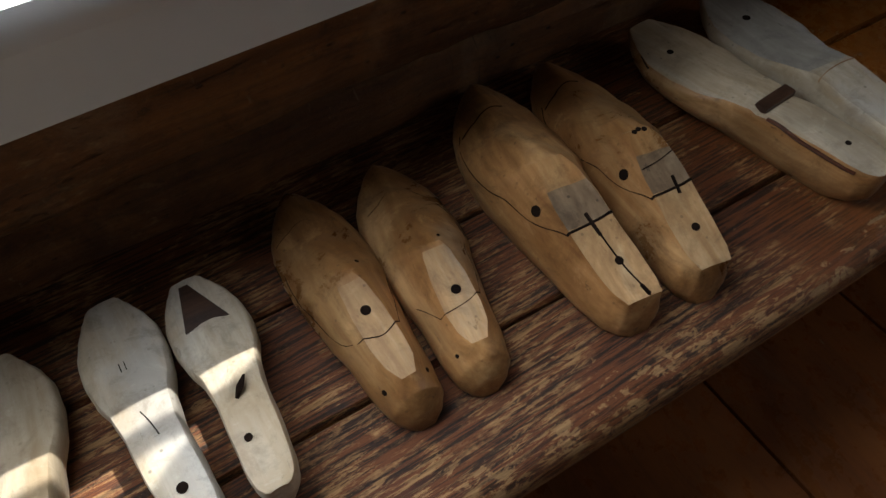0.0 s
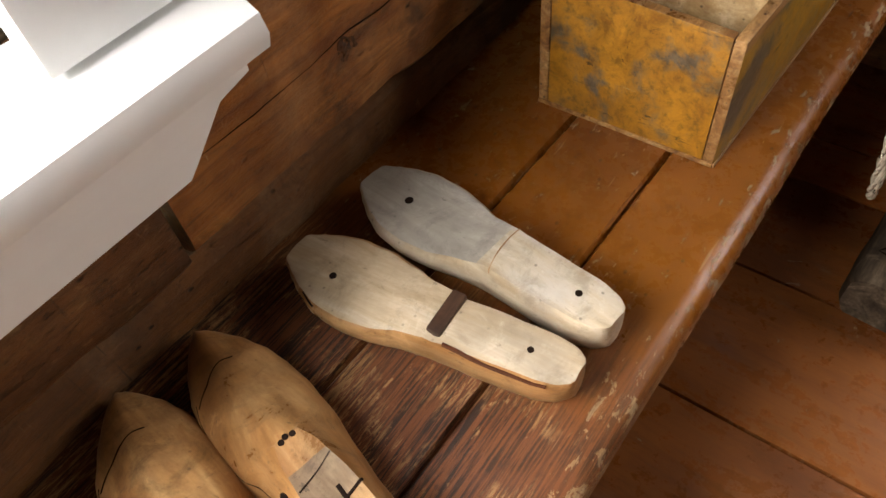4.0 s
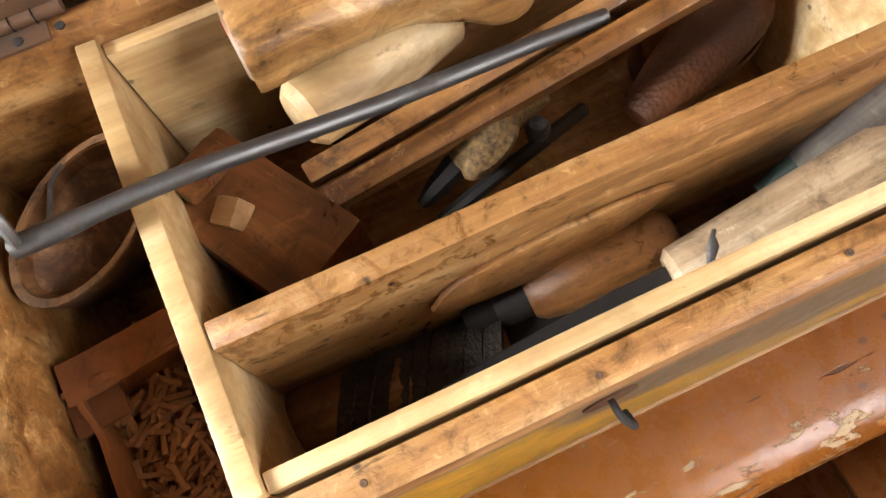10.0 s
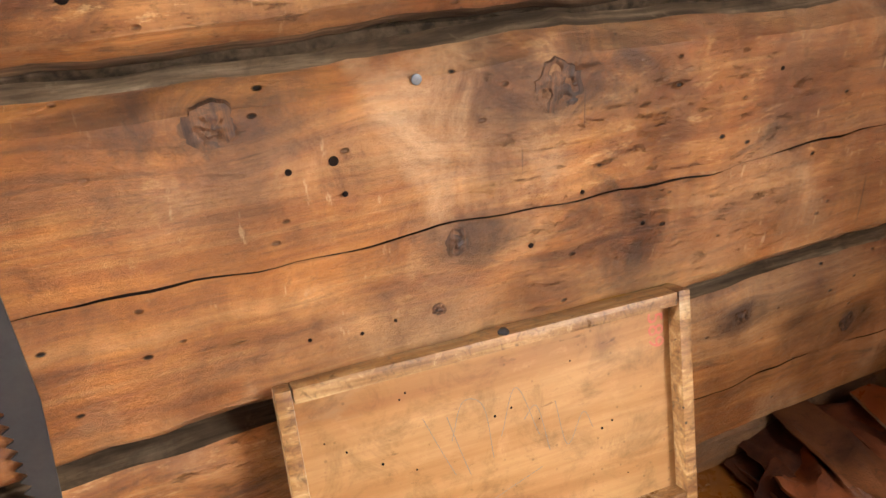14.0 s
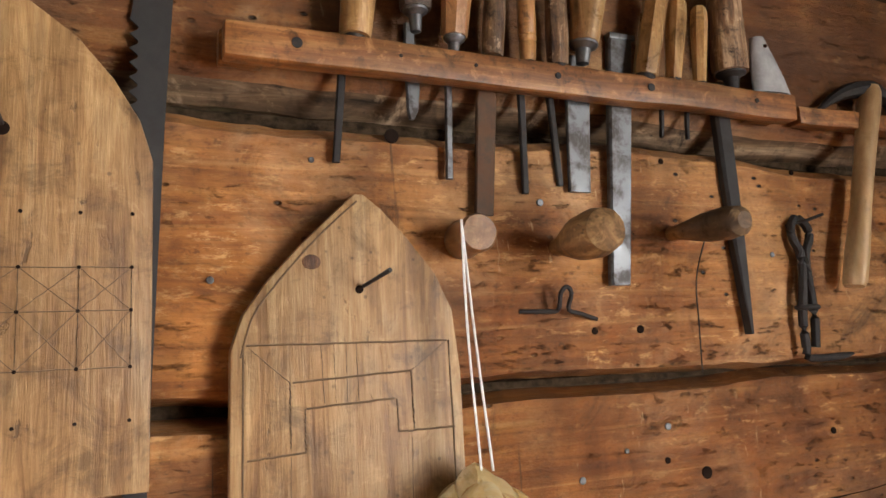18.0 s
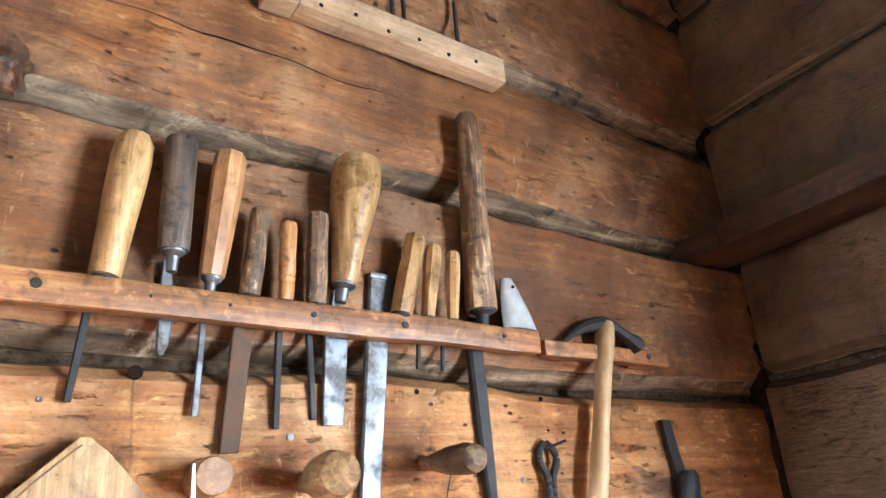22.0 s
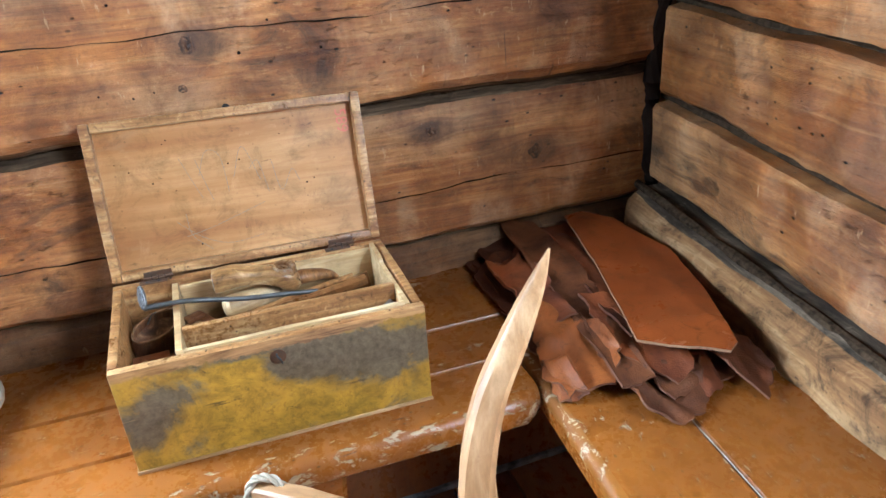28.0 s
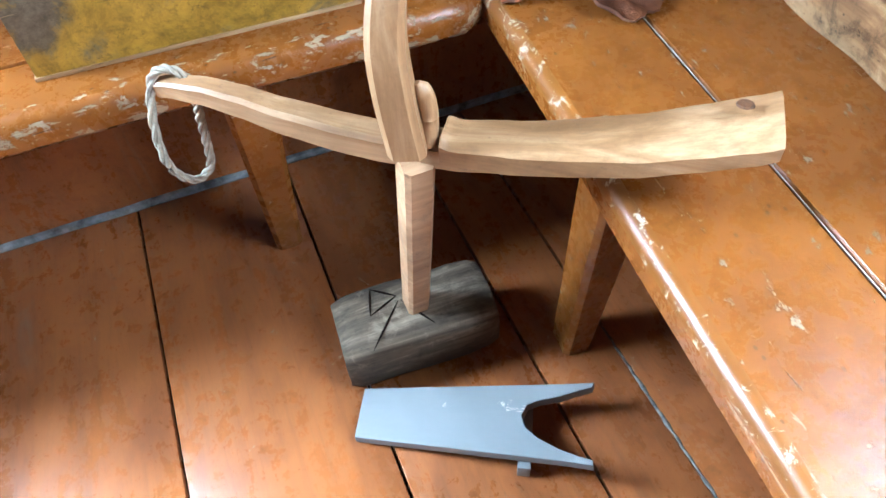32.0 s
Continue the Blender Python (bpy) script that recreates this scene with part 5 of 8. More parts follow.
        x = hw * 0.95 * (1 - f) ** 2 + 2 * hw * 1.20 * f * (1 - f) + hw * 0.5 * f * f
        return Vector((cx + side * x, y, (top - 0.0015) * (1 - f) ** 2 + 2 * (low + 0.42 * (top - low)) * f * (1 - f) + low * f * f))

    def over(self, u, a, lift):
        p = self.at(u, a)
        du, da = self.at(min(1, u + 0.01), a) - self.at(max(0, u - 0.01), a), self.at(u, a + 0.05) - self.at(u, a - 0.05)
        n = da.cross(du)
        if n.length < 1e-9:
            return p
        n.normalize()
        if n.dot(p - Vector((p.x * 0.0 + 0, p.y, self.h * 0.4))) < 0:
            n = -n
        return p + n * lift

    def body(self):
        u0, u1 = self.deck[:2]
        us = sorted({round(v, 4) for v in [0, 0.003, 0.008, 0.015, 0.03, 0.045, 0.06] + [0.09 + 0.022 * i for i in range(40)] + [0.965, 0.98, 0.99, 0.997, 1.0] + ([] if self.up else [0.12 * u0, 0.5 * u0, 0.75 * u0, u0, u1, u1 + 0.018, u1 + 0.036])})
        n = 56
        bm = loft([[self.at(u, 2 * math.pi * k / n) + 0.0006 * noise.noise_vector(self.at(u, 2 * math.pi * k / n) * 55) for k in range(n)] for u in us])
        bm.faces.ensure_lookup_table()
        edge = 0.4 if self.up else 0.5
        for r in range(len(us) - 1):
            for k in range(n):
                q = math.sin(2 * math.pi * (k + 0.5) / n)
                level = math.asin(max(-1, min(1, q))) / (math.pi / 2)
                f = bm.faces[r * n + k]
                mid = (us[r] + us[r + 1]) / 2
                if level > edge and (self.up or u0 < mid < self.patch[0]):
                    f.material_index = 2 if self.up and mid < 0.41 else 1
                elif level > edge and self.patch[0] < mid < self.patch[1]:
                    f.material_index = 2
        return bm

    def line(self, path, r=0.0006, n=40, lift=-0.0002):
        """A saw cut or seam along (u, angle) points."""
        pts = curve_through([(u, a, 0) for u, a in path], n)
        return sweep([self.over(p.x, p.y, lift) for p in pts], r, 6)


UPW = math.pi / 2


def make_last(m, s, material, label):
    ob = thing("shoe_last", m, label, "shoe last", "old shoe lasts on the bench")
    bm = s.body()
    mats = material if isinstance(material, list) else [material] * 3
    mats = mats + [LAST_PATCH if len(mats) < 3 else mats[1]]
    mats = mats[:3]
    part("body", bm, mats, ob)
    return ob


def hole(s, ob, u, a, r, label="dark drilled hole", lift=0.0002):
    p = s.over(u, a, lift)
    q = s.over(u, a, lift + 0.01)
    part("hole", disc_at(p, q - p, 0.86 * r), CRACK, ob, label)


def place_last(heel, toe, z=0.45):
    """Heel and toe places on the bench."""
    d = Vector((toe[0] - heel[0], toe[1] - heel[1]))
    return pose(heel[0], heel[1], z, 0, 0, math.degrees(math.atan2(d.y, d.x)) - 90), d.length


m, ln = place_last((-0.811, 0.028), (-0.805, 0.308))
s = Last(ln, 0.087, 0.068, -0.004, deck=(0.085, 0.45, 0.165), slope=0.08, patch=(0.235, 0.42))
a_last = make_last(m, s, [LAST_WOOD, LAST_TOP, LAST_TOP], "honey-brown wooden shoe last with a sawn instep and dark hole")
part("seam", s.line([(0.25, 0.62), (0.235, 1.0), (0.225, 1.57), (0.235, 2.1), (0.245, 2.5)]), CRACK, a_last)
part("seam", s.line([(0.245, 2.5), (0.30, 2.85), (0.42, 2.98), (0.56, 2.9), (0.64, 2.8)], 0.0004), CRACK, a_last)
part("seam", s.line([(0.76, 2.75), (0.79, 2.2), (0.80, 1.6), (0.78, 1.1)], 0.0004), CRACK, a_last)
part("seam", s.line([(0.25, 0.62), (0.36, 0.3), (0.45, 0.15)], 0.0005), CRACK, a_last)
hole(s, a_last, 0.315, 1.6, 0.0052)
hole(s, a_last, 0.50, 0.85, 0.0022)
hole(s, a_last, 0.10, 2.75, 0.003)
hole(s, a_last, 0.09, 0.5, 0.0024)

m, ln = place_last((-0.752, 0.024), (-0.713, 0.293))
s = Last(ln, 0.090, 0.068, 0.0, deck=(0.085, 0.44, 0.175), slope=0.08, patch=(0.205, 0.42))
b_last = make_last(m, s, [LAST_WOOD, LAST_TOP, LAST_TOP], "honey-brown wooden shoe last with a worn flat top and hole")
part("seam", s.line([(0.235, 0.62), (0.215, 1.2), (0.205, 1.9), (0.20, 2.5)]), CRACK, b_last)
part("seam", s.line([(0.20, 2.5), (0.30, 2.9)], 0.0005), CRACK, b_last)
part("seam", s.line([(0.235, 0.62), (0.35, 0.35), (0.6, 0.4), (0.76, 0.8), (0.80, 1.4), (0.78, 2.0), (0.73, 2.6)], 0.0004), CRACK, b_last)
hole(s, b_last, 0.262, 1.5, 0.0050)
hole(s, b_last, 0.47, 1.1, 0.0018)
hole(s, b_last, 0.09, 2.7, 0.0022)

for which, (heel, toe, ww, ll) in enumerate((((-0.609, 0.000), (-0.562, 0.335), 0.108, -0.016), ((-0.536, -0.008), (-0.475, 0.322), 0.098, -0.003))):
    m, ln = place_last(heel, toe)
    s = Last(ln, ww, 0.088, ll, deck=(0.02, 0.445 if which == 0 else 0.43, 0.21), slope=0.21, patch=(0.25, 0.36))
    c_last = make_last(m, s, [LAST_WOOD, LAST_TOP], "pointed brown shoe last with black cross cut and split heel" if which == 0 else "pointed brown shoe last with a dark saw cut and round holes")
    part("seam", s.line([(0.252, 0.72), (0.245, 1.2), (0.24, 1.9), (0.238, 2.42)], 0.0014), CRACK, c_last, "wide black saw cut")
    part("seam", s.line([(0.238, 2.42), (0.34, 2.78), (0.5, 2.9), (0.66, 2.9), (0.76, 2.75)], 0.0006), CRACK, c_last)
    part("seam", s.line([(0.74, 2.7), (0.79, 2.2), (0.81, 1.6), (0.80, 1.1)], 0.0008), CRACK, c_last)
    hole(s, c_last, 0.345, 2.62, 0.0062)
    hole(s, c_last, 0.130, 1.5, 0.0046)
    if which == 0:
        part("split", s.line([(0.245, 1.5), (0.18, 1.5), (0.1, 1.45), (0.022, 1.3)], 0.0010), CRACK, c_last, "split running down the heel")
        part("split", s.line([(0.27, 1.55), (0.205, 1.52)], 0.0020, 8), CRACK, c_last)
        part("split", s.line([(0.055, 1.38), (0.024, 1.3)], 0.0022, 8), CRACK, c_last)
    else:
        part("split", s.line([(0.275, 1.35), (0.225, 1.4)], 0.0018, 8), CRACK, c_last)
        part("seam", s.line([(0.34, 0.8), (0.325, 1.5), (0.315, 2.3)], 0.0008, 14), CRACK, c_last)
        for uu, aa in ((0.425, 1.2), (0.43, 1.6), (0.425, 1.95)):
            hole(s, c_last, uu, aa, 0.003, "burnt notch at the edge of the cut")

# Lasts lying sole up.
m, ln = place_last((-0.328, -0.016), (-0.349, 0.298))
s = Last(ln, 0.096, 0.066, -0.010, True, step=0.004)
e_last = make_last(m, s, [LAST_WOOD, LAST_SOLE, LAST_SOLE], "pale wooden last lying sole up with a leather wedge")
wz = s.at(0.40, UPW).z
part("wedge", slab(-0.030, 0.018, 0.119, 0.134, wz - 0.006, wz + 0.006, 0.003, 0.0012), DARK_WOOD, e_last, "dark brown leather wedge nailed across the sole")
hole(s, e_last, 0.14, UPW, 0.0035)
hole(s, e_last, 0.81, 1.75, 0.0045)
part("stroke", s.line([(0.80, 2.55), (0.86, 2.5)], 0.0009, 6), CRACK, e_last)
part("split", s.line([(0.06, 2.62), (0.16, 2.60), (0.27, 2.56), (0.36, 2.45)], 0.0022), LEATHER_BROWN, e_last, "peeling leather edge")

m, ln = place_last((-0.268, -0.018), (-0.229, 0.297))
s = Last(ln, 0.099, 0.064, -0.005, True, ridge=0.006)
f_last = make_last(m, s, [LAST_PALE, LAST_GREY, LAST_PALE], "whitish wooden last lying sole up with grey sole")
hole(s, f_last, 0.125, UPW, 0.0040)
hole(s, f_last, 0.80, 1.6, 0.0055)
part("seam", s.line([(0.40, 0.5), (0.40, 1.2), (0.39, 1.9), (0.37, 2.6)], 0.0007), PALE_WOOD, f_last)

m, ln = place_last((-0.985, 0.030), (-0.997, 0.266))
s = Last(ln, 0.070, 0.062, -0.004, True)
h_last = make_last(m, s, LAST_PALE, "pale wooden last, sole up, marked with two strokes")
hole(s, h_last, 0.14, UPW, 0.005)
for dx in (-0.10, 0.02):
    part("stroke", s.line([(0.66, UPW - dx), (0.70, UPW - dx)], 0.0006, 6), CRACK, h_last)
part("split", s.line([(0.34, 1.4), (0.40, 1.5), (0.46, 1.65)], 0.0006), CRACK, h_last)

m, ln = place_last((-0.932, 0.028), (-0.928, 0.250))
s = Last(ln, 0.068, 0.060, 0.004, True)
g_last = make_last(m, s, LAST_PALE, "white painted last, sole up, triangular cut at the toe")
tri = prism([(-0.019, 0.161), (0.021, 0.164), (0.000, 0.213), (-0.008, 0.213)], 0.0, 0.0022, 0.0006)
bmesh.ops.translate(tri, vec=(0.002, 0, s.at(0.80, UPW).z - 0.0008), verts=tri.verts)
part("recess", tri, DARK_WOOD, g_last, "triangular dark cut in the toe")
hole(s, g_last, 0.2, 1.9, 0.0038)
gz = s.at(0.36, UPW).z
part("strap", sweep([(0.0, 0.078, gz + 0.001), (0.006, 0.084, gz + 0.005), (0.012, 0.094, gz + 0.001)], [0.0015, 0.0032, 0.001], 8, 0.4), CRACK, g_last, "scrap of dark leather")

m, ln = place_last((-1.092, 0.022), (-1.092, 0.262))
s = Last(ln, 0.082, 0.062, 0.0, True)
hole(s, make_last(m, s, LAST_PALE, "pale wooden shoe last at the sunny end of the bench"), 0.14, UPW, 0.0045)
m, ln = place_last((-1.19, 0.03), (-1.22, 0.27))
s = Last(ln, 0.082, 0.062, 0.0, True)
hole(s, make_last(m, s, LAST_PALE, "pale wooden shoe last in the sun"), 0.14, UPW, 0.0045)


# ---- wooden stand with the curved horn ----
ARM = Matrix.Translation((0.13, -0.15, 0)) @ Matrix.Rotation(math.atan2(-0.37, 0.49), 4, "Z")
stand = thing("last_stand", Matrix.Translation((0.355, -0.29, 0)), "peeled wooden cobbler's stand: cross arm, curved horn, block foot", "stand")
INV = Matrix.Translation((-0.355, 0.29, 0))


def stand_part(name, bm, material, m, label=""):
    return part(name, bm, material, stand, label, loc=INV @ m)


def beam(rows, seed=0):
    """A hewn beam from rows of (x, y, z middle, half width, half height)."""
    rings = []
    for x, y, z, hw, hh in rows:
        c = 0.3
        ring = [(-hw, -hh * (1 - c)), (-hw * (1 - c), -hh), (hw * (1 - c), -hh), (hw, -hh * (1 - c)), (hw, hh * (1 - c)), (hw * (1 - c), hh), (-hw * (1 - c), hh), (-hw, hh * (1 - c))]
        k = 0.0012 * noise.noise(Vector((x * 30, seed, 0)))
        rings.append([Vector((x, y + a + k, z + b + k)) for a, b in ring])
    return loft(rings)


def smooth_rows(rows, n=26):
    """Catmull-Rom between rows of numbers."""
    ext = [tuple(2 * a - b for a, b in zip(rows[0], rows[1]))] + list(rows) + [tuple(2 * a - b for a, b in zip(rows[-1], rows[-2]))]
    out = []
    for k in range(n):
        s = k / (n - 1) * (len(rows) - 1)
        i = min(int(s), len(rows) - 2)
        t = s - i
        out.append(tuple(0.5 * (2 * b + (c - a) * t + (2 * a - 5 * b + 4 * c - d) * t * t + (3 * b - a - 3 * c + d) * t ** 3) for a, b, c, d in zip(*ext[i:i + 4])))
    return out


stand_part("arm", beam(smooth_rows([(0.004, 0.018, 0.491, 0.010, 0.010), (0.07, 0.010, 0.500, 0.013, 0.013), (0.18, 0.003, 0.483, 0.016, 0.017), (0.27, 0, 0.474, 0.017, 0.018), (0.345, 0, 0.477, 0.018, 0.016)])), PALE_WOOD, ARM)
stand_part("arm_plate", beam(smooth_rows([(0.333, 0, 0.486, 0.024, 0.020), (0.352, 0, 0.485, 0.0245, 0.018), (0.42, 0, 0.494, 0.028, 0.015), (0.52, 0, 0.517, 0.034, 0.013), (0.60, 0, 0.547, 0.037, 0.011), (0.625, 0, 0.559, 0.037, 0.010)])), PALE_WOOD, ARM, "broad curved end of the cross arm")
for ax, az in ((0.295, 0.476), (0.595, 0.557)):
    stand_part("knot", lathe([(0.0004, 0), (0.003, 0.0006), (0.0045, 0.0002), (0.007, 0.0007), (0.008, -0.001)], 14, 0.8), KNOT, ARM @ (Matrix.Translation((ax, -0.0165, az)) @ Matrix.Rotation(radians(90), 4, "X") if ax < 0.5 else Matrix.Translation((ax, 0.01, az + 0.0105))))
horn = []
for x, y, z, hw, ht in smooth_rows([(0.358, -0.347, 0.492, 0.019, 0.022), (0.352, -0.343, 0.56, 0.0185, 0.020), (0.353, -0.338, 0.62, 0.0175, 0.018), (0.372, -0.328, 0.69, 0.0155, 0.015), (0.402, -0.320, 0.745, 0.0135, 0.012), (0.428, -0.313, 0.79, 0.0085, 0.008), (0.445, -0.308, 0.822, 0.0012, 0.0012)], 30):
    c = 0.35
    ring = [(-hw, -ht * (1 - c)), (-hw * (1 - c), -ht), (hw * (1 - c), -ht), (hw, -ht * (1 - c)), (hw, ht * (1 - c)), (hw * (1 - c), ht), (-hw * (1 - c), ht), (-hw, ht * (1 - c))]
    tilt = math.radians(-24)
    horn.append([Vector((x + a * math.cos(tilt) - b * math.sin(tilt), y + a * math.sin(tilt) + b * math.cos(tilt), z)) for a, b in ring])
stand_part("horn", loft(horn), PALE_UPRIGHT, Matrix(), "tall curved tapering horn")
stand_part("stub", sweep(curve_through([(0.379, -0.350, 0.49), (0.382, -0.349, 0.52), (0.380, -0.347, 0.547), (0.374, -0.345, 0.562)], 12), [0.009] * 4 + [0.0095] * 4 + [0.009, 0.0085, 0.006, 0.003], 12), PALE_UPRIGHT, Matrix())
stand_part("post", beam([(0, 0, 0, 0.018, 0.016), (0.17, 0, 0, 0.0185, 0.0165), (0.38, 0, 0, 0.019, 0.017)]), wood("post_wood", (0.34, 0.18, 0.08), (0.48, 0.28, 0.14), (0.58, 0.37, 0.2), "Z", 1.2, 0.55, 0.3, 0.2, 0.4), look((0.364, -0.264, 0.10), (0.365, -0.347, 0.48)) @ Matrix.Rotation(radians(90), 4, "Y"))
# Charred block foot: a rounded billet lying on the floor.
rings = []
for i in range(15):
    s_ = i / 14
    x = -0.117 + 0.234 * s_
    end = 1 - 0.10 * abs(2 * s_ - 1) ** 6 - (0.04 if i in (0, 14) else 0)
    ring = []
    for k in range(28):
        a = 2 * math.pi * k / 28
        yy, zz = bent(math.cos(a), 0.45) * 0.064 * end, bent(math.sin(a), 0.5) * 0.054 * end
        w = 0.004 * noise.noise(Vector((x * 14, a * 1.3, 2)))
        ring.append(Vector((x + w, yy + w, zz + 0.056 + w * 0.5)))
    rings.append(ring)
foot = loft(rings)
for v in foot.verts:
    v.co.z = max(0.0005, v.co.z)
stand_part("foot_block", foot, CHARRED, Matrix.Translation((0.360, -0.263, 0)) @ Matrix.Rotation(radians(-4), 4, "Z"), "charred blackened wooden block with cut marks")
for p, q in (((-0.055, 0.045), (-0.065, -0.002)), ((-0.065, -0.002), (-0.02, 0.02)), ((-0.055, 0.045), (-0.02, 0.02)), ((-0.02, 0.01), (-0.075, -0.06)), ((-0.015, 0.01), (0.02, -0.045))):
    mm = Matrix.Translation((0.360, -0.263, 0)) @ Matrix.Rotation(radians(-4), 4, "Z")
    stand_part("cut_mark", sweep([(p[0] + (q[0] - p[0]) * t / 4, p[1] + (q[1] - p[1]) * t / 4, 0.1095) for t in range(5)], [0.0005, 0.0016, 0.002, 0.0016, 0.0005], 6), CRACK, mm)
# Rope loop on the thin end of the arm.
loop = curve_through([(0.053, -0.016, 0.499), (0.033, -0.002, 0.5165), (0.010, 0.010, 0.504), (-0.009, 0.002, 0.447), (-0.011, -0.005, 0.392), (0.009, -0.008, 0.366), (0.032, -0.008, 0.379), (0.039, -0.010, 0.418), (0.043, -0.013, 0.456), (0.047, -0.022, 0.486)], 70)
rope = thing("rope_loop", Matrix.Translation((0.13, -0.15, 0)), "twisted grey hemp rope loop hung on the stand's arm", "rope")
for k in range(3):
    strand = []
    for i, p in enumerate(loop):
        a = i * 0.62 + 2 * math.pi * k / 3
        d = (loop[min(i + 1, 69)] - loop[max(i - 1, 0)]).normalized()
        sd = d.cross(Vector((0, 1, 0))).normalized()
        strand.append(p + sd * (0.0030 * math.cos(a)) + d.cross(sd) * (0.0030 * math.sin(a)))
    part("strand", sweep(strand, 0.0028, 7), ROPE, rope)

# ---- boot jack ----
JACK = Matrix.Translation((0.237, -0.352, 0)) @ Matrix.Rotation(math.atan2(-0.172, 0.301) + radians(0.5), 4, "Z")
jack = thing("boot_jack", JACK, "pale blue painted wooden boot jack on the floor", "boot jack")
out = [(0.0, 0.038), (0.0, -0.040), (0.30, -0.062)]
out += [(0.335, -0.066), (0.335, -0.058), (0.315, -0.053), (0.29, -0.044), (0.262, -0.030), (0.243, -0.014), (0.238, 0.002), (0.245, 0.018), (0.262, 0.026), (0.29, 0.032), (0.315, 0.042), (0.335, 0.048), (0.338, 0.056), (0.30, 0.053)]
bm = prism(out, 0.0, 0.018, 0.002)
bmesh.ops.transform(bm, matrix=Matrix.Translation((0, 0, 0.0005)) @ Matrix.Rotation(radians(-7.5), 4, "Y"), verts=bm.verts)
part("plank", bm, BLUE, jack, "pale blue plank with a notch for the heel", smooth=False)
part("foot", slab(0.232, 0.250, -0.066, 0.05, 0.0, 0.030, 0.002), BLUE, jack)

# ---- leather pile ----
def hide(name_label, z, outline, material, seed, lift=0.006, curl=0.02, tilt=(0.0, 0.0), thick=0.0034, ragged=0.007, edge_mat=None):
    """A limp piece of leather: cut outline in x and y, waved along its length, edges turning up or down."""
    ctr = Vector((sum(p[0] for p in outline) / len(outline), sum(p[1] for p in outline) / len(outline), 0))
    edge = []
    for a, b in zip(outline, outline[1:] + outline[:1]):
        n = max(2, int(math.hypot(b[0] - a[0], b[1] - a[1]) / 0.008))
        edge += [Vector((a[0] + (b[0] - a[0]) * k / n, a[1] + (b[1] - a[1]) * k / n, 0)) for k in range(n)]
    bm = bmesh.new()
    rings = []
    for k in range(1, 13):
        f = k / 12
        ring = []
        for i, p in enumerate(edge):
            q = ctr + (p - ctr) * f
            if k == 12:
                q += (p - ctr).normalized() * ragged * (noise.noise(Vector((p.x * 60, p.y * 60, seed))) + 0.6 * noise.noise(Vector((p.x * 170, p.y * 170, seed))))
            wave = noise.noise(Vector((q.x * 16, q.y * 8, seed))) + 0.45 * noise.noise(Vector((q.x * 40, q.y * 22, seed + 5)))
            wave += 0.9 * max(0.0, 1 - 4.5 * abs(noise.noise(Vector((q.x * 13, q.y * 7, seed + 17))))) - 0.4
            turn = noise.noise(Vector((p.x * 9, p.y * 9, seed + 9)))
            q.z = lift * wave + curl * max(0, f - 0.6) ** 2 * 5 * turn + tilt[0] * (q.x - ctr.x) + tilt[1] * (q.y - ctr.y)
            ring.append(bm.verts.new(q - ctr))
        rings.append(ring)
    bm.faces.new(rings[0])
    for a, b in zip(rings, rings[1:]):
        for i in range(len(a)):
            bm.faces.new((a[i], a[(i + 1) % len(a)], b[(i + 1) % len(a)], b[i]))
    low = 0.4515 - z
    for v in bm.verts:
        v.co.z = max(v.co.z, low + thick)
    bmesh.ops.recalc_face_normals(bm, faces=bm.faces)
    bmesh.ops.solidify(bm, geom=bm.faces[:], thickness=thick)
    bm.normal_update()
    for f in bm.faces:
        if f.calc_area() < 0.008 * thick * 2.2 and len(f.verts) == 4 and any(len(e.link_faces) == 2 and e.calc_face_angle(0) > 1.2 for e in f.edges) and abs(f.normal.z) < 0.6:
            f.material_index = 1
    ob = part("leather_piece", bm, [material, edge_mat or LEATHER_EDGE], None, loc=Matrix.Translation((ctr.x, ctr.y, z)))
    return tagged(ob, name_label, "leather", "leather offcuts piled on the corner bench")


hide("dark brown leather offcut at the bottom of the pile", 0.457, [(0.61, 0.34), (0.71, 0.36), (0.91, 0.33), (0.93, 0.16), (0.87, -0.16), (0.77, -0.17), (0.66, -0.10), (0.59, -0.06), (0.60, 0.13)], LEATHER_BROWN, 1, 0.003, 0.010)
hide("dark brown leather offcut with a turned-up rim", 0.463, [(0.62, 0.35), (0.76, 0.34), (0.88, 0.28), (0.88, -0.05), (0.80, -0.15), (0.64, -0.08), (0.61, 0.08)], LEATHER_BROWN, 21, 0.006, 0.020)
hide("greyish brown leather scrap folded at the pile's front", 0.466, [(0.665, -0.06), (0.75, -0.07), (0.80, -0.125), (0.748, -0.205), (0.70, -0.222), (0.662, -0.19)], LEATHER_DULL, 22, 0.009, 0.050, (0.0, 0.10))
hide("stiff grey flap standing on the front scrap", 0.474, [(0.70, -0.12), (0.765, -0.11), (0.775, -0.165), (0.715, -0.18)], LEATHER_DULL, 23, 0.010, 0.06, (-0.1, 0.25))
hide("small brown leather tongue beside the front scrap", 0.468, [(0.775, -0.08), (0.825, -0.10), (0.80, -0.175), (0.765, -0.19), (0.748, -0.165)], LEATHER_PINK, 24, 0.005, 0.02, (0.05, 0.15))
hide("dark stiff leather scrap drooping towards the wall", 0.479, [(0.80, -0.06), (0.875, -0.08), (0.885, -0.185), (0.835, -0.225), (0.82, -0.16)], LEATHER_BROWN, 9, 0.008, 0.035, (-0.1, 0.22))
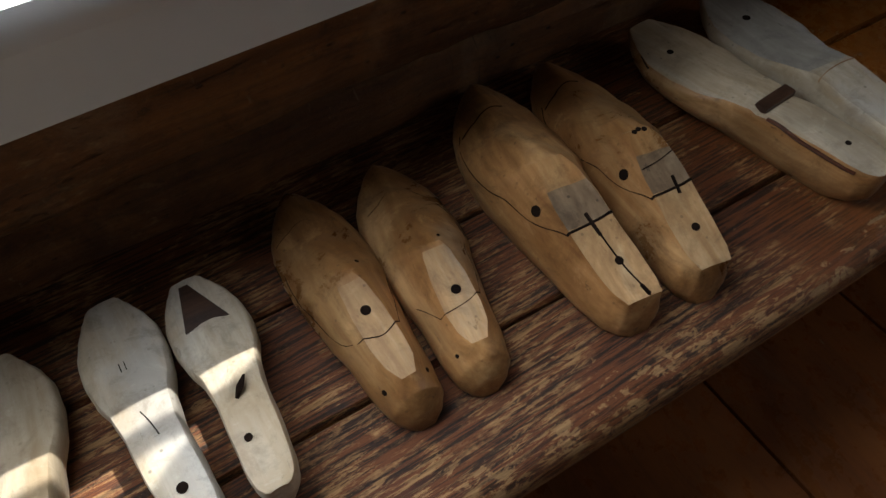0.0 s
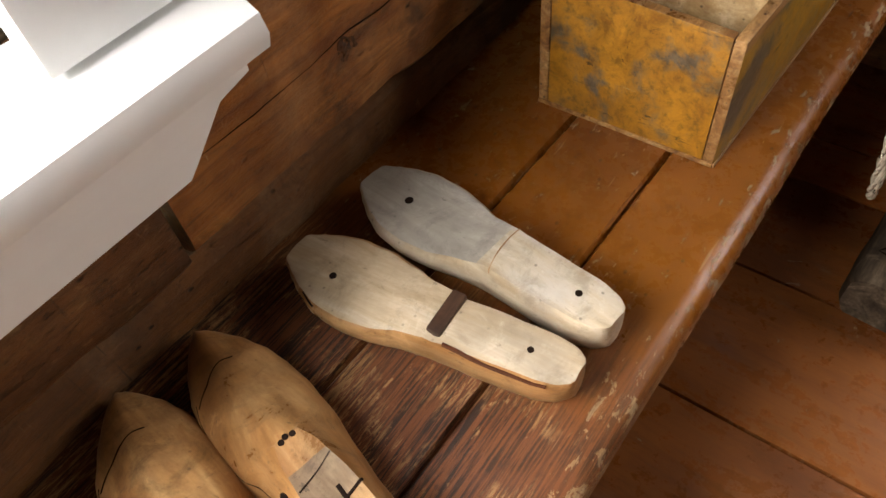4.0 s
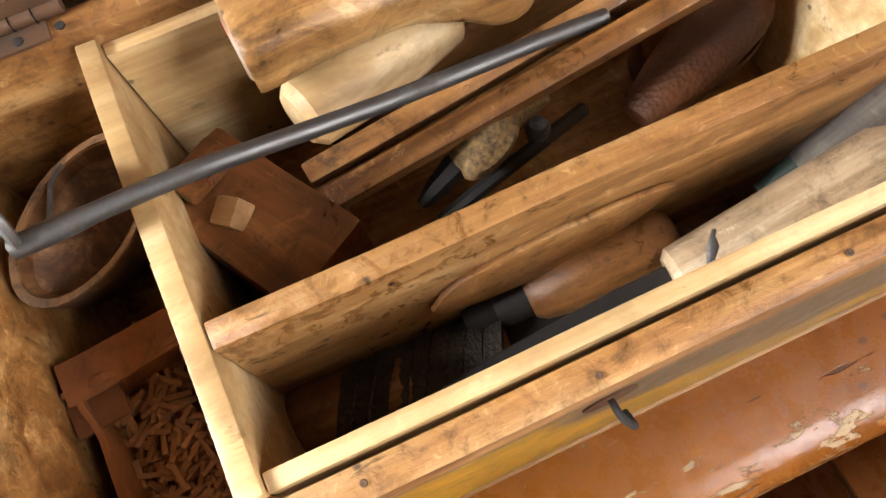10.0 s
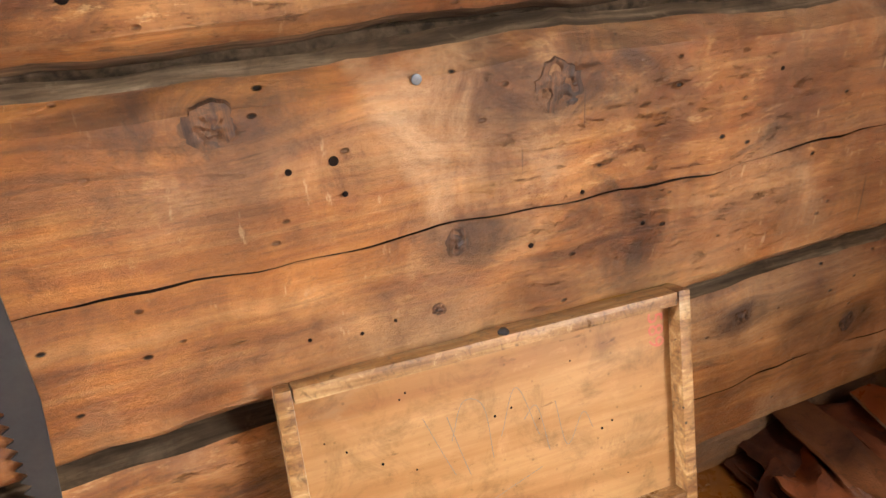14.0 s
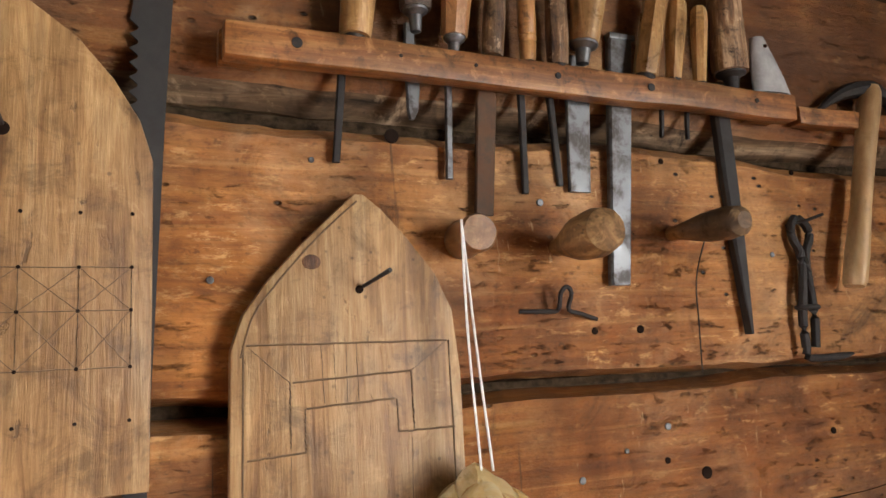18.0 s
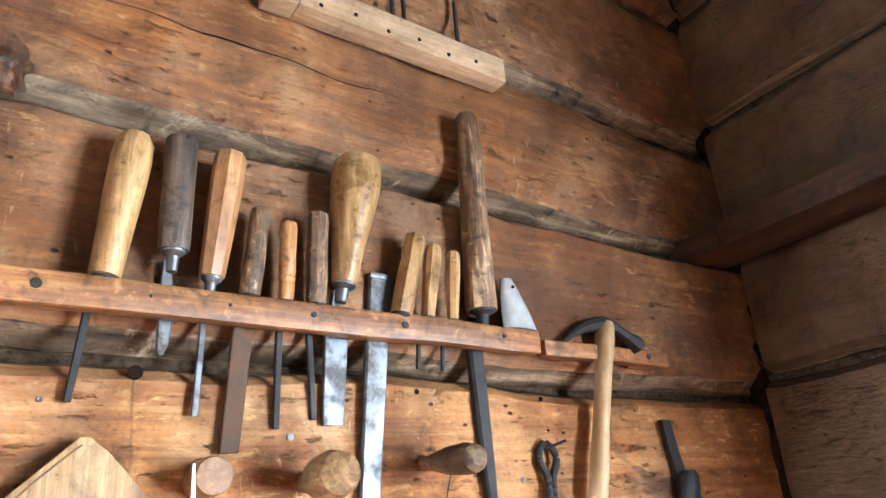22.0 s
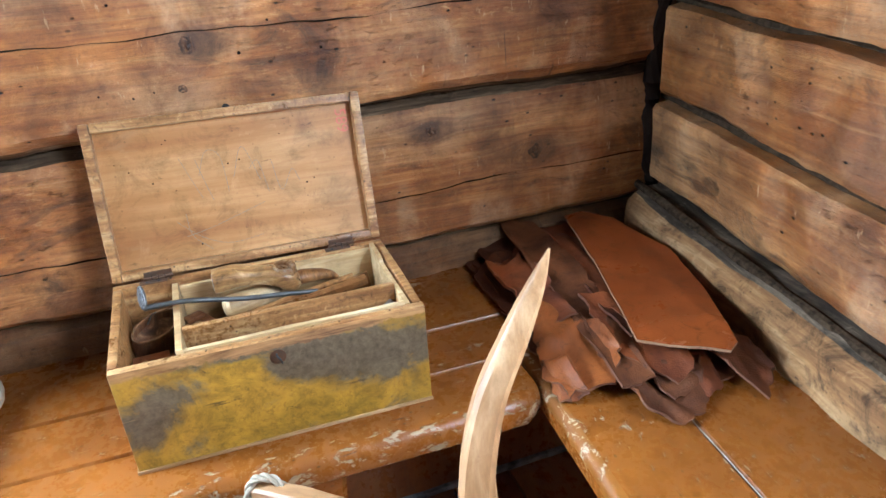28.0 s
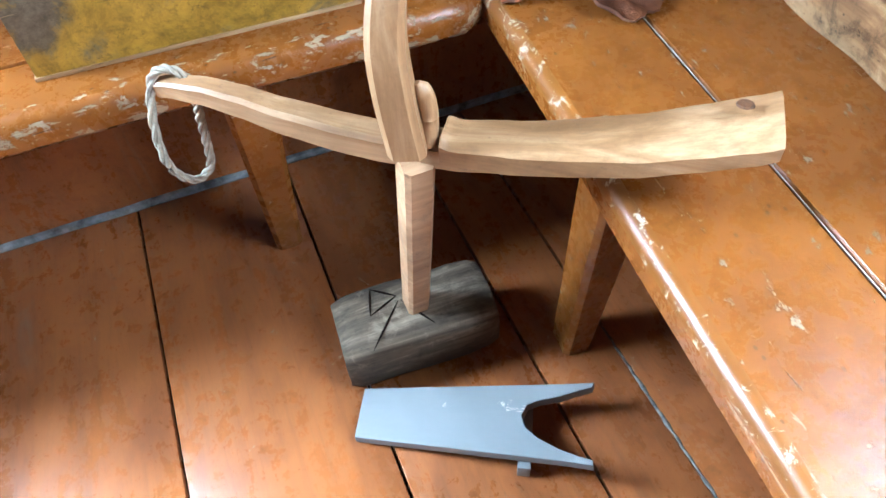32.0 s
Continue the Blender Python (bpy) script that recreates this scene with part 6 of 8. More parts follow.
hide("orange tan leather offcut folded at the front", 0.480, [(0.63, 0.10), (0.70, 0.07), (0.69, -0.08), (0.655, -0.125), (0.585, -0.115), (0.575, -0.055)], LEATHER_ORANGE, 4, 0.009, 0.055, (0.12, 0.10))
hide("rolled orange end of the folded offcut", 0.476, [(0.585, -0.03), (0.618, -0.05), (0.612, -0.125), (0.572, -0.11)], LEATHER_ORANGE, 25, 0.008, 0.05, (0.5, 0.2))
hide("curled dark leather strip at the pile's edge", 0.474, [(0.60, 0.28), (0.655, 0.30), (0.665, 0.10), (0.64, 0.02), (0.60, 0.10)], LEATHER_BROWN, 11, 0.005, 0.02, (0.25, 0.0))
hide("pinkish brown leather strip, flesh side up", 0.492, [(0.625, 0.27), (0.70, 0.29), (0.685, 0.13), (0.672, 0.02), (0.635, 0.04), (0.615, 0.19)], LEATHER_PINK, 3, 0.009, 0.045, (0.35, 0.0))
hide("crumpled red-brown leather strip under the others", 0.484, [(0.64, 0.36), (0.72, 0.38), (0.715, 0.22), (0.66, 0.15), (0.635, 0.25)], LEATHER_BROWN, 31, 0.005, 0.02, (0.25, 0.05))
hide("salmon-brown leather offcut below the sole leather", 0.492, [(0.70, 0.06), (0.78, 0.04), (0.80, -0.09), (0.765, -0.155), (0.728, -0.165), (0.69, -0.09)], LEATHER_PINK, 8, 0.005, 0.012, (0.0, 0.08))
hide("long brown leather strip lying across the pile", 0.498, [(0.70, 0.37), (0.755, 0.34), (0.765, 0.18), (0.72, -0.05), (0.705, -0.148), (0.652, -0.145), (0.667, 0.014), (0.683, 0.152), (0.69, 0.30)], LEATHER_DULL, 6, 0.005, 0.016, (0.08, 0.06))
hide("thin curled brown offcut under the sole leather", 0.499, [(0.755, 0.345), (0.83, 0.33), (0.80, 0.10), (0.76, -0.06), (0.715, -0.07), (0.718, 0.03), (0.75, 0.165)], LEATHER_BROWN, 12, 0.005, 0.014, (0.04, 0.0))
hide("wavy brown leather edge showing beside the sheet", 0.504, [(0.77, 0.33), (0.84, 0.32), (0.80, 0.05), (0.765, -0.08), (0.728, -0.08), (0.735, 0.03), (0.765, 0.17)], LEATHER_PINK, 14, 0.004, 0.012)
hide("smooth orange-brown sole leather, cut sheet on top", 0.521, [(0.822, 0.325), (0.775, 0.13), (0.706, -0.096), (0.74, -0.128), (0.805, -0.177), (0.826, -0.166), (0.884, -0.023), (0.915, 0.11), (0.90, 0.27), (0.865, 0.325)], LEATHER_TAN, 7, 0.002, 0.003, (0.02, 0.01), 0.0045, 0.001, LEATHER_CUT)


# ---- tools on the long wall ----
def rod_matrix(a, b):
    """z axis from a to b, origin at a."""
    a, b = Vector(a), Vector(b)
    return Matrix.Translation(a) @ (b - a).to_track_quat("Z", "Y").to_matrix().to_4x4(), (b - a).length


def blade(rows, y, thick, material, parent, name="blade", label=""):
    """A flat blade from rows of (x, z, width)."""
    rings = []
    for x, z, w in rows:
        a, t, c = w / 2, thick / 2, min(w / 2, thick) * 0.3
        rings.append([Vector((x + px, y + py, z)) for px, py in ((-a, -t + c), (-a + c, -t), (a - c, -t), (a, -t + c), (a, t), (-a, t))])
    return part(name, loft(rings), material, parent, label)


def wall_tool(name, label, top, low, rows, profile, material, metal, seg=16, rough=0.03, y=0.281, yb=0.300, thick=0.004, squash=0.9, ferrule=True):
    """A chisel-like tool standing in the rack: turned handle, ferrule, blade hanging below."""
    ob = thing(name, Matrix(), label, name.replace("_", " "), "hand tools in the wall rack")
    low = (low[0], max(low[1], 1.699), low[2])
    m, ln = rod_matrix((low[0], y, low[1]), (top[0], y - 0.004, top[1]))
    r = max(top[2], low[2]) / 2
    bm = lathe([(r * k, ln * h) for h, k in profile], seg, squash, rough, top[0] * 50)
    bmesh.ops.transform(bm, matrix=m, verts=bm.verts)
    part("handle", bm, material, ob)
    if rows:
        if ferrule:
            bm = lathe([(0.0005, -0.022), (low[2] * 0.16, -0.020), (low[2] * 0.2, -0.006), (low[2] * 0.36, -0.002), (low[2] * 0.38, 0.001), (0.001, 0.0015)], 14)
            bmesh.ops.transform(bm, matrix=m, verts=bm.verts)
            part("ferrule", bm, metal, ob, "iron ferrule")
        blade([(low[0], low[1] - 0.004, min(0.008, rows[0][2]))] + rows, yb, thick, metal, ob)
    return ob


SWELL = [(0, 0.1), (0, 0.72), (0.03, 0.76), (0.3, 0.84), (0.6, 0.97), (0.8, 1.0), (0.93, 0.92), (0.985, 0.66), (1.0, 0.3), (1.0, 0.02)]
FLARE = [(0, 0.1), (0, 0.50), (0.05, 0.54), (0.3, 0.66), (0.55, 0.86), (0.72, 0.97), (0.8, 1.0), (0.96, 0.98), (0.99, 0.90), (1.0, 0.5), (1.0, 0.02)]
STRAIGHT = [(0, 0.1), (0, 0.92), (0.03, 0.98), (0.3, 1.0), (0.6, 0.97), (0.9, 1.0), (0.975, 0.95), (1.0, 0.72), (1.0, 0.02)]
OCT = [(0, 0.1), (0, 0.70), (0.02, 0.74), (0.5, 0.92), (0.75, 1.0), (0.98, 0.97), (1.0, 0.9), (1.0, 0.02)]
RINGED = [(0, 0.1), (0, 0.8), (0.05, 0.88), (0.2, 0.92), (0.22, 0.8), (0.24, 0.95), (0.28, 0.98), (0.30, 0.84), (0.32, 0.98), (0.6, 0.96), (0.9, 1.0), (0.97, 0.85), (1.0, 0.3), (1.0, 0.02)]
wall_tool("gouge", "tool with a smooth yellow wooden handle and thin grey blade", (0.027, 1.842, 0.040), (0.013, 1.700, 0.026), [(0.006, 1.675, 0.007), (-0.001, 1.597, 0.006)], SWELL, HANDLE_WOOD, DARK_IRON)
wall_tool("gouge", "gouge with a dark weathered handle and bright tip", (0.068, 1.850, 0.031), (0.068, 1.733, 0.030), [(0.069, 1.70, 0.012), (0.070, 1.667, 0.0125), (0.069, 1.648, 0.010), (0.068, 1.640, 0.004)], STRAIGHT, HANDLE_DARK, STEEL, 10, 0.10)
wall_tool("awl", "awl with an eight-sided reddish handle", (0.116, 1.842, 0.036), (0.104, 1.712, 0.027), [(0.104, 1.665, 0.006), (0.101, 1.588, 0.006)], OCT, HANDLE_RED, STEEL, 8, 0.0)
wall_tool("file", "rusty flat file with a pale worn handle", (0.149, 1.790, 0.023), (0.141, 1.685, 0.021), [(0.142, 1.667, 0.020), (0.133, 1.556, 0.018)], STRAIGHT, BARKED, RUSTY, 12, 0.08, ferrule=False)
wall_tool("awl", "slim awl with a ringed brown handle", (0.179, 1.783, 0.018), (0.178, 1.690, 0.016), [(0.179, 1.667, 0.007), (0.177, 1.578, 0.006)], RINGED, STICK_WOOD, DARK_IRON)
wall_tool("chisel", "narrow chisel with a cracked reddish handle", (0.211, 1.799, 0.023), (0.210, 1.690, 0.022), [(0.213, 1.667, 0.007), (0.217, 1.588, 0.006)], STRAIGHT, BARKED, DARK_IRON, 9, 0.12, yb=0.303)
wall_tool("chisel", "broad chisel with a thick yellow handle and bright blade", (0.262, 1.872, 0.062), (0.241, 1.724, 0.038), [(0.241, 1.70, 0.012), (0.242, 1.675, 0.027), (0.2365, 1.582, 0.024)], FLARE, HANDLE_WOOD, STEEL, 18, 0.02)
blade_tool = thing("flat_iron", Matrix(), "long flat steel plane iron without a handle", "flat iron", "hand tools in the wall rack")
blade([(0.296, 1.746, 0.029), (0.295, 1.735, 0.029), (0.284, 1.62, 0.026), (0.272, 1.498, 0.023), (0.2715, 1.492, 0.022)], 0.2965, 0.007, STEEL, blade_tool)
part("cap", slab(0.281, 0.312, 0.2915, 0.3015, 1.742, 1.748, 0.001), STEEL, blade_tool, "burred top edge")
wall_tool("awl", "awl with a slanting faceted wooden handle", (0.334, 1.795, 0.025), (0.311, 1.688, 0.029), [(0.300, 1.664, 0.008), (0.286, 1.627, 0.005)], STRAIGHT, HANDLE_WOOD, DARK_IRON, 7, 0.05)
wall_tool("awl", "short awl with a pale handle and dark collar", (0.359, 1.788, 0.023), (0.347, 1.688, 0.022), [(0.344, 1.66, 0.004), (0.342, 1.645, 0.003)], SWELL, HANDLE_WOOD, DARK_IRON, 9, 0.05)
wall_tool("awl", "short awl with a faceted brown handle", (0.387, 1.784, 0.019), (0.381, 1.688, 0.020), [(0.377, 1.66, 0.004), (0.376, 1.645, 0.003)], SWELL, HANDLE_WOOD, DARK_IRON, 7, 0.08)
wall_tool("marlin_spike", "long spike with a bark-stripped handle and tapering iron", (0.428, 1.985, 0.034), (0.426, 1.716, 0.042), [(0.424, 1.71, 0.022), (0.427, 1.60, 0.020), (0.429, 1.53, 0.016), (0.432, 1.440, 0.003)], [(0, 0.1), (0, 0.98), (0.04, 1.0), (0.3, 0.93), (0.6, 0.86), (0.85, 0.80), (0.98, 0.76), (1, 0.6), (1, 0.02)], BARKED, DARK_IRON, 12, 0.07, thick=0.010)

rack = thing("tool_rack", Matrix(), "reddish wooden bar nailed to the wall as a tool rack", "tool rack")
rail = part("rail", slab(-0.093, 0.508, 0.273, 0.291, 1.669, 1.698, 0.003, 0.002, seed=3), RACK_WOOD, rack)
for nx, nr in ((-0.037, 0.0045), (0.204, 0.003), (0.311, 0.004), (0.12, 0.0016), (0.05, 0.0016), (0.45, 0.0025)):
    part("nail", disc_at((nx, 0.2725, 1.685), (0, -1, 0), nr, 0.001), DARK_IRON, rack)
part("spacer", slab(-0.095, -0.06, 0.2915, 0.308, 1.672, 1.698, 0.002), RACK_WOOD, rack)
part("spacer", slab(0.46, 0.50, 0.2915, 0.308, 1.672, 1.698, 0.002), RACK_WOOD, rack)
rack2 = thing("hammer_holder", Matrix(), "short split wooden bar holding the hammer", "tool rack")
part("rail", slab(0.524, 0.768, 0.282, 0.301, 1.670, 1.691, 0.003, 0.003, seed=8), RACK_WOOD, rack2)
part("spacer", slab(0.70, 0.75, 0.3015, 0.310, 1.669, 1.689, 0.002), RACK_WOOD, rack2)
part("nail", disc_at((0.723, 0.2815, 1.682), (0, -1, 0), 0.004, 0.0015), DARK_IRON, rack2)
stone = tagged(part("whetstone", loft([[Vector((0.483 + (0.004 * (1 - s_) - 0.010 * s_) + w * math.cos(a) * 0.026 * (1 - 0.68 * s_ ** 1.5), 0.284 + 0.010 * math.sin(a) * (1 - 0.4 * s_), 1.699 + 0.064 * s_)) for a in [2 * math.pi * k / 14 for k in range(14)] for w in (1,)] for s_ in (0, 0.05, 0.3, 0.6, 0.85, 0.97, 1.0)]), STONE), "grey pointed whetstone standing on the rack", "whetstone")
part("hole", disc_at((0.475, 0.2755, 1.751), (0, -1, 0.1), 0.0022), CRACK, stone)

hammer = thing("hammer", Matrix(), "cobbler's hammer with curved dark head and new pale handle", "hammer")
part("head", sweep(curve_through([(0.560, 0.292, 1.688), (0.598, 0.288, 1.712), (0.640, 0.284, 1.721), (0.675, 0.282, 1.710), (0.700, 0.282, 1.693)], 18), [0.002, 0.004, 0.006, 0.008, 0.0095, 0.011, 0.0125, 0.0135, 0.0140, 0.0135, 0.0120, 0.0105, 0.0098, 0.0098, 0.011, 0.0150, 0.0165, 0.0160], 8, 0.75), DARK_IRON, hammer)
m, ln = rod_matrix((0.580, 0.287, 1.486), (0.640, 0.278, 1.722))
bm = lathe([(r, ln * h) for h, r in ((0, 0.004), (0.005, 0.0115), (0.03, 0.0135), (0.15, 0.014), (0.4, 0.0118), (0.7, 0.0125), (0.9, 0.014), (0.97, 0.013), (1, 0.010), (1, 0.0005))], 16, 0.85)
bmesh.ops.transform(bm, matrix=m, verts=bm.verts)
part("handle", bm, wood("new_handle_wood", (0.36, 0.22, 0.10), (0.52, 0.36, 0.18), (0.64, 0.48, 0.28), "Z", 1.2, 0.42, 0.15, 0.2, 0.25, wear=0.25, spots=40.0), hammer)

pincers = thing("pincers", Matrix(), "black forged iron pincers hung on a nail", "pincers")
for sg in (-1, 1):
    part("leg", sweep(curve_through([(0.521 + sg * 0.002, 0.302, 1.566), (0.521 + sg * 0.012, 0.300, 1.556), (0.521 + sg * 0.013, 0.299, 1.542), (0.520 + sg * 0.004, 0.298, 1.524), (0.518 + sg * 0.005, 0.297, 1.49), (0.516 + sg * 0.009, 0.297, 1.455), (0.514 + sg * 0.007, 0.297, 1.423)], 26), 0.0047, 8), DARK_IRON, pincers)
part("ring", sweep([(0.516 + 0.014 * math.cos(a), 0.297 + 0.007 * math.sin(a), 1.466) for a in [2 * math.pi * k / 16 for k in range(16)]], 0.0028, 8, closed=True), DARK_IRON, pincers)
part("foot", sweep(curve_through([(0.508, 0.297, 1.424), (0.51, 0.297, 1.412), (0.557, 0.296, 1.412), (0.574, 0.294, 1.414)], 12), [0.004] * 8 + [0.0035, 0.003, 0.0025, 0.0015], 8), DARK_IRON, pincers)
part("nail", sweep([(0.507, 0.31, 1.557), (0.522, 0.288, 1.561), (0.534, 0.278, 1.566)], 0.0018, 8), DARK_IRON, pincers)
sheath = thing("knife_sheath", Matrix(), "black leather knife sheath hanging by its strap", "sheath")
part("strap", loft([[Vector((x + a * w, 0.300 + b * 0.004, z)) for a, b in ((-1, -1), (1, -1), (1, 1), (-1, 1))] for x, z, w in ((0.755, 1.597, 0.009), (0.759, 1.56, 0.010), (0.769, 1.52, 0.010), (0.771, 1.50, 0.012))]), DARK_IRON, sheath)
part("pouch", loft([[Vector((x + math.cos(a) * w, 0.293 + math.sin(a) * 0.013, z)) for a in [2 * math.pi * k / 14 for k in range(14)]] for x, z, w in ((0.774, 1.528, 0.010), (0.774, 1.520, 0.020), (0.769, 1.49, 0.0225), (0.764, 1.45, 0.0225), (0.762, 1.436, 0.020), (0.762, 1.431, 0.014))]), leather_like("black_leather", (0.02, 0.018, 0.018), (0.008, 0.007, 0.007), 0.5), sheath)


def wall_peg(label, root, tip, r0, r1, material, round_end=True):
    m_, ln_ = rod_matrix(root, tip)
    prof = [(0.0005, 0), (r0, 0), (r0 * 1.1, ln_ * 0.2), (r1 * 0.92, ln_ * 0.55), (r1, ln_ * 0.8), (r1 * (0.86 if round_end else 0.98), ln_ * 0.95), (r1 * (0.5 if round_end else 0.9), ln_), (0.0005, ln_)]
    bm_ = lathe(prof, 18, 1.0, 0.05, root[0] * 90)
    return tagged(part("wall_peg", bm_, material, None, loc=m_), label, "peg", "wooden pegs in the wall")


wall_peg("thick round wooden peg driven into the wall", (0.208, 0.312, 1.528), (0.200, 0.210, 1.530), 0.008, 0.021, PEG_GREY)
wall_peg("slim wooden peg driven into the wall", (0.346, 0.312, 1.545), (0.342, 0.205, 1.540), 0.007, 0.0155, PEG_GREY)
wall_peg("short sawn-off birch plug in the wall", (0.113, 0.312, 1.534), (0.109, 0.262, 1.534), 0.016, 0.0165, HANDLE_RED, False)
tagged(part("wall_hook", sweep(curve_through([(0.164, 0.303, 1.470), (0.185, 0.296, 1.469), (0.198, 0.292, 1.470), (0.198, 0.286, 1.484), (0.2035, 0.284, 1.490), (0.2095, 0.286, 1.484), (0.209, 0.292, 1.470), (0.225, 0.296, 1.466), (0.246, 0.303, 1.461)], 30), 0.0021, 8), DARK_IRON), "small bent black iron hook on the wall", "hook")
tagged(part("wire", sweep(curve_through([(0.350, 0.255, 1.548), (0.360, 0.29, 1.50), (0.366, 0.300, 1.45), (0.367, 0.303, 1.404)], 20), 0.0007, 6), DARK_IRON), "thin rusty wire hanging from the peg", "wire")

# Upper bar with drill bits.
urack = thing("drill_rack", Matrix(), "pale wooden bar with holes holding drill bits, high on the wall", "tool rack")
part("rail", slab(0.186, 0.502, 0.268, 0.300, 2.058, 2.098, 0.002, 0.0015, seed=5), RACK_PALE, urack)
part("end", slab(0.147, 0.1855, 0.268, 0.300, 2.058, 2.082, 0.002), RACK_PALE, urack)
for i in range(6):
    part("hole", disc_at((0.213 + 0.047 * i, 0.2675, 2.068 + 0.006 * (i % 2)), (0, -1, -0.05), 0.0028), CRACK, urack)
for bx, h in ((0.210, 0.13), (0.325, 0.18), (0.343, 0.15), (0.432, 0.20)):
    bit = thing("drill_bit", Matrix(), "dark twisted iron drill bit upright in the rack", "drill bit", "drill bits in the upper rack")
    part("shank", sweep([(bx, 0.284, 2.07), (bx, 0.284, 2.10), (bx, 0.284, 2.10 + h * 0.4)], [0.0045, 0.0035, 0.0028], 8), DARK_IRON, bit)
    rings = []
    for i in range(30):
        a = i * 0.75
        z = 2.10 + h * 0.4 + h * 0.6 * i / 29
        rings.append([Vector((bx + math.cos(a + p) * r, 0.284 + math.sin(a + p) * r, z)) for p, r in ((0, 0.0042), (math.pi / 2, 0.0012), (math.pi, 0.0042), (3 * math.pi / 2, 0.0012))])
    part("twist", loft(rings), DARK_IRON, bit)

# Saw blade hung on the wall.
left = []
n = 78
for i in range(n + 1):
    s_ = i / n
    z = 1.70 - 0.90 * s_
    xl = -0.1555 - 0.030 * max(0, (s_ - 0.25)) / 0.75 * 0.75
    left += [(xl - 0.0030, z), (xl + 0.0030, z - 0.0055), (xl + 0.0026, z - 0.0078)]
outline = [(-0.150, 1.782), (-0.154, 1.772), (-0.1565, 1.712)] + left + [(-0.197, 0.765), (-0.190, 0.742), (-0.176, 0.738), (-0.165, 0.752), (-0.148, 0.90), (-0.146, 1.20), (-0.141, 1.40), (-0.133, 1.62), (-0.127, 1.74), (-0.127, 1.774), (-0.132, 1.783)]
bm = prism([(x, z) for x, z in outline], 0, 0.0022, 0.0)
bmesh.ops.transform(bm, matrix=Matrix.Translation((0, 0.3015, 0)) @ Matrix.Rotation(radians(90), 4, "X"), verts=bm.verts)
saw = thing("saw_blade", Matrix(), "long dark steel saw blade hung upright on the wall", "saw blade")
part("steel", bm, iron("saw_steel", (0.062, 0.059, 0.057), (0.035, 0.025, 0.021), 0.5, 0.56, 0.6), saw, smooth=False)
for hx, hz in ((-0.138, 1.765), (-0.139, 1.752), (-0.181, 0.752)):
    part("rivet", disc_at((hx, 0.2992, hz), (0, -1, 0), 0.003, 0.001), STEEL, saw)


def wall_board(label, outline_, y0, y1):
    ob = thing("pattern_board", Matrix(), label, "board", "carved boards on the wall")
    bm_ = prism(outline_, 0, y1 - y0, 0.002)
    bmesh.ops.transform(bm_, matrix=Matrix.Translation((0, y1, 0)) @ Matrix.Rotation(radians(90), 4, "X"), verts=bm_.verts)
    part("plank", bm_, BOARD_WOOD, ob)
    return ob


SCORE = matte("scored_groove", (0.09, 0.055, 0.03), (0.16, 0.10, 0.05), 0.8, 70)


def score(ob, a, b, y, r=0.0006, wobble=0.0006, seed=0):
    """A scored line on a board, in x and z."""
    n_ = 10
    pts = [(a[0] + (b[0] - a[0]) * i / n_ + wobble * noise.noise(Vector((i * 0.8, seed, 1))), y, a[1] + (b[1] - a[1]) * i / n_ + wobble * noise.noise(Vector((i * 0.8, seed, 5)))) for i in range(n_ + 1)]
    part("scored_line", sweep(pts, r * (1.15 if r > 0.00055 else 0.8), 5), SCORE, ob)


b1 = wall_board("arched pale board with carved stepped lines, on a nail", [(-0.087, 1.221), (0.093, 1.219), (0.097, 1.33), (0.097, 1.42), (0.092, 1.472), (0.078, 1.503), (0.055, 1.532), (0.033, 1.556), (0.018, 1.568), (0.010, 1.568), (-0.010, 1.549), (-0.034, 1.526), (-0.060, 1.497), (-0.078, 1.472), (-0.087, 1.445), (-0.088, 1.35)], 0.288, 0.304)
LY = 0.2879
for k, (a, b) in enumerate([((-0.076, 1.449), (0.085, 1.447)), ((-0.042, 1.420), (0.053, 1.424)), ((-0.076, 1.366), (-0.033, 1.368)), ((0.042, 1.377), (0.089, 1.377)), ((-0.044, 1.420), (-0.044, 1.372)), ((-0.033, 1.400), (-0.033, 1.368)), ((0.040, 1.402), (0.041, 1.377)), ((-0.032, 1.400), (0.038, 1.403)), ((0.053, 1.424), (0.054, 1.378)), ((-0.083, 1.283), (0.094, 1.285)), ((-0.078, 1.449), (-0.080, 1.225)), ((0.087, 1.447), (0.089, 1.23)), ((-0.030, 1.318), (0.03, 1.319)), ((-0.045, 1.300), (0.05, 1.302)), ((-0.045, 1.30), (-0.044, 1.366)), ((0.05, 1.302), (0.052, 1.372)), ((-0.07, 1.292), (-0.045, 1.302)), ((0.05, 1.302), (0.078, 1.292)), ((-0.02, 1.448), (-0.018, 1.403)), ((-0.01, 1.448), (-0.009, 1.403)), ((0.0, 1.448), (0.0, 1.403)), ((0.008, 1.448), (0.009, 1.403)), ((0.053, 1.424), (0.084, 1.446)), ((-0.044, 1.42), (-0.074, 1.447))]):
    score(b1, a, b, LY, 0.0007 if k < 12 else 0.0004, seed=k)
edge = curve_through([(-0.080, LY, 1.44), (-0.071, LY, 1.470), (-0.054, LY, 1.494), (-0.029, LY, 1.523), (-0.006, LY, 1.546), (0.012, LY, 1.562)], 24)
part("edge_groove", sweep(edge, 0.0008, 6), SCORE, b1, "groove following the arched edge")
part("knot", lathe([(0.0005, 0.0006), (0.006, 0.0005), (0.0075, 0.0)], 14, 0.8), KNOT, b1, loc=Matrix.Translation((-0.026, LY, 1.512)) @ Matrix.Rotation(radians(90), 4, "X"))
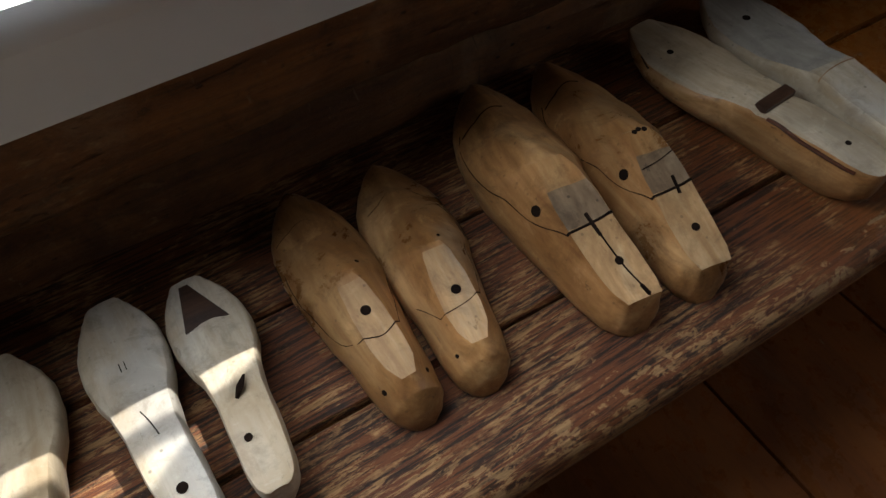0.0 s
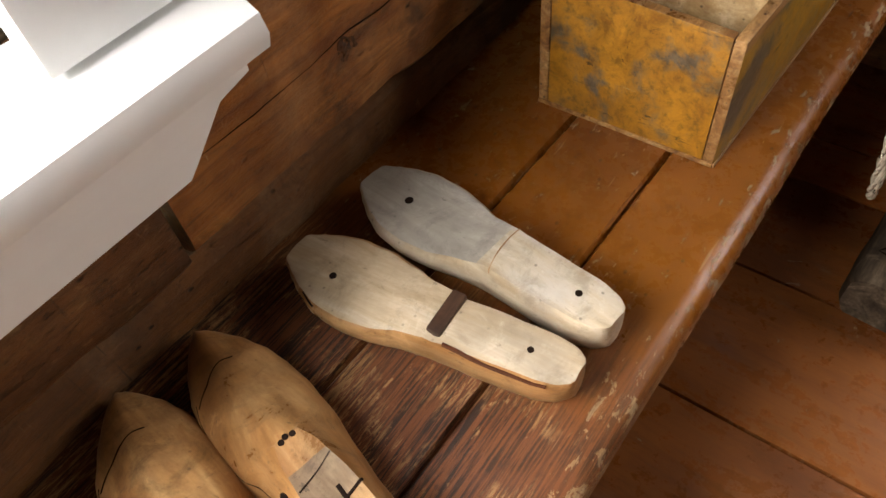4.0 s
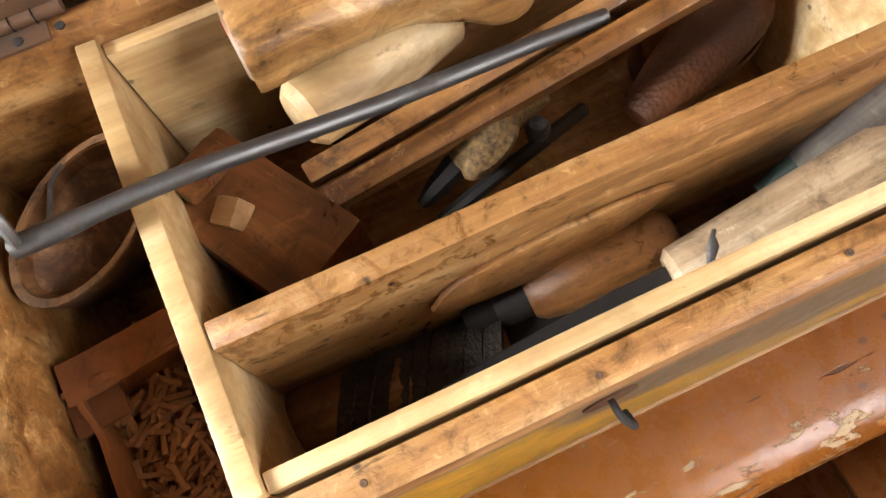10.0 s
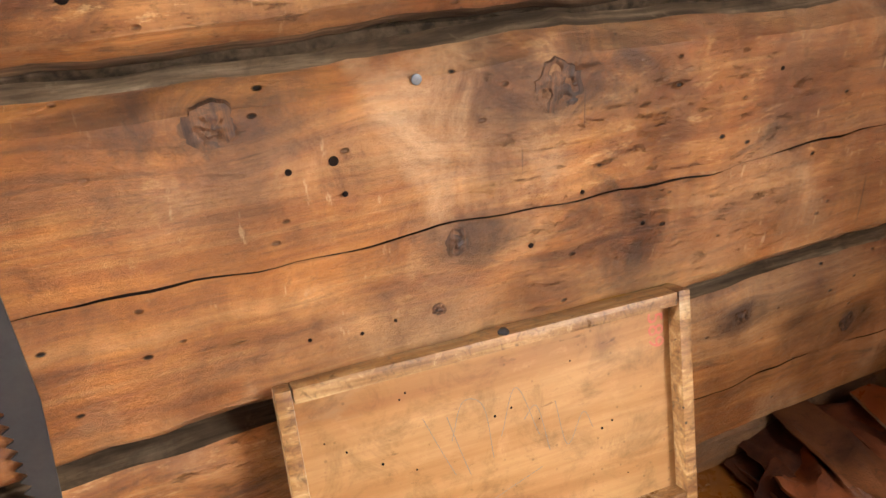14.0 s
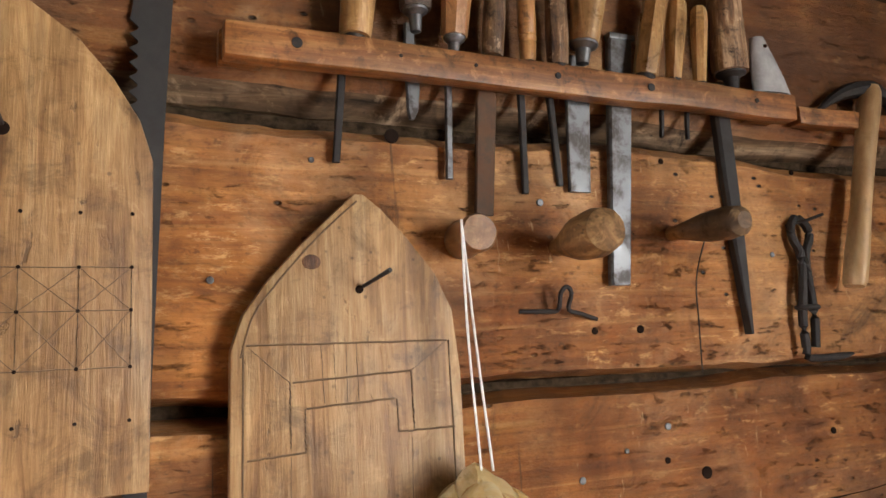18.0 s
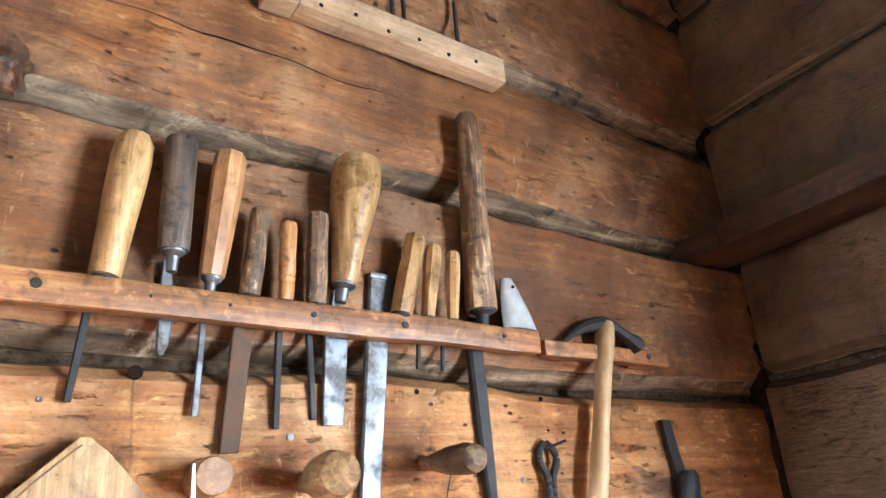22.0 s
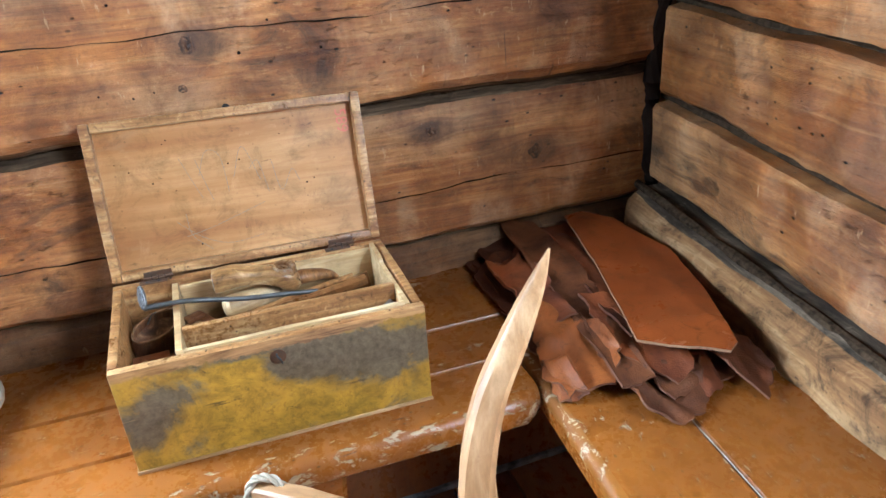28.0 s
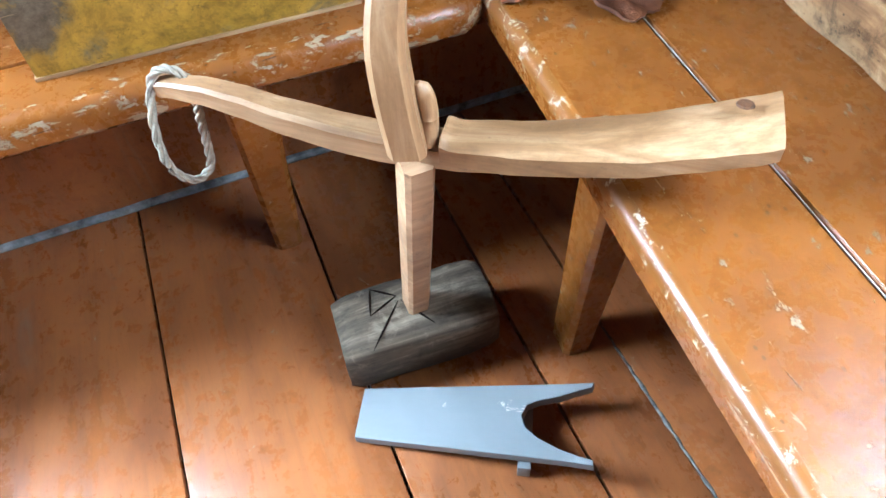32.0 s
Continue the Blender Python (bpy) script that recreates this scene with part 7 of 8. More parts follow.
part("knot", lathe([(0.0005, 0.0006), (0.004, 0.0005), (0.006, 0.0)], 14, 0.8), KNOT, b1, loc=Matrix.Translation((0.001, LY, 1.301)) @ Matrix.Rotation(radians(90), 4, "X"))
part("nail_hole", disc_at((0.012, LY, 1.490), (0, -1, 0), 0.0034), CRACK, b1)
tagged(part("nail", sweep([(0.012, 0.31, 1.489), (0.018, 0.272, 1.495), (0.026, 0.250, 1.501)], [0.0016, 0.0016, 0.002], 8), DARK_IRON), "iron nail holding the arched board", "nail")

b0 = wall_board("arched dark-streaked board with a scored net of crosses", [(-0.345, 1.354), (-0.141, 1.353), (-0.1405, 1.48), (-0.141, 1.585), (-0.150, 1.615), (-0.168, 1.645), (-0.192, 1.674), (-0.222, 1.697), (-0.243, 1.702), (-0.264, 1.697), (-0.294, 1.674), (-0.318, 1.645), (-0.336, 1.615), (-0.345, 1.585)], 0.283, 0.2985)
LZ, LX = [1.545, 1.507, 1.477, 1.438, 1.402], [-0.154, -0.187, -0.223, -0.264, -0.30]
for i, z in enumerate(LZ[1:4]):
    score(b0, (LX[0], z), (LX[4], z), 0.2829, 0.0005, seed=i)
for i, x in enumerate(LX):
    score(b0, (x, LZ[1]), (x, LZ[3]), 0.2829, 0.0005, seed=i + 9)
for i in range(4):
    for j in (1, 2):
        score(b0, (LX[i], LZ[j]), (LX[i + 1], LZ[j + 1]), 0.2829, 0.0004, seed=i)
        score(b0, (LX[i + 1], LZ[j]), (LX[i], LZ[j + 1]), 0.2829, 0.0004, seed=i + 3)
for x in LX:
    for z in LZ:
        part("nail_hole", disc_at((x, 0.2827, z), (0, -1, 0), 0.0013), CRACK, b0)
part("nail_hole", disc_at((-0.236, 0.2827, 1.602), (0, -1, 0), 0.005), CRACK, b0)
tagged(part("nail", sweep([(-0.236, 0.31, 1.602), (-0.236, 0.258, 1.608), (-0.240, 0.245, 1.616)], [0.0018, 0.0018, 0.002], 8), DARK_IRON), "iron nail holding the scored board", "nail")

# Woven birch-bark ball on strings.
POUCH = Matrix.Translation((0.095, 0.256, 1.296)) @ Euler((radians(38), radians(33), radians(12))).to_matrix().to_4x4()
pouch = thing("woven_box", POUCH, "small woven birch-bark box hanging on white strings", "woven box")
E_ = 0.0325
part("core", slab(-E_, E_, -E_, E_, -E_, E_, 0.008), BARK_BROWN, pouch)
rnd = random.Random(5)
for axis in range(3):
    for sgn in (-1, 1):
        for i in range(3):
            for j in range(3):
                u0, v0 = (-1 + 2 * i / 3) * E_, (-1 + 2 * j / 3) * E_
                d = 2 * E_ / 3
                over_ = (i + j) % 2
                bmp = bmesh.new()
                grid_ = []
                for a in range(5):
                    row = []
                    for b in range(5):
                        uu, vv = u0 + d * (a / 4 * 1.06 - 0.03), v0 + d * (b / 4 * 1.06 - 0.03)
                        bulge = math.sin(math.pi * (a if over_ else b) / 4) * 0.0030 + 0.0012
                        fall = 0.010 * max(0, (max(abs(uu), abs(vv)) / E_ - 0.72)) ** 1.5 * 2
                        w_ = sgn * (E_ + bulge - fall)
                        row.append(bmp.verts.new((w_, uu, vv) if axis == 0 else (vv, w_, uu) if axis == 1 else (uu, vv, w_)))
                    grid_.append(row)
                for a in range(4):
                    for b in range(4):
                        bmp.faces.new((grid_[a][b], grid_[a + 1][b], grid_[a + 1][b + 1], grid_[a][b + 1]))
                bmesh.ops.solidify(bmp, geom=bmp.faces[:], thickness=0.0008)
                part("strip", bmp, BARK_BROWN if rnd.random() < 0.16 else BARK_LIGHT, pouch)
side_to_room = max(((s_ * Vector(a_), a_, s_) for a_ in ((1, 0, 0), (0, 1, 0), (0, 0, 1)) for s_ in (-1, 1)), key=lambda c_: (POUCH.to_3x3() @ c_[0]).dot(Vector((-0.5, -1.0, 0.35))))[0]
for k_ in range(4):
    up_ = side_to_room.orthogonal().normalized()
    ac_ = side_to_room.cross(up_)
    c_ = side_to_room * (E_ + 0.0048) + ac_ * (0.006 * k_ - 0.009) + up_ * 0.004
    part("red_mark", sweep([c_ - up_ * 0.005, c_ + up_ * 0.005], [0.0013, 0.0011], 6, 0.5), RED, pouch, "short red painted bar")
for sx in (-0.004, 0.006):
    tagged(part("string", sweep(curve_through([(0.090, 0.256, 1.543), (0.092 + sx * 0.6, 0.254, 1.45), (0.098 + sx, 0.252, 1.345)], 16), 0.0011, 6), STRING), "white cotton string the woven box hangs on", "string", "strings of the woven box")


def lettering(text, size, m_, material, parent, name="number"):
    cu = bpy.data.curves.new(name, "FONT")
    cu.body, cu.size, cu.extrude = text, size, 0.0001
    ob = new(name, cu)
    me = bpy.data.meshes.new_from_object(ob)
    bpy.data.objects.remove(ob)
    me.materials.append(material)
    out_ = new(name, me)
    out_.matrix_basis = m_
    out_.parent = parent
    return out_


# Nails, screws and bored holes in the long wall.
for x, z, r, mt in ((0.081, 1.034, 0.0038, CRACK), (0.047, 1.032, 0.0026, CRACK), (0.149, 1.085, 0.0042, STEEL), (0.251, 0.922, 0.0026, CRACK), (0.376, 0.915, 0.0022, CRACK), (0.087, 1.007, 0.0022, CRACK), (0.521, 1.045, 0.002, CRACK), (-0.066, 1.162, 0.0042, CRACK), (-0.038, 1.184, 0.0040, STEEL), (0.122, 1.165, 0.0032, STEEL), (0.319, 1.356, 0.0034, STEEL), (0.405, 1.235, 0.004, CRACK), (0.541, 1.333, 0.0036, CRACK), (0.36, 1.309, 0.006, CRACK), (0.269, 1.338, 0.0024, STEEL), (0.314, 1.325, 0.003, CRACK), (0.245, 1.257, 0.0042, STEEL), (0.218, 1.317, 0.0034, STEEL), (0.193, 1.571, 0.0035, STEEL), (0.485, 1.525, 0.003, STEEL), (0.343, 1.621, 0.003, CRACK), (0.05, 1.625, 0.0065, CRACK), (-0.1, 1.50, 0.003, STEEL), (-0.02, 1.60, 0.0025, STEEL), (0.30, 1.45, 0.004, CRACK), (0.245, 1.45, 0.0035, CRACK), (0.62, 1.25, 0.0025, CRACK), (0.66, 1.16, 0.0025, STEEL), (0.09, 0.875, 0.0018, CRACK), (0.045, 0.885, 0.0016, CRACK), (0.12, 0.88, 0.0014, CRACK), (0.53, 1.62, 0.003, CRACK), (-0.215, 1.80, 0.006, CRACK), (0.30, 0.965, 0.002, CRACK)):
    part("nail" if mt is STEEL else "bored_hole", disc_at((x, wall_y(x, z) - 0.0006, z), (0, -1, 0), r, 0.0009), mt, wall_a, "grey screw head" if mt is STEEL else "")


def knot_on_wall(x, z, r, squash=0.75, seed=0):
    """A rough weathered knot swelling out of the hewn face, with a crevice round its heart."""
    rings = []
    for j in range(12):
        f = (j + 0.3) / 11
        ring = []
        for k in range(36):
            a = 2 * math.pi * k / 36
            way = Vector((math.cos(a), math.sin(a), 0))
            rr = r * 1.2 * f * (1 + 0.45 * noise.noise(way * 1.2 + Vector((0, 0, seed))) + 0.22 * f * noise.noise(way * 4.1 + Vector((0, 0, seed + 9))))
            cleft = 0.5 + 0.28 * noise.noise(way * 1.6 + Vector((3, 0, seed)))
            deep = max(0.0, 0.3 + 1.5 * noise.noise(way * 1.3 + Vector((0, 5, seed))))
            px, pz = rr * math.cos(a), rr * squash * math.sin(a)
            rise = 0.0013 * max(0.0, 1 - f) ** 1.1 - 0.0052 * deep * math.exp(-((f - cleft) / 0.11) ** 2)
            rise += (0.0026 * noise.noise(Vector((px * 90, pz * 200, seed))) + 0.0014 * noise.noise(Vector((px * 320, pz * 320, seed)))) * max(0.0, 1 - f) ** 0.6 - (0.004 if j == 11 else 0.0)
            ring.append(Vector((px, pz, rise)))
        rings.append(ring)
    part("knot", loft(rings), KNOT, wall_a, "dark weathered knot", loc=Matrix.Translation((x, wall_y(x, z) - 0.0008, z)) @ Matrix.Rotation(radians(90), 4, "X"))


for x, z, r, sq in ((0.00, 1.072, 0.017, 0.75), (0.272, 1.062, 0.021, 0.9), (0.182, 0.941, 0.011, 0.9), (-0.264, 0.759, 0.024, 0.9), (-0.20, 0.62, 0.014, 0.8), (0.547, 0.747, 0.010, 0.9), (0.753, 0.673, 0.012, 0.9), (-0.089, 1.897, 0.024, 1.0), (0.60, 1.205, 0.016, 0.6), (-0.02, 1.205, 0.018, 0.7), (0.16, 0.88, 0.006, 0.9)):
    knot_on_wall(x, z, r, sq, x * 30)

# Plank shelf high on the side wall.
shelf = thing("wall_shelf", TURN_B, "dark reddish plank shelf fixed to the side wall", "shelf")
part("plank", slab(0.03, 0.84, -0.12, -0.006, 1.868, 1.898, 0.004, 0.002), SHELF_WOOD, shelf)
part("edge_strip", slab(0.03, 0.84, -0.128, -0.1205, 1.862, 1.902, 0.002, 0.001), SHELF_WOOD, shelf)
part("bracket", slab(0.70, 0.725, -0.10, -0.004, 1.80, 1.867, 0.003), DARK_WOOD, shelf)


# ---- in the tool box ----
tagged(lid, "open lid with pencil strokes and a red number")
lettering("589", 0.026, Matrix.Translation((0.372, 0.214, -0.0135)) @ Matrix.Rotation(radians(-90), 4, "Z"), FADED_RED, lid)
for k, pts in enumerate([[(0.125, 0.17), (0.14, 0.13), (0.15, 0.105)], [(0.148, 0.165), (0.158, 0.125), (0.165, 0.10)], [(0.15, 0.14), (0.165, 0.175), (0.185, 0.165), (0.19, 0.11)], [(0.20, 0.13), (0.22, 0.175), (0.24, 0.12)], [(0.225, 0.14), (0.24, 0.15), (0.25, 0.10)], [(0.26, 0.15), (0.27, 0.10), (0.29, 0.13), (0.30, 0.11)], [(0.105, 0.075), (0.14, 0.045), (0.18, 0.03), (0.23, 0.035)], [(0.115, 0.05), (0.16, 0.06), (0.24, 0.085)], [(0.12, 0.085), (0.125, 0.05), (0.15, 0.025)]]):
    part("pencil_stroke", sweep([Vector((p.x, p.y, -0.0139)) for p in curve_through([(x, y, 0) for x, y in pts], 20)], 0.0004, 5, 0.3), PENCIL_FAINT, lid)
rnd = random.Random(3)
for i in range(14):
    part("nail_hole", disc_at((rnd.uniform(0.03, 0.38), rnd.uniform(0.03, 0.2), -0.0139), (0, 0, 1), rnd.uniform(0.0006, 0.0015)), CRACK, lid)
# Latch nail on the front, nail heads on the rims.
part("latch", sweep(curve_through([(0.205, 0.0005, 0.138), (0.205, -0.008, 0.140), (0.209, -0.012, 0.134), (0.210, -0.006, 0.126)], 12), 0.0014, 8), DARK_IRON, box, "bent rusty catch nail")
part("latch_plate", disc_at((0.206, -0.0003, 0.134), (0, -1, 0), 0.011, 0.0008), RUSTY, box, "rusty patch round the catch")
for x, y in ((0.006, 0.082), (0.006, 0.16), (0.363, 0.006), (0.293, 0.006), (0.12, 0.006), (0.05, 0.006), (0.20, 0.005), (0.405, 0.09), (0.405, 0.17)):
    part("nail_head", disc_at((x, y, rim(x, y) + 0.0006), (0, 0, 1), 0.0013, 0.0004), RUSTY, box)

rasp = thing("bent_rasp", Matrix(), "steel rod with a flat toothed rasp head, laid across the box", "rasp")
part("rod", sweep(curve_through([(0.0475, 0.120, 0.630), (0.065, 0.119, 0.631), (0.11, 0.121, 0.626), (0.18, 0.126, 0.608), (0.25, 0.129, 0.597), (0.288, 0.131, 0.590)], 24), [0.0042] * 6 + [0.0036] * 12 + [0.0034] * 6, 10), ROD_STEEL, rasp)
RH = Matrix.Translation((0.0475, 0.1325, 0.6405)) @ Euler((radians(40), 0, radians(8))).to_matrix().to_4x4() @ Matrix.Rotation(radians(18), 4, "Y") @ Matrix.Scale(0.80, 4)
headb = lathe([(0.0004, -0.0025), (0.0155, -0.0025), (0.0168, -0.0015), (0.0168, 0.0015), (0.0155, 0.0025), (0.0004, 0.0025)], 24, 1.35)
bmesh.ops.transform(headb, matrix=RH @ Matrix.Rotation(radians(90), 4, "Y") @ Matrix.Rotation(radians(0), 4, "Z"), verts=headb.verts)
part("head", headb, STEEL, rasp, "oval flat head with raised teeth")
teeth = bmesh.new()
for i in range(-6, 7):
    for j in range(-9, 10):
        py, pz = i * 0.0023 + (j % 2) * 0.00115, j * 0.0022
        if (pz / 0.0155) ** 2 + (py / 0.0205) ** 2 < 0.9:
            mm = RH @ Matrix.Translation((-0.0026, py, pz))
            bmesh.ops.create_cone(teeth, cap_ends=True, segments=4, radius1=0.0010, radius2=0.0002, depth=0.0024, matrix=mm @ Matrix.Rotation(radians(-90), 4, "Y"))
tagged(part("teeth", teeth, iron("bright_teeth", (0.50, 0.50, 0.50), (0.16, 0.14, 0.12), 0.35, 0.6), rasp, smooth=False), "rows of punched rasp teeth", kind="stuff")

# Carved crooked handle with a socket.
hd = thing("wooden_crook", Matrix(), "carved crooked wooden handle with a round socket, red mark", "tool handle")
rings = []
for t_, (x, y, z, w, h) in enumerate(smooth_rows([(0.143, 0.166, 0.624, 0.0165, 0.012), (0.146, 0.166, 0.625, 0.0200, 0.0155), (0.175, 0.168, 0.626, 0.0205, 0.0150), (0.205, 0.167, 0.621, 0.0180, 0.0125), (0.226, 0.164, 0.616, 0.0185, 0.014), (0.244, 0.163, 0.609, 0.0200, 0.018), (0.259, 0.164, 0.604, 0.0185, 0.016), (0.268, 0.165, 0.600, 0.011, 0.009)], 34)):
    ring = []
    for k in range(28):
        a = 2 * math.pi * k / 28
        wob = 1 + 0.07 * noise.noise(Vector((x * 45, math.cos(a) * 1.4, math.sin(a) * 1.4)))
        ring.append(Vector((x, y + bent(math.cos(a), 0.62) * w * wob, z + bent(math.sin(a), 0.62) * h * wob)))
    rings.append(ring)
part("grip", loft(rings), CROOK_WOOD, hd)
part("end_face", lathe([(0.0005, 0.0008), (0.0150, 0.0010), (0.0168, -0.0006)], 24, 0.78), wood("sawn_end", (0.24, 0.16, 0.10), (0.40, 0.30, 0.21), (0.54, 0.45, 0.35), "Y", 2.0, 0.5, 0.5, 0.4, 0.4, wear=0.8, spots=60.0), hd, "greyish sawn end", loc=Matrix.Translation((0.1428, 0.166, 0.6245)) @ Matrix.Rotation(radians(-90), 4, "Y") @ Matrix.Rotation(radians(90), 4, "Z"))
part("socket", lathe([(0.0005, -0.004), (0.0195, -0.004), (0.0190, 0.004), (0.0172, 0.011), (0.0155, 0.0135), (0.0128, 0.0132), (0.0106, 0.009), (0.0096, 0.0), (0.0088, -0.006), (0.0004, -0.0075)], 26, 0.95, 0.13), CROOK_WOOD, hd, loc=Matrix.Translation((0.246, 0.163, 0.617)) @ Euler((radians(6), radians(10), 0)).to_matrix().to_4x4())
part("bore", lathe([(0.0004, 0.0), (0.0070, 0.0), (0.0075, 0.0006), (0.0004, 0.0008)], 18), CRACK, hd, "dark bore of the socket", loc=Matrix.Translation((0.2455, 0.163, 0.6115)) @ Euler((radians(6), radians(10), 0)).to_matrix().to_4x4())
part("tail", sweep(curve_through([(0.262, 0.168, 0.600), (0.285, 0.176, 0.596), (0.312, 0.182, 0.588), (0.330, 0.184, 0.578)], 14), [0.013, 0.0135, 0.014, 0.014, 0.0135, 0.013, 0.0125, 0.012, 0.011, 0.010, 0.009, 0.008, 0.006, 0.003], 14, 0.8), STICK_WOOD, hd, "dark tapering tail of the crook")
part("paint_mark", disc_at((0.1418, 0.171, 0.629), (-1, -0.05, 0.05), 0.0038, 0.0005), RED, hd, "spot of red paint")
part("split", sweep([(0.262, 0.1385, 0.616), (0.265, 0.1382, 0.612), (0.267, 0.1388, 0.606)], [0.0002, 0.0007, 0.0002], 6), CRACK, hd, "short dark split")
roll = thing("wooden_roller", Matrix(), "smooth pale wooden roller under the crook", "roller")
m, ln = rod_matrix((0.150, 0.152, 0.585), (0.235, 0.176, 0.580))
bm = lathe([(r, ln * h) for h, r in ((0, 0.004), (0.01, 0.012), (0.06, 0.0165), (0.3, 0.018), (0.7, 0.017), (0.95, 0.015), (1, 0.010), (1, 0.0005))], 20)
bmesh.ops.transform(bm, matrix=m, verts=bm.verts)
part("body", bm, TRAY_WOOD, roll)


def plank_between(a, b, w, h, material, name, label, cat, roll_=0.0, seed=0):
    """A slat from a to b, w wide and h high."""
    m_, ln_ = rod_matrix(a, b)
    bm_ = slab(-w / 2, w / 2, -h / 2, h / 2, 0, ln_, 0.0015, 0.0008, seed=seed)
    return tagged(part(name, bm_, material, loc=m_ @ Matrix.Rotation(radians(roll_), 4, "Z")), label, cat)


plank_between((0.144, 0.136, 0.566), (0.347, 0.139, 0.594), 0.010, 0.014, STICK_WOOD, "wooden_stick", "brown worn wooden slat lying lengthwise in the tray", "stick", 20, 1)
plank_between((0.144, 0.118, 0.569), (0.363, 0.122, 0.596), 0.011, 0.013, STICK_WOOD, "wooden_stick", "brown wooden slat with a whitish spot in the tray", "stick", 15, 2)
plank_between((0.16, 0.180, 0.530), (0.38, 0.185, 0.560), 0.030, 0.008, HANDLE_RED, "wooden_stick", "reddish wooden lath under the other tools", "stick", 80, 3)

plane = thing("small_plane", Matrix.Translation((0.117, 0.125, 0.560)) @ Euler((0, 0, radians(-62))).to_matrix().to_4x4(), "small dark red-brown wooden plane with a pale wedge", "plane")
part("stock", slab(-0.043, 0.041, -0.023, 0.024, -0.052, 0.018, 0.004, 0.001), wood("plane_wood", (0.09, 0.030, 0.009), (0.20, 0.072, 0.021), (0.32, 0.14, 0.046), "X", 1.4, 0.32, 0.6, 0.3, 0.4, wear=0.9, spots=50.0), plane)
part("stock_ridge", slab(-0.037, -0.020, -0.012, 0.016, 0.0185, 0.026, 0.003), bpy.data.materials["plane_wood"], plane)
part("wedge", slab(-0.0065, 0.0065, -0.006, 0.007, 0.0145, 0.026, 0.002), PALE_WOOD, plane, "pale wooden wedge end", loc=Euler((radians(12), radians(-20), radians(15))).to_matrix().to_4x4())


AWL_WOOD = wood("oiled_awl_handle", (0.10, 0.036, 0.010), (0.28, 0.120, 0.034), (0.47, 0.250, 0.092), "Z", 1.6, 0.32, 0.4, 0.4, 0.4, wear=0.7, spots=60.0)


def turned(name, label, cat, a, b, profile, material, seg=18, rough=0.04, group=""):
    m_, ln_ = rod_matrix(a, b)
    bm_ = lathe([(r, ln_ * h) for h, r in profile], seg, 1.0, rough, a[0] * 70)
    ob_ = thing(name, Matrix(), label, cat, group)
    part("handle", bm_, material, ob_, loc=m_)
    return ob_, m_, ln_


ob, m, ln = turned("awl", "awl with an oiled brown wooden handle and dark chuck", "awl", (0.206, 0.048, 0.545), (0.271, 0.041, 0.558), ((0, 0.0005), (0, 0.0095), (0.06, 0.0120), (0.35, 0.0152), (0.7, 0.0155), (0.93, 0.0135), (1, 0.009), (1, 0.0005)), AWL_WOOD, group="awls in the tray")
bm = lathe([(0.0005, -0.030), (0.006, -0.029), (0.0078, -0.024), (0.0066, -0.015), (0.0085, -0.012), (0.0085, 0.0005), (0.0005, 0.0005)], 16)
bmesh.ops.transform(bm, matrix=m, verts=bm.verts)
part("chuck", bm, DARK_IRON, ob, "dark iron chuck")
part("paint_mark", disc_at(m @ Vector((0.0, -0.0086, -0.006)), m.to_3x3() @ Vector((0, -1, 0)), 0.0034, 0.0006), RED, ob, "fleck of red paint")
knife, m, ln = turned("knife", "knife with a pale burl handle and thin dark blade", "knife", (0.256, 0.022, 0.566), (0.352, 0.019, 0.592), ((0, 0.0005), (0, 0.0095), (0.03, 0.0125), (0.2, 0.0132), (0.6, 0.0148), (0.9, 0.0158), (0.97, 0.013), (1, 0.006), (1, 0.0005)), wood("burl_handle", (0.24, 0.15, 0.075), (0.44, 0.32, 0.20), (0.58, 0.47, 0.34), "Z", 2.2, 0.5, 0.5, 0.5, 0.4, wear=0.9, spots=55.0), 20, 0.05)
kb = loft([[Vector((x, y + 0.8 * s_, z + 0.6 * s_)) for s_ in (w / 2, -w / 2)] + [Vector((x, y - 0.4 * w + 0.0008, z - 0.3 * w - 0.0012)), Vector((x, y + 0.4 * w + 0.0008, z + 0.3 * w - 0.0012))] for x, y, z, w in ((0.262, 0.0235, 0.567, 0.008), (0.23, 0.0245, 0.566, 0.0085), (0.18, 0.0240, 0.563, 0.0085), (0.155, 0.0225, 0.560, 0.008), (0.139, 0.021, 0.557, 0.001))])
part("blade", kb, DARK_IRON, knife, "thin dark pointed blade")
for k, (t_, a_) in enumerate(((0.2, 1.2), (0.45, 0.9), (0.6, 1.6), (0.75, 1.1), (0.35, 1.9), (0.55, 0.5), (0.82, 1.7), (0.66, 0.8))):
    p_ = m @ Vector((math.cos(a_ + 2.2) * 0.0136, math.sin(a_ + 2.2) * 0.0136, ln * t_))
    n_ = m.to_3x3() @ Vector((math.cos(a_ + 2.2), math.sin(a_ + 2.2), 0))
    part("stain", disc_at(p_, n_, 0.0015 + 0.0006 * (k % 3)), RUSTY, knife)
part("clip", sweep([m @ Vector((-0.006, 0.0115, 0.012)), m @ Vector((0.001, 0.0135, 0.018)), m @ Vector((0.007, 0.0115, 0.022))], [0.0015, 0.0025, 0.001], 6, 0.4), STEEL, knife, "small twisted metal clip")
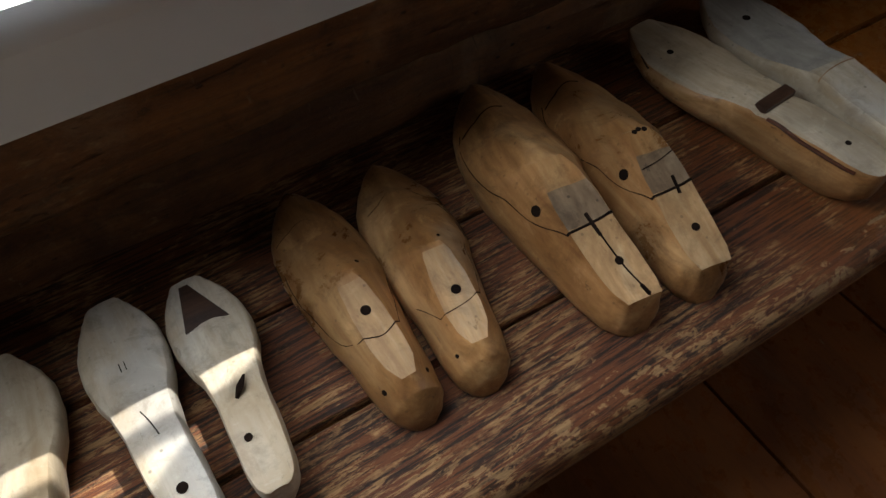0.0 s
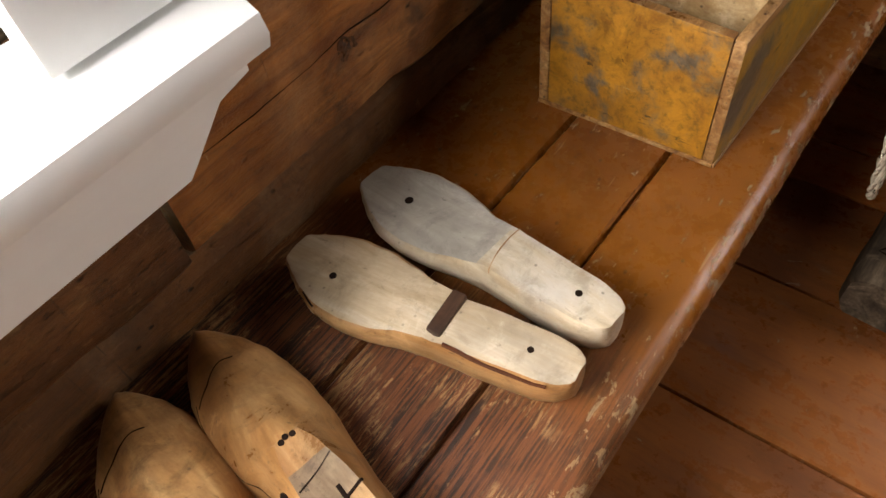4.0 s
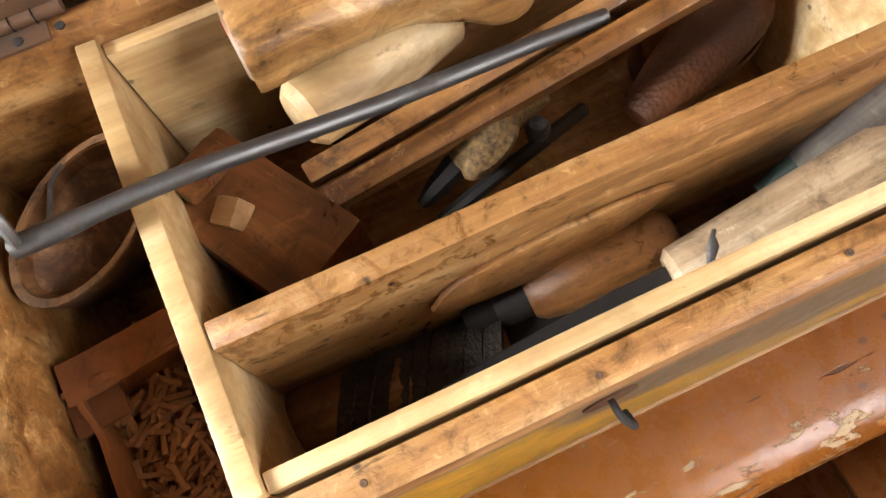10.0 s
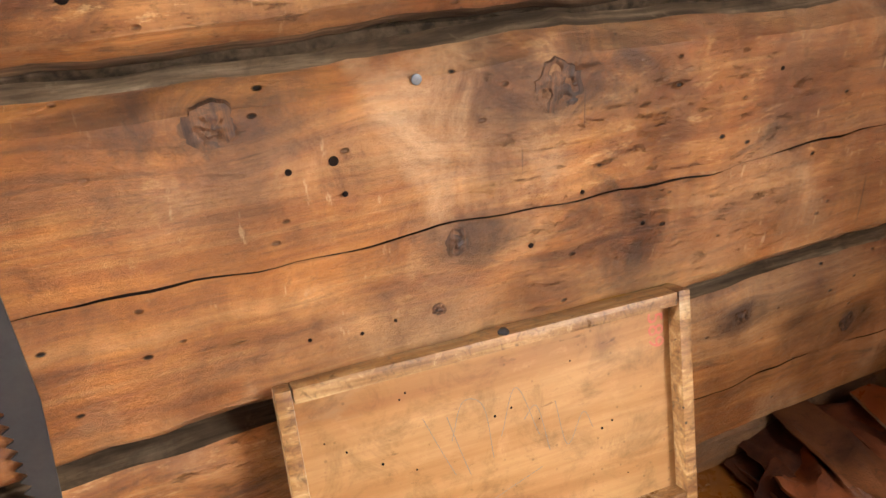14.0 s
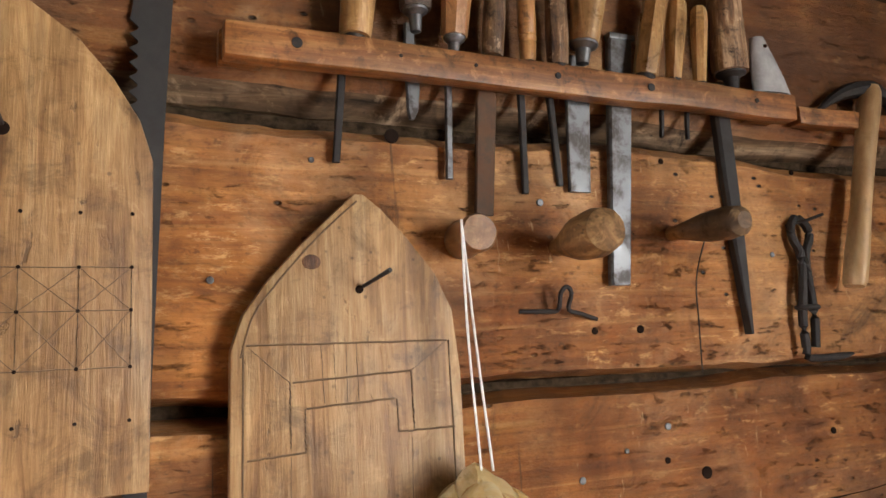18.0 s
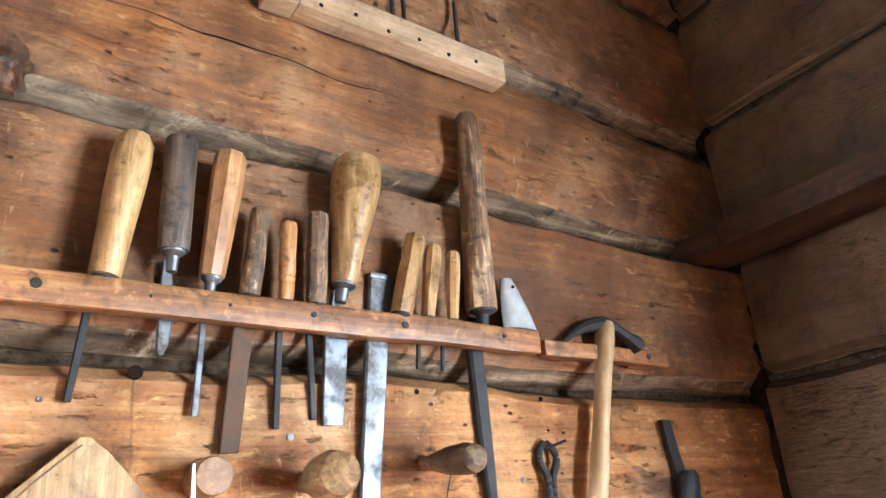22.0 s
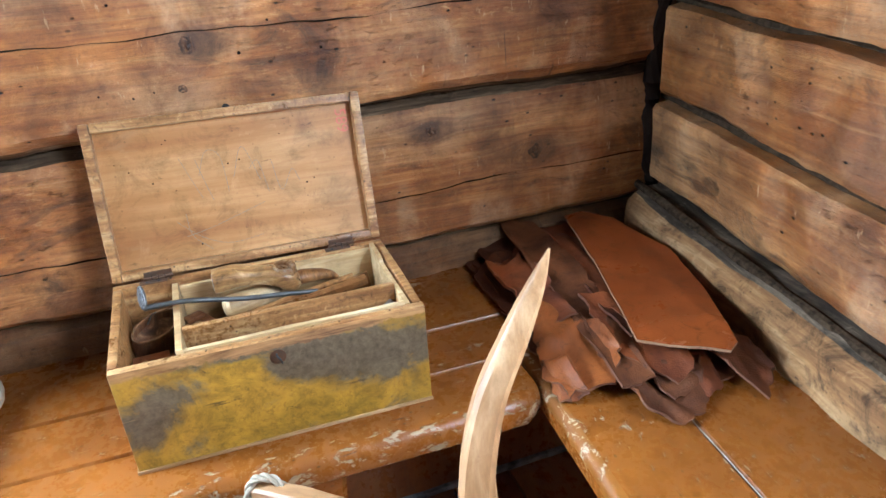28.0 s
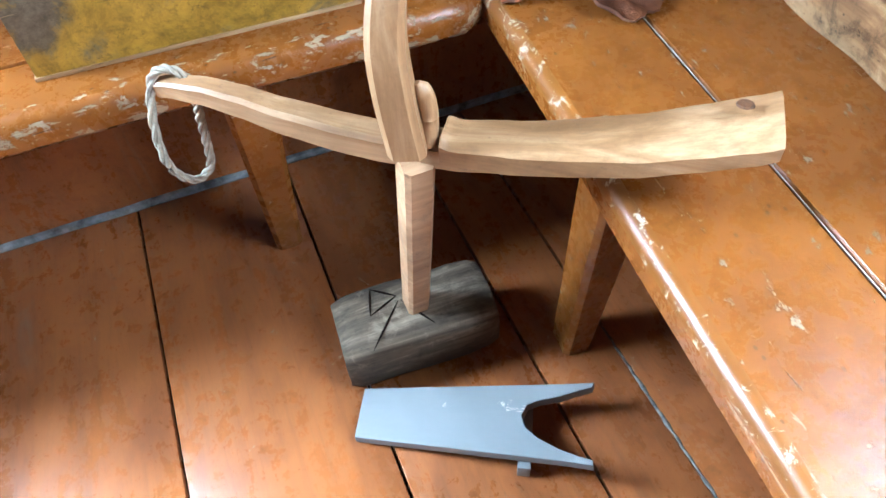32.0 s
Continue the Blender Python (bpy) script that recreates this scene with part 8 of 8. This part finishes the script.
ob, m, ln = turned("awl", "awl with a grey weathered flattened handle", "awl", (0.340, 0.045, 0.550), (0.387, 0.048, 0.586), ((0, 0.0005), (0, 0.0055), (0.1, 0.0085), (0.5, 0.0115), (0.85, 0.0135), (0.97, 0.013), (1, 0.011), (1, 0.0005)), wood("grey_handle", (0.10, 0.078, 0.060), (0.20, 0.165, 0.135), (0.33, 0.285, 0.235), "Z", 1.6, 0.6, 0.4, 0.3, wear=0.7, spots=60.0), 10, 0.05, "awls in the tray")
bm = lathe([(0.0005, -0.020), (0.0048, -0.019), (0.0056, 0.002), (0.0005, 0.002)], 12)
bmesh.ops.transform(bm, matrix=m, verts=bm.verts)
part("ferrule", bm, matte("green_ferrule", (0.05, 0.085, 0.06), (0.03, 0.045, 0.035), 0.5, 60), ob, "dull green ferrule")
wrap, m, ln = turned("wrapped_knife", "knife handle bound in black waxed tape", "knife", (0.092, 0.048, 0.528), (0.190, 0.034, 0.530), ((0, 0.0005), (0, 0.0145), (0.05, 0.0165), (0.3, 0.0180), (0.9, 0.0165), (1, 0.012), (1, 0.0005)), HANDLE_RED)
prof = [(0.0165, ln * 0.22)]
for i in range(9):
    z_ = 0.23 + 0.082 * i
    prof += [(0.0180 + 0.0006 * (i % 3), ln * z_), (0.0196 - 0.0004 * (i % 2), ln * (z_ + 0.070)), (0.0182, ln * (z_ + 0.076))]
tape = lathe(prof + [(0.0005, ln * 0.985)], 26, 0.95, 0.06, 4)
for v in tape.verts:
    v.co.z += 0.42 * v.co.x + 0.0012 * noise.noise(v.co * 90)
bmesh.ops.transform(tape, matrix=m, verts=tape.verts)
part("binding", tape, leather_like("waxed_tape", (0.12, 0.107, 0.090), (0.026, 0.022, 0.018), 0.30, 1.4, 0.9), wrap, "shiny black tape wound round the handle")
wide = loft([[Vector((x, y + s_ * w, z + s_ * w * 0.45)) for s_ in (1, -1)] + [Vector((x, y - w, z - w * 0.45 - 0.0022)), Vector((x, y + w, z + w * 0.45 - 0.0022))] for x, y, z, w in ((0.186, 0.034, 0.530, 0.013), (0.20, 0.032, 0.531, 0.0145), (0.225, 0.029, 0.532, 0.014), (0.238, 0.027, 0.532, 0.010))])
part("blade", wide, DARK_IRON, wrap, "broad dark blade stub")
plank_between((0.205, 0.030, 0.527), (0.30, 0.024, 0.545), 0.016, 0.006, TRAY_WOOD, "wooden_wedge", "thin yellow wooden wedge under the knife", "wedge", 70, 5)
plank_between((0.20, 0.052, 0.518), (0.33, 0.045, 0.522), 0.020, 0.010, STICK_WOOD, "wooden_stick", "brown wooden stick in the front compartment", "stick", 0, 6)
bm = prism([(v.x, v.y) for v in curve_through([(0.0, -0.002, 0), (0.012, -0.012, 0), (0.045, -0.017, 0), (0.08, -0.012, 0), (0.108, 0.004, 0), (0.08, 0.012, 0), (0.04, 0.014, 0), (0.012, 0.010, 0), (0.0, -0.002, 0)], 40)[:-1]], 0, 0.003, 0.001)
bmesh.ops.transform(bm, matrix=Matrix.Translation((0.165, 0.0560, 0.572)) @ Euler((radians(84), radians(-4), radians(-2))).to_matrix().to_4x4(), verts=bm.verts)
tagged(part("wooden_spatula", bm, BOX_WOOD), "thin leaf-shaped wooden smoother leaning on the divider", "smoother")

# Black punch pliers, a bark ring and scraps in the rear compartment.
pl = thing("punch_pliers", Matrix(), "black iron pliers with a textured grip, lying in the tray", "pliers")
part("jaw", sweep(curve_through([(0.185, 0.110, 0.545), (0.20, 0.112, 0.556), (0.212, 0.116, 0.560)], 10), [0.003, 0.004, 0.005, 0.006, 0.006, 0.0065, 0.007, 0.0065, 0.006, 0.005], 8), DARK_IRON, pl)
part("grip", sweep(curve_through([(0.206, 0.112, 0.556), (0.222, 0.118, 0.566), (0.240, 0.124, 0.562), (0.262, 0.132, 0.545)], 18), [0.006, 0.0085, 0.0105, 0.012, 0.0125, 0.0128, 0.0125, 0.012, 0.011, 0.010, 0.009, 0.008, 0.007, 0.006, 0.005, 0.0045, 0.004, 0.003], 12), BRASS_KNURL, pl, "knurled brown and black grip")
part("arm", sweep(curve_through([(0.190, 0.100, 0.540), (0.21, 0.102, 0.548), (0.245, 0.108, 0.553), (0.275, 0.118, 0.545)], 14), 0.0038, 8), DARK_IRON, pl)
oval = lathe([(0.0005, -0.0042), (0.0075, -0.0036), (0.0098, -0.001), (0.0098, 0.001), (0.0075, 0.0036), (0.0005, 0.0042)], 24, 0.92)
bmesh.ops.scale(oval, vec=(1.75, 0.85, 1.0), verts=oval.verts)
part("knurled_plate", oval, BRASS_KNURL, pl, "oval knurled plate, brassy and dark", loc=Matrix.Translation((0.220, 0.108, 0.569)) @ Euler((radians(24), radians(-6), radians(22))).to_matrix().to_4x4())
part("rivet", lathe([(0.0004, -0.006), (0.005, -0.006), (0.006, 0), (0.004, 0.004), (0.0004, 0.005)], 12), STEEL, pl, loc=Matrix.Translation((0.246, 0.112, 0.560)))
bm = loft([[Vector((math.cos(a) * r_, math.sin(a) * r_ * 0.8, z)) for a in [2 * math.pi * k / 28 for k in range(28)]] for r_, z in ((0.034, 0.0), (0.0345, 0.03), (0.033, 0.032), (0.0315, 0.03), (0.031, 0.0))], closed=True)
tagged(part("leather_ring", bm, LEATHER_BROWN, None, loc=Matrix.Translation((0.358, 0.140, 0.512)) @ Euler((radians(14), radians(-10), 0)).to_matrix().to_4x4()), "rolled dark leather ring standing in the tray", "leather ring")
roll2 = thing("leather_roll", Matrix(), "rolled scrap of reddish leather by the ring", "leather roll")
part("roll", sweep(curve_through([(0.300, 0.105, 0.535), (0.34, 0.118, 0.548), (0.375, 0.125, 0.560)], 12), [0.010, 0.013, 0.015, 0.0165, 0.0175, 0.018, 0.018, 0.0175, 0.017, 0.016, 0.014, 0.009], 14, 0.85), LEATHER_DULL, roll2)

# Left compartment: an oval bark cup and a card box of pegs.
cup = thing("leather_heel", Matrix.Translation((0.044, 0.174, 0.536)) @ Euler((radians(24), radians(-6), radians(38))).to_matrix().to_4x4(), "hollow oval cut-off heel of dark leather with worn rim, tilted", "leather heel")
rings = []
for r_, z in ((0.030, -0.040), (0.033, -0.015), (0.0345, 0.02), (0.035, 0.046), (0.0345, 0.050), (0.0318, 0.050), (0.0305, 0.046), (0.0296, 0.034), (0.022, 0.030)):
    rings.append([Vector((math.cos(a) * r_ * 1.16, math.sin(a) * r_ * 0.60, z + 0.002 * noise.noise(Vector((math.cos(a) * 2, math.sin(a) * 2, z * 40))))) for a in [2 * math.pi * k / 30 for k in range(30)]])
part("wall", loft(rings), wood("bark_cup_wood", (0.05, 0.022, 0.010), (0.15, 0.062, 0.024), (0.36, 0.19, 0.085), "Z", 2.5, 0.6, 0.5, 0.3, 0.7), cup)
lip = loft([[Vector((math.cos(a) * r_ * 1.16, math.sin(a) * r_ * 0.60, z + 0.002 * noise.noise(Vector((math.cos(a) * 2, math.sin(a) * 2, 2))))) for a in [2 * math.pi * k / 30 for k in range(30)]] for r_, z in ((0.0352, 0.0480), (0.0350, 0.0512), (0.0316, 0.0512), (0.0312, 0.0480))], closed=True)
part("rim", lip, wood("heel_rim", (0.11, 0.050, 0.019), (0.27, 0.14, 0.060), (0.48, 0.31, 0.16), "X", 3.0, 0.55, 0.5, 0.3, 0.5, wear=0.9, spots=60.0), cup, "worn brown upper rim")
part("nail", sweep([(-0.006, 0.012, 0.046), (0.006, 0.016, 0.054), (0.016, 0.018, 0.050)], 0.0012, 6), STEEL, cup)

card = thing("peg_box", Matrix.Translation((0.047, 0.058, 0.463)) @ Euler((0, 0, radians(4))).to_matrix().to_4x4(), "torn red-brown card box full of wooden shoe pegs", "card box")
CARD = leather_like("old_card", (0.24, 0.086, 0.024), (0.11, 0.036, 0.012), 0.7, 0.7)


def card_side(a, b, h, name="side", seed=0):
    """A bent, torn card wall from a to b."""
    rings_ = []
    for i in range(13):
        t_ = i / 12
        x, y = a[0] + (b[0] - a[0]) * t_, a[1] + (b[1] - a[1]) * t_
        d_ = Vector((b[1] - a[1], a[0] - b[0], 0)).normalized()
        bow = 0.003 * math.sin(math.pi * t_) + 0.001 * noise.noise(Vector((t_ * 4, seed, 0)))
        top_z = h + 0.005 * noise.noise(Vector((t_ * 5, seed, 3)))
        c_ = Vector((x, y, 0)) + d_ * bow
        rings_.append([c_ + d_ * 0.0014 * s_ + Vector((0, 0, z_)) + d_ * (0.004 * z_ / h if s_ else 0) for s_, z_ in ((1, 0.0), (1, top_z), (-1, top_z), (-1, 0.0))])
    return part(name, loft(rings_), CARD, card)


card_side((-0.026, -0.040), (-0.028, 0.042), 0.098, seed=1)
card_side((0.026, 0.042), (0.030, -0.040), 0.094, seed=2)
card_side((-0.028, 0.042), (0.028, 0.042), 0.100, seed=3)
card_side((0.026, -0.040), (-0.026, -0.040), 0.092, seed=4)
part("flap", slab(-0.028, 0.02, 0.034, 0.052, 0.098, 0.101, 0.001, 0.006, seed=4), CARD, card, "torn folded flap")
part("flap", slab(-0.030, -0.008, 0.018, 0.034, 0.094, 0.097, 0.001, 0.005, seed=7), CARD, card, "small folded flap")
part("filling", slab(-0.024, 0.024, -0.037, 0.039, 0.0, 0.074, 0.004), CARD, card)
rnd = random.Random(11)
PEG_MESH = None
for i in range(230):
    L_ = rnd.uniform(0.008, 0.014)
    mm = Matrix.Translation((rnd.uniform(-0.021, 0.021), rnd.uniform(-0.034, 0.035), 0.0745 + rnd.uniform(0, 0.005))) @ Euler((rnd.uniform(-0.35, 0.35), rnd.uniform(-0.35, 0.35), rnd.uniform(0, math.pi))).to_matrix().to_4x4()
    if PEG_MESH is None:
        first = part("shoe_peg", slab(-0.006, 0.006, -0.0011, 0.0011, 0, 0.0022, 0), wood("peg_wood", (0.16, 0.062, 0.024), (0.28, 0.125, 0.048), (0.42, 0.21, 0.09), "X", 3.0, 0.6, 0.2), card, smooth=False, loc=mm)
        PEG_MESH = first.data
    else:
        pg = new("shoe_peg", PEG_MESH)
        pg.matrix_basis, pg.parent = mm, card
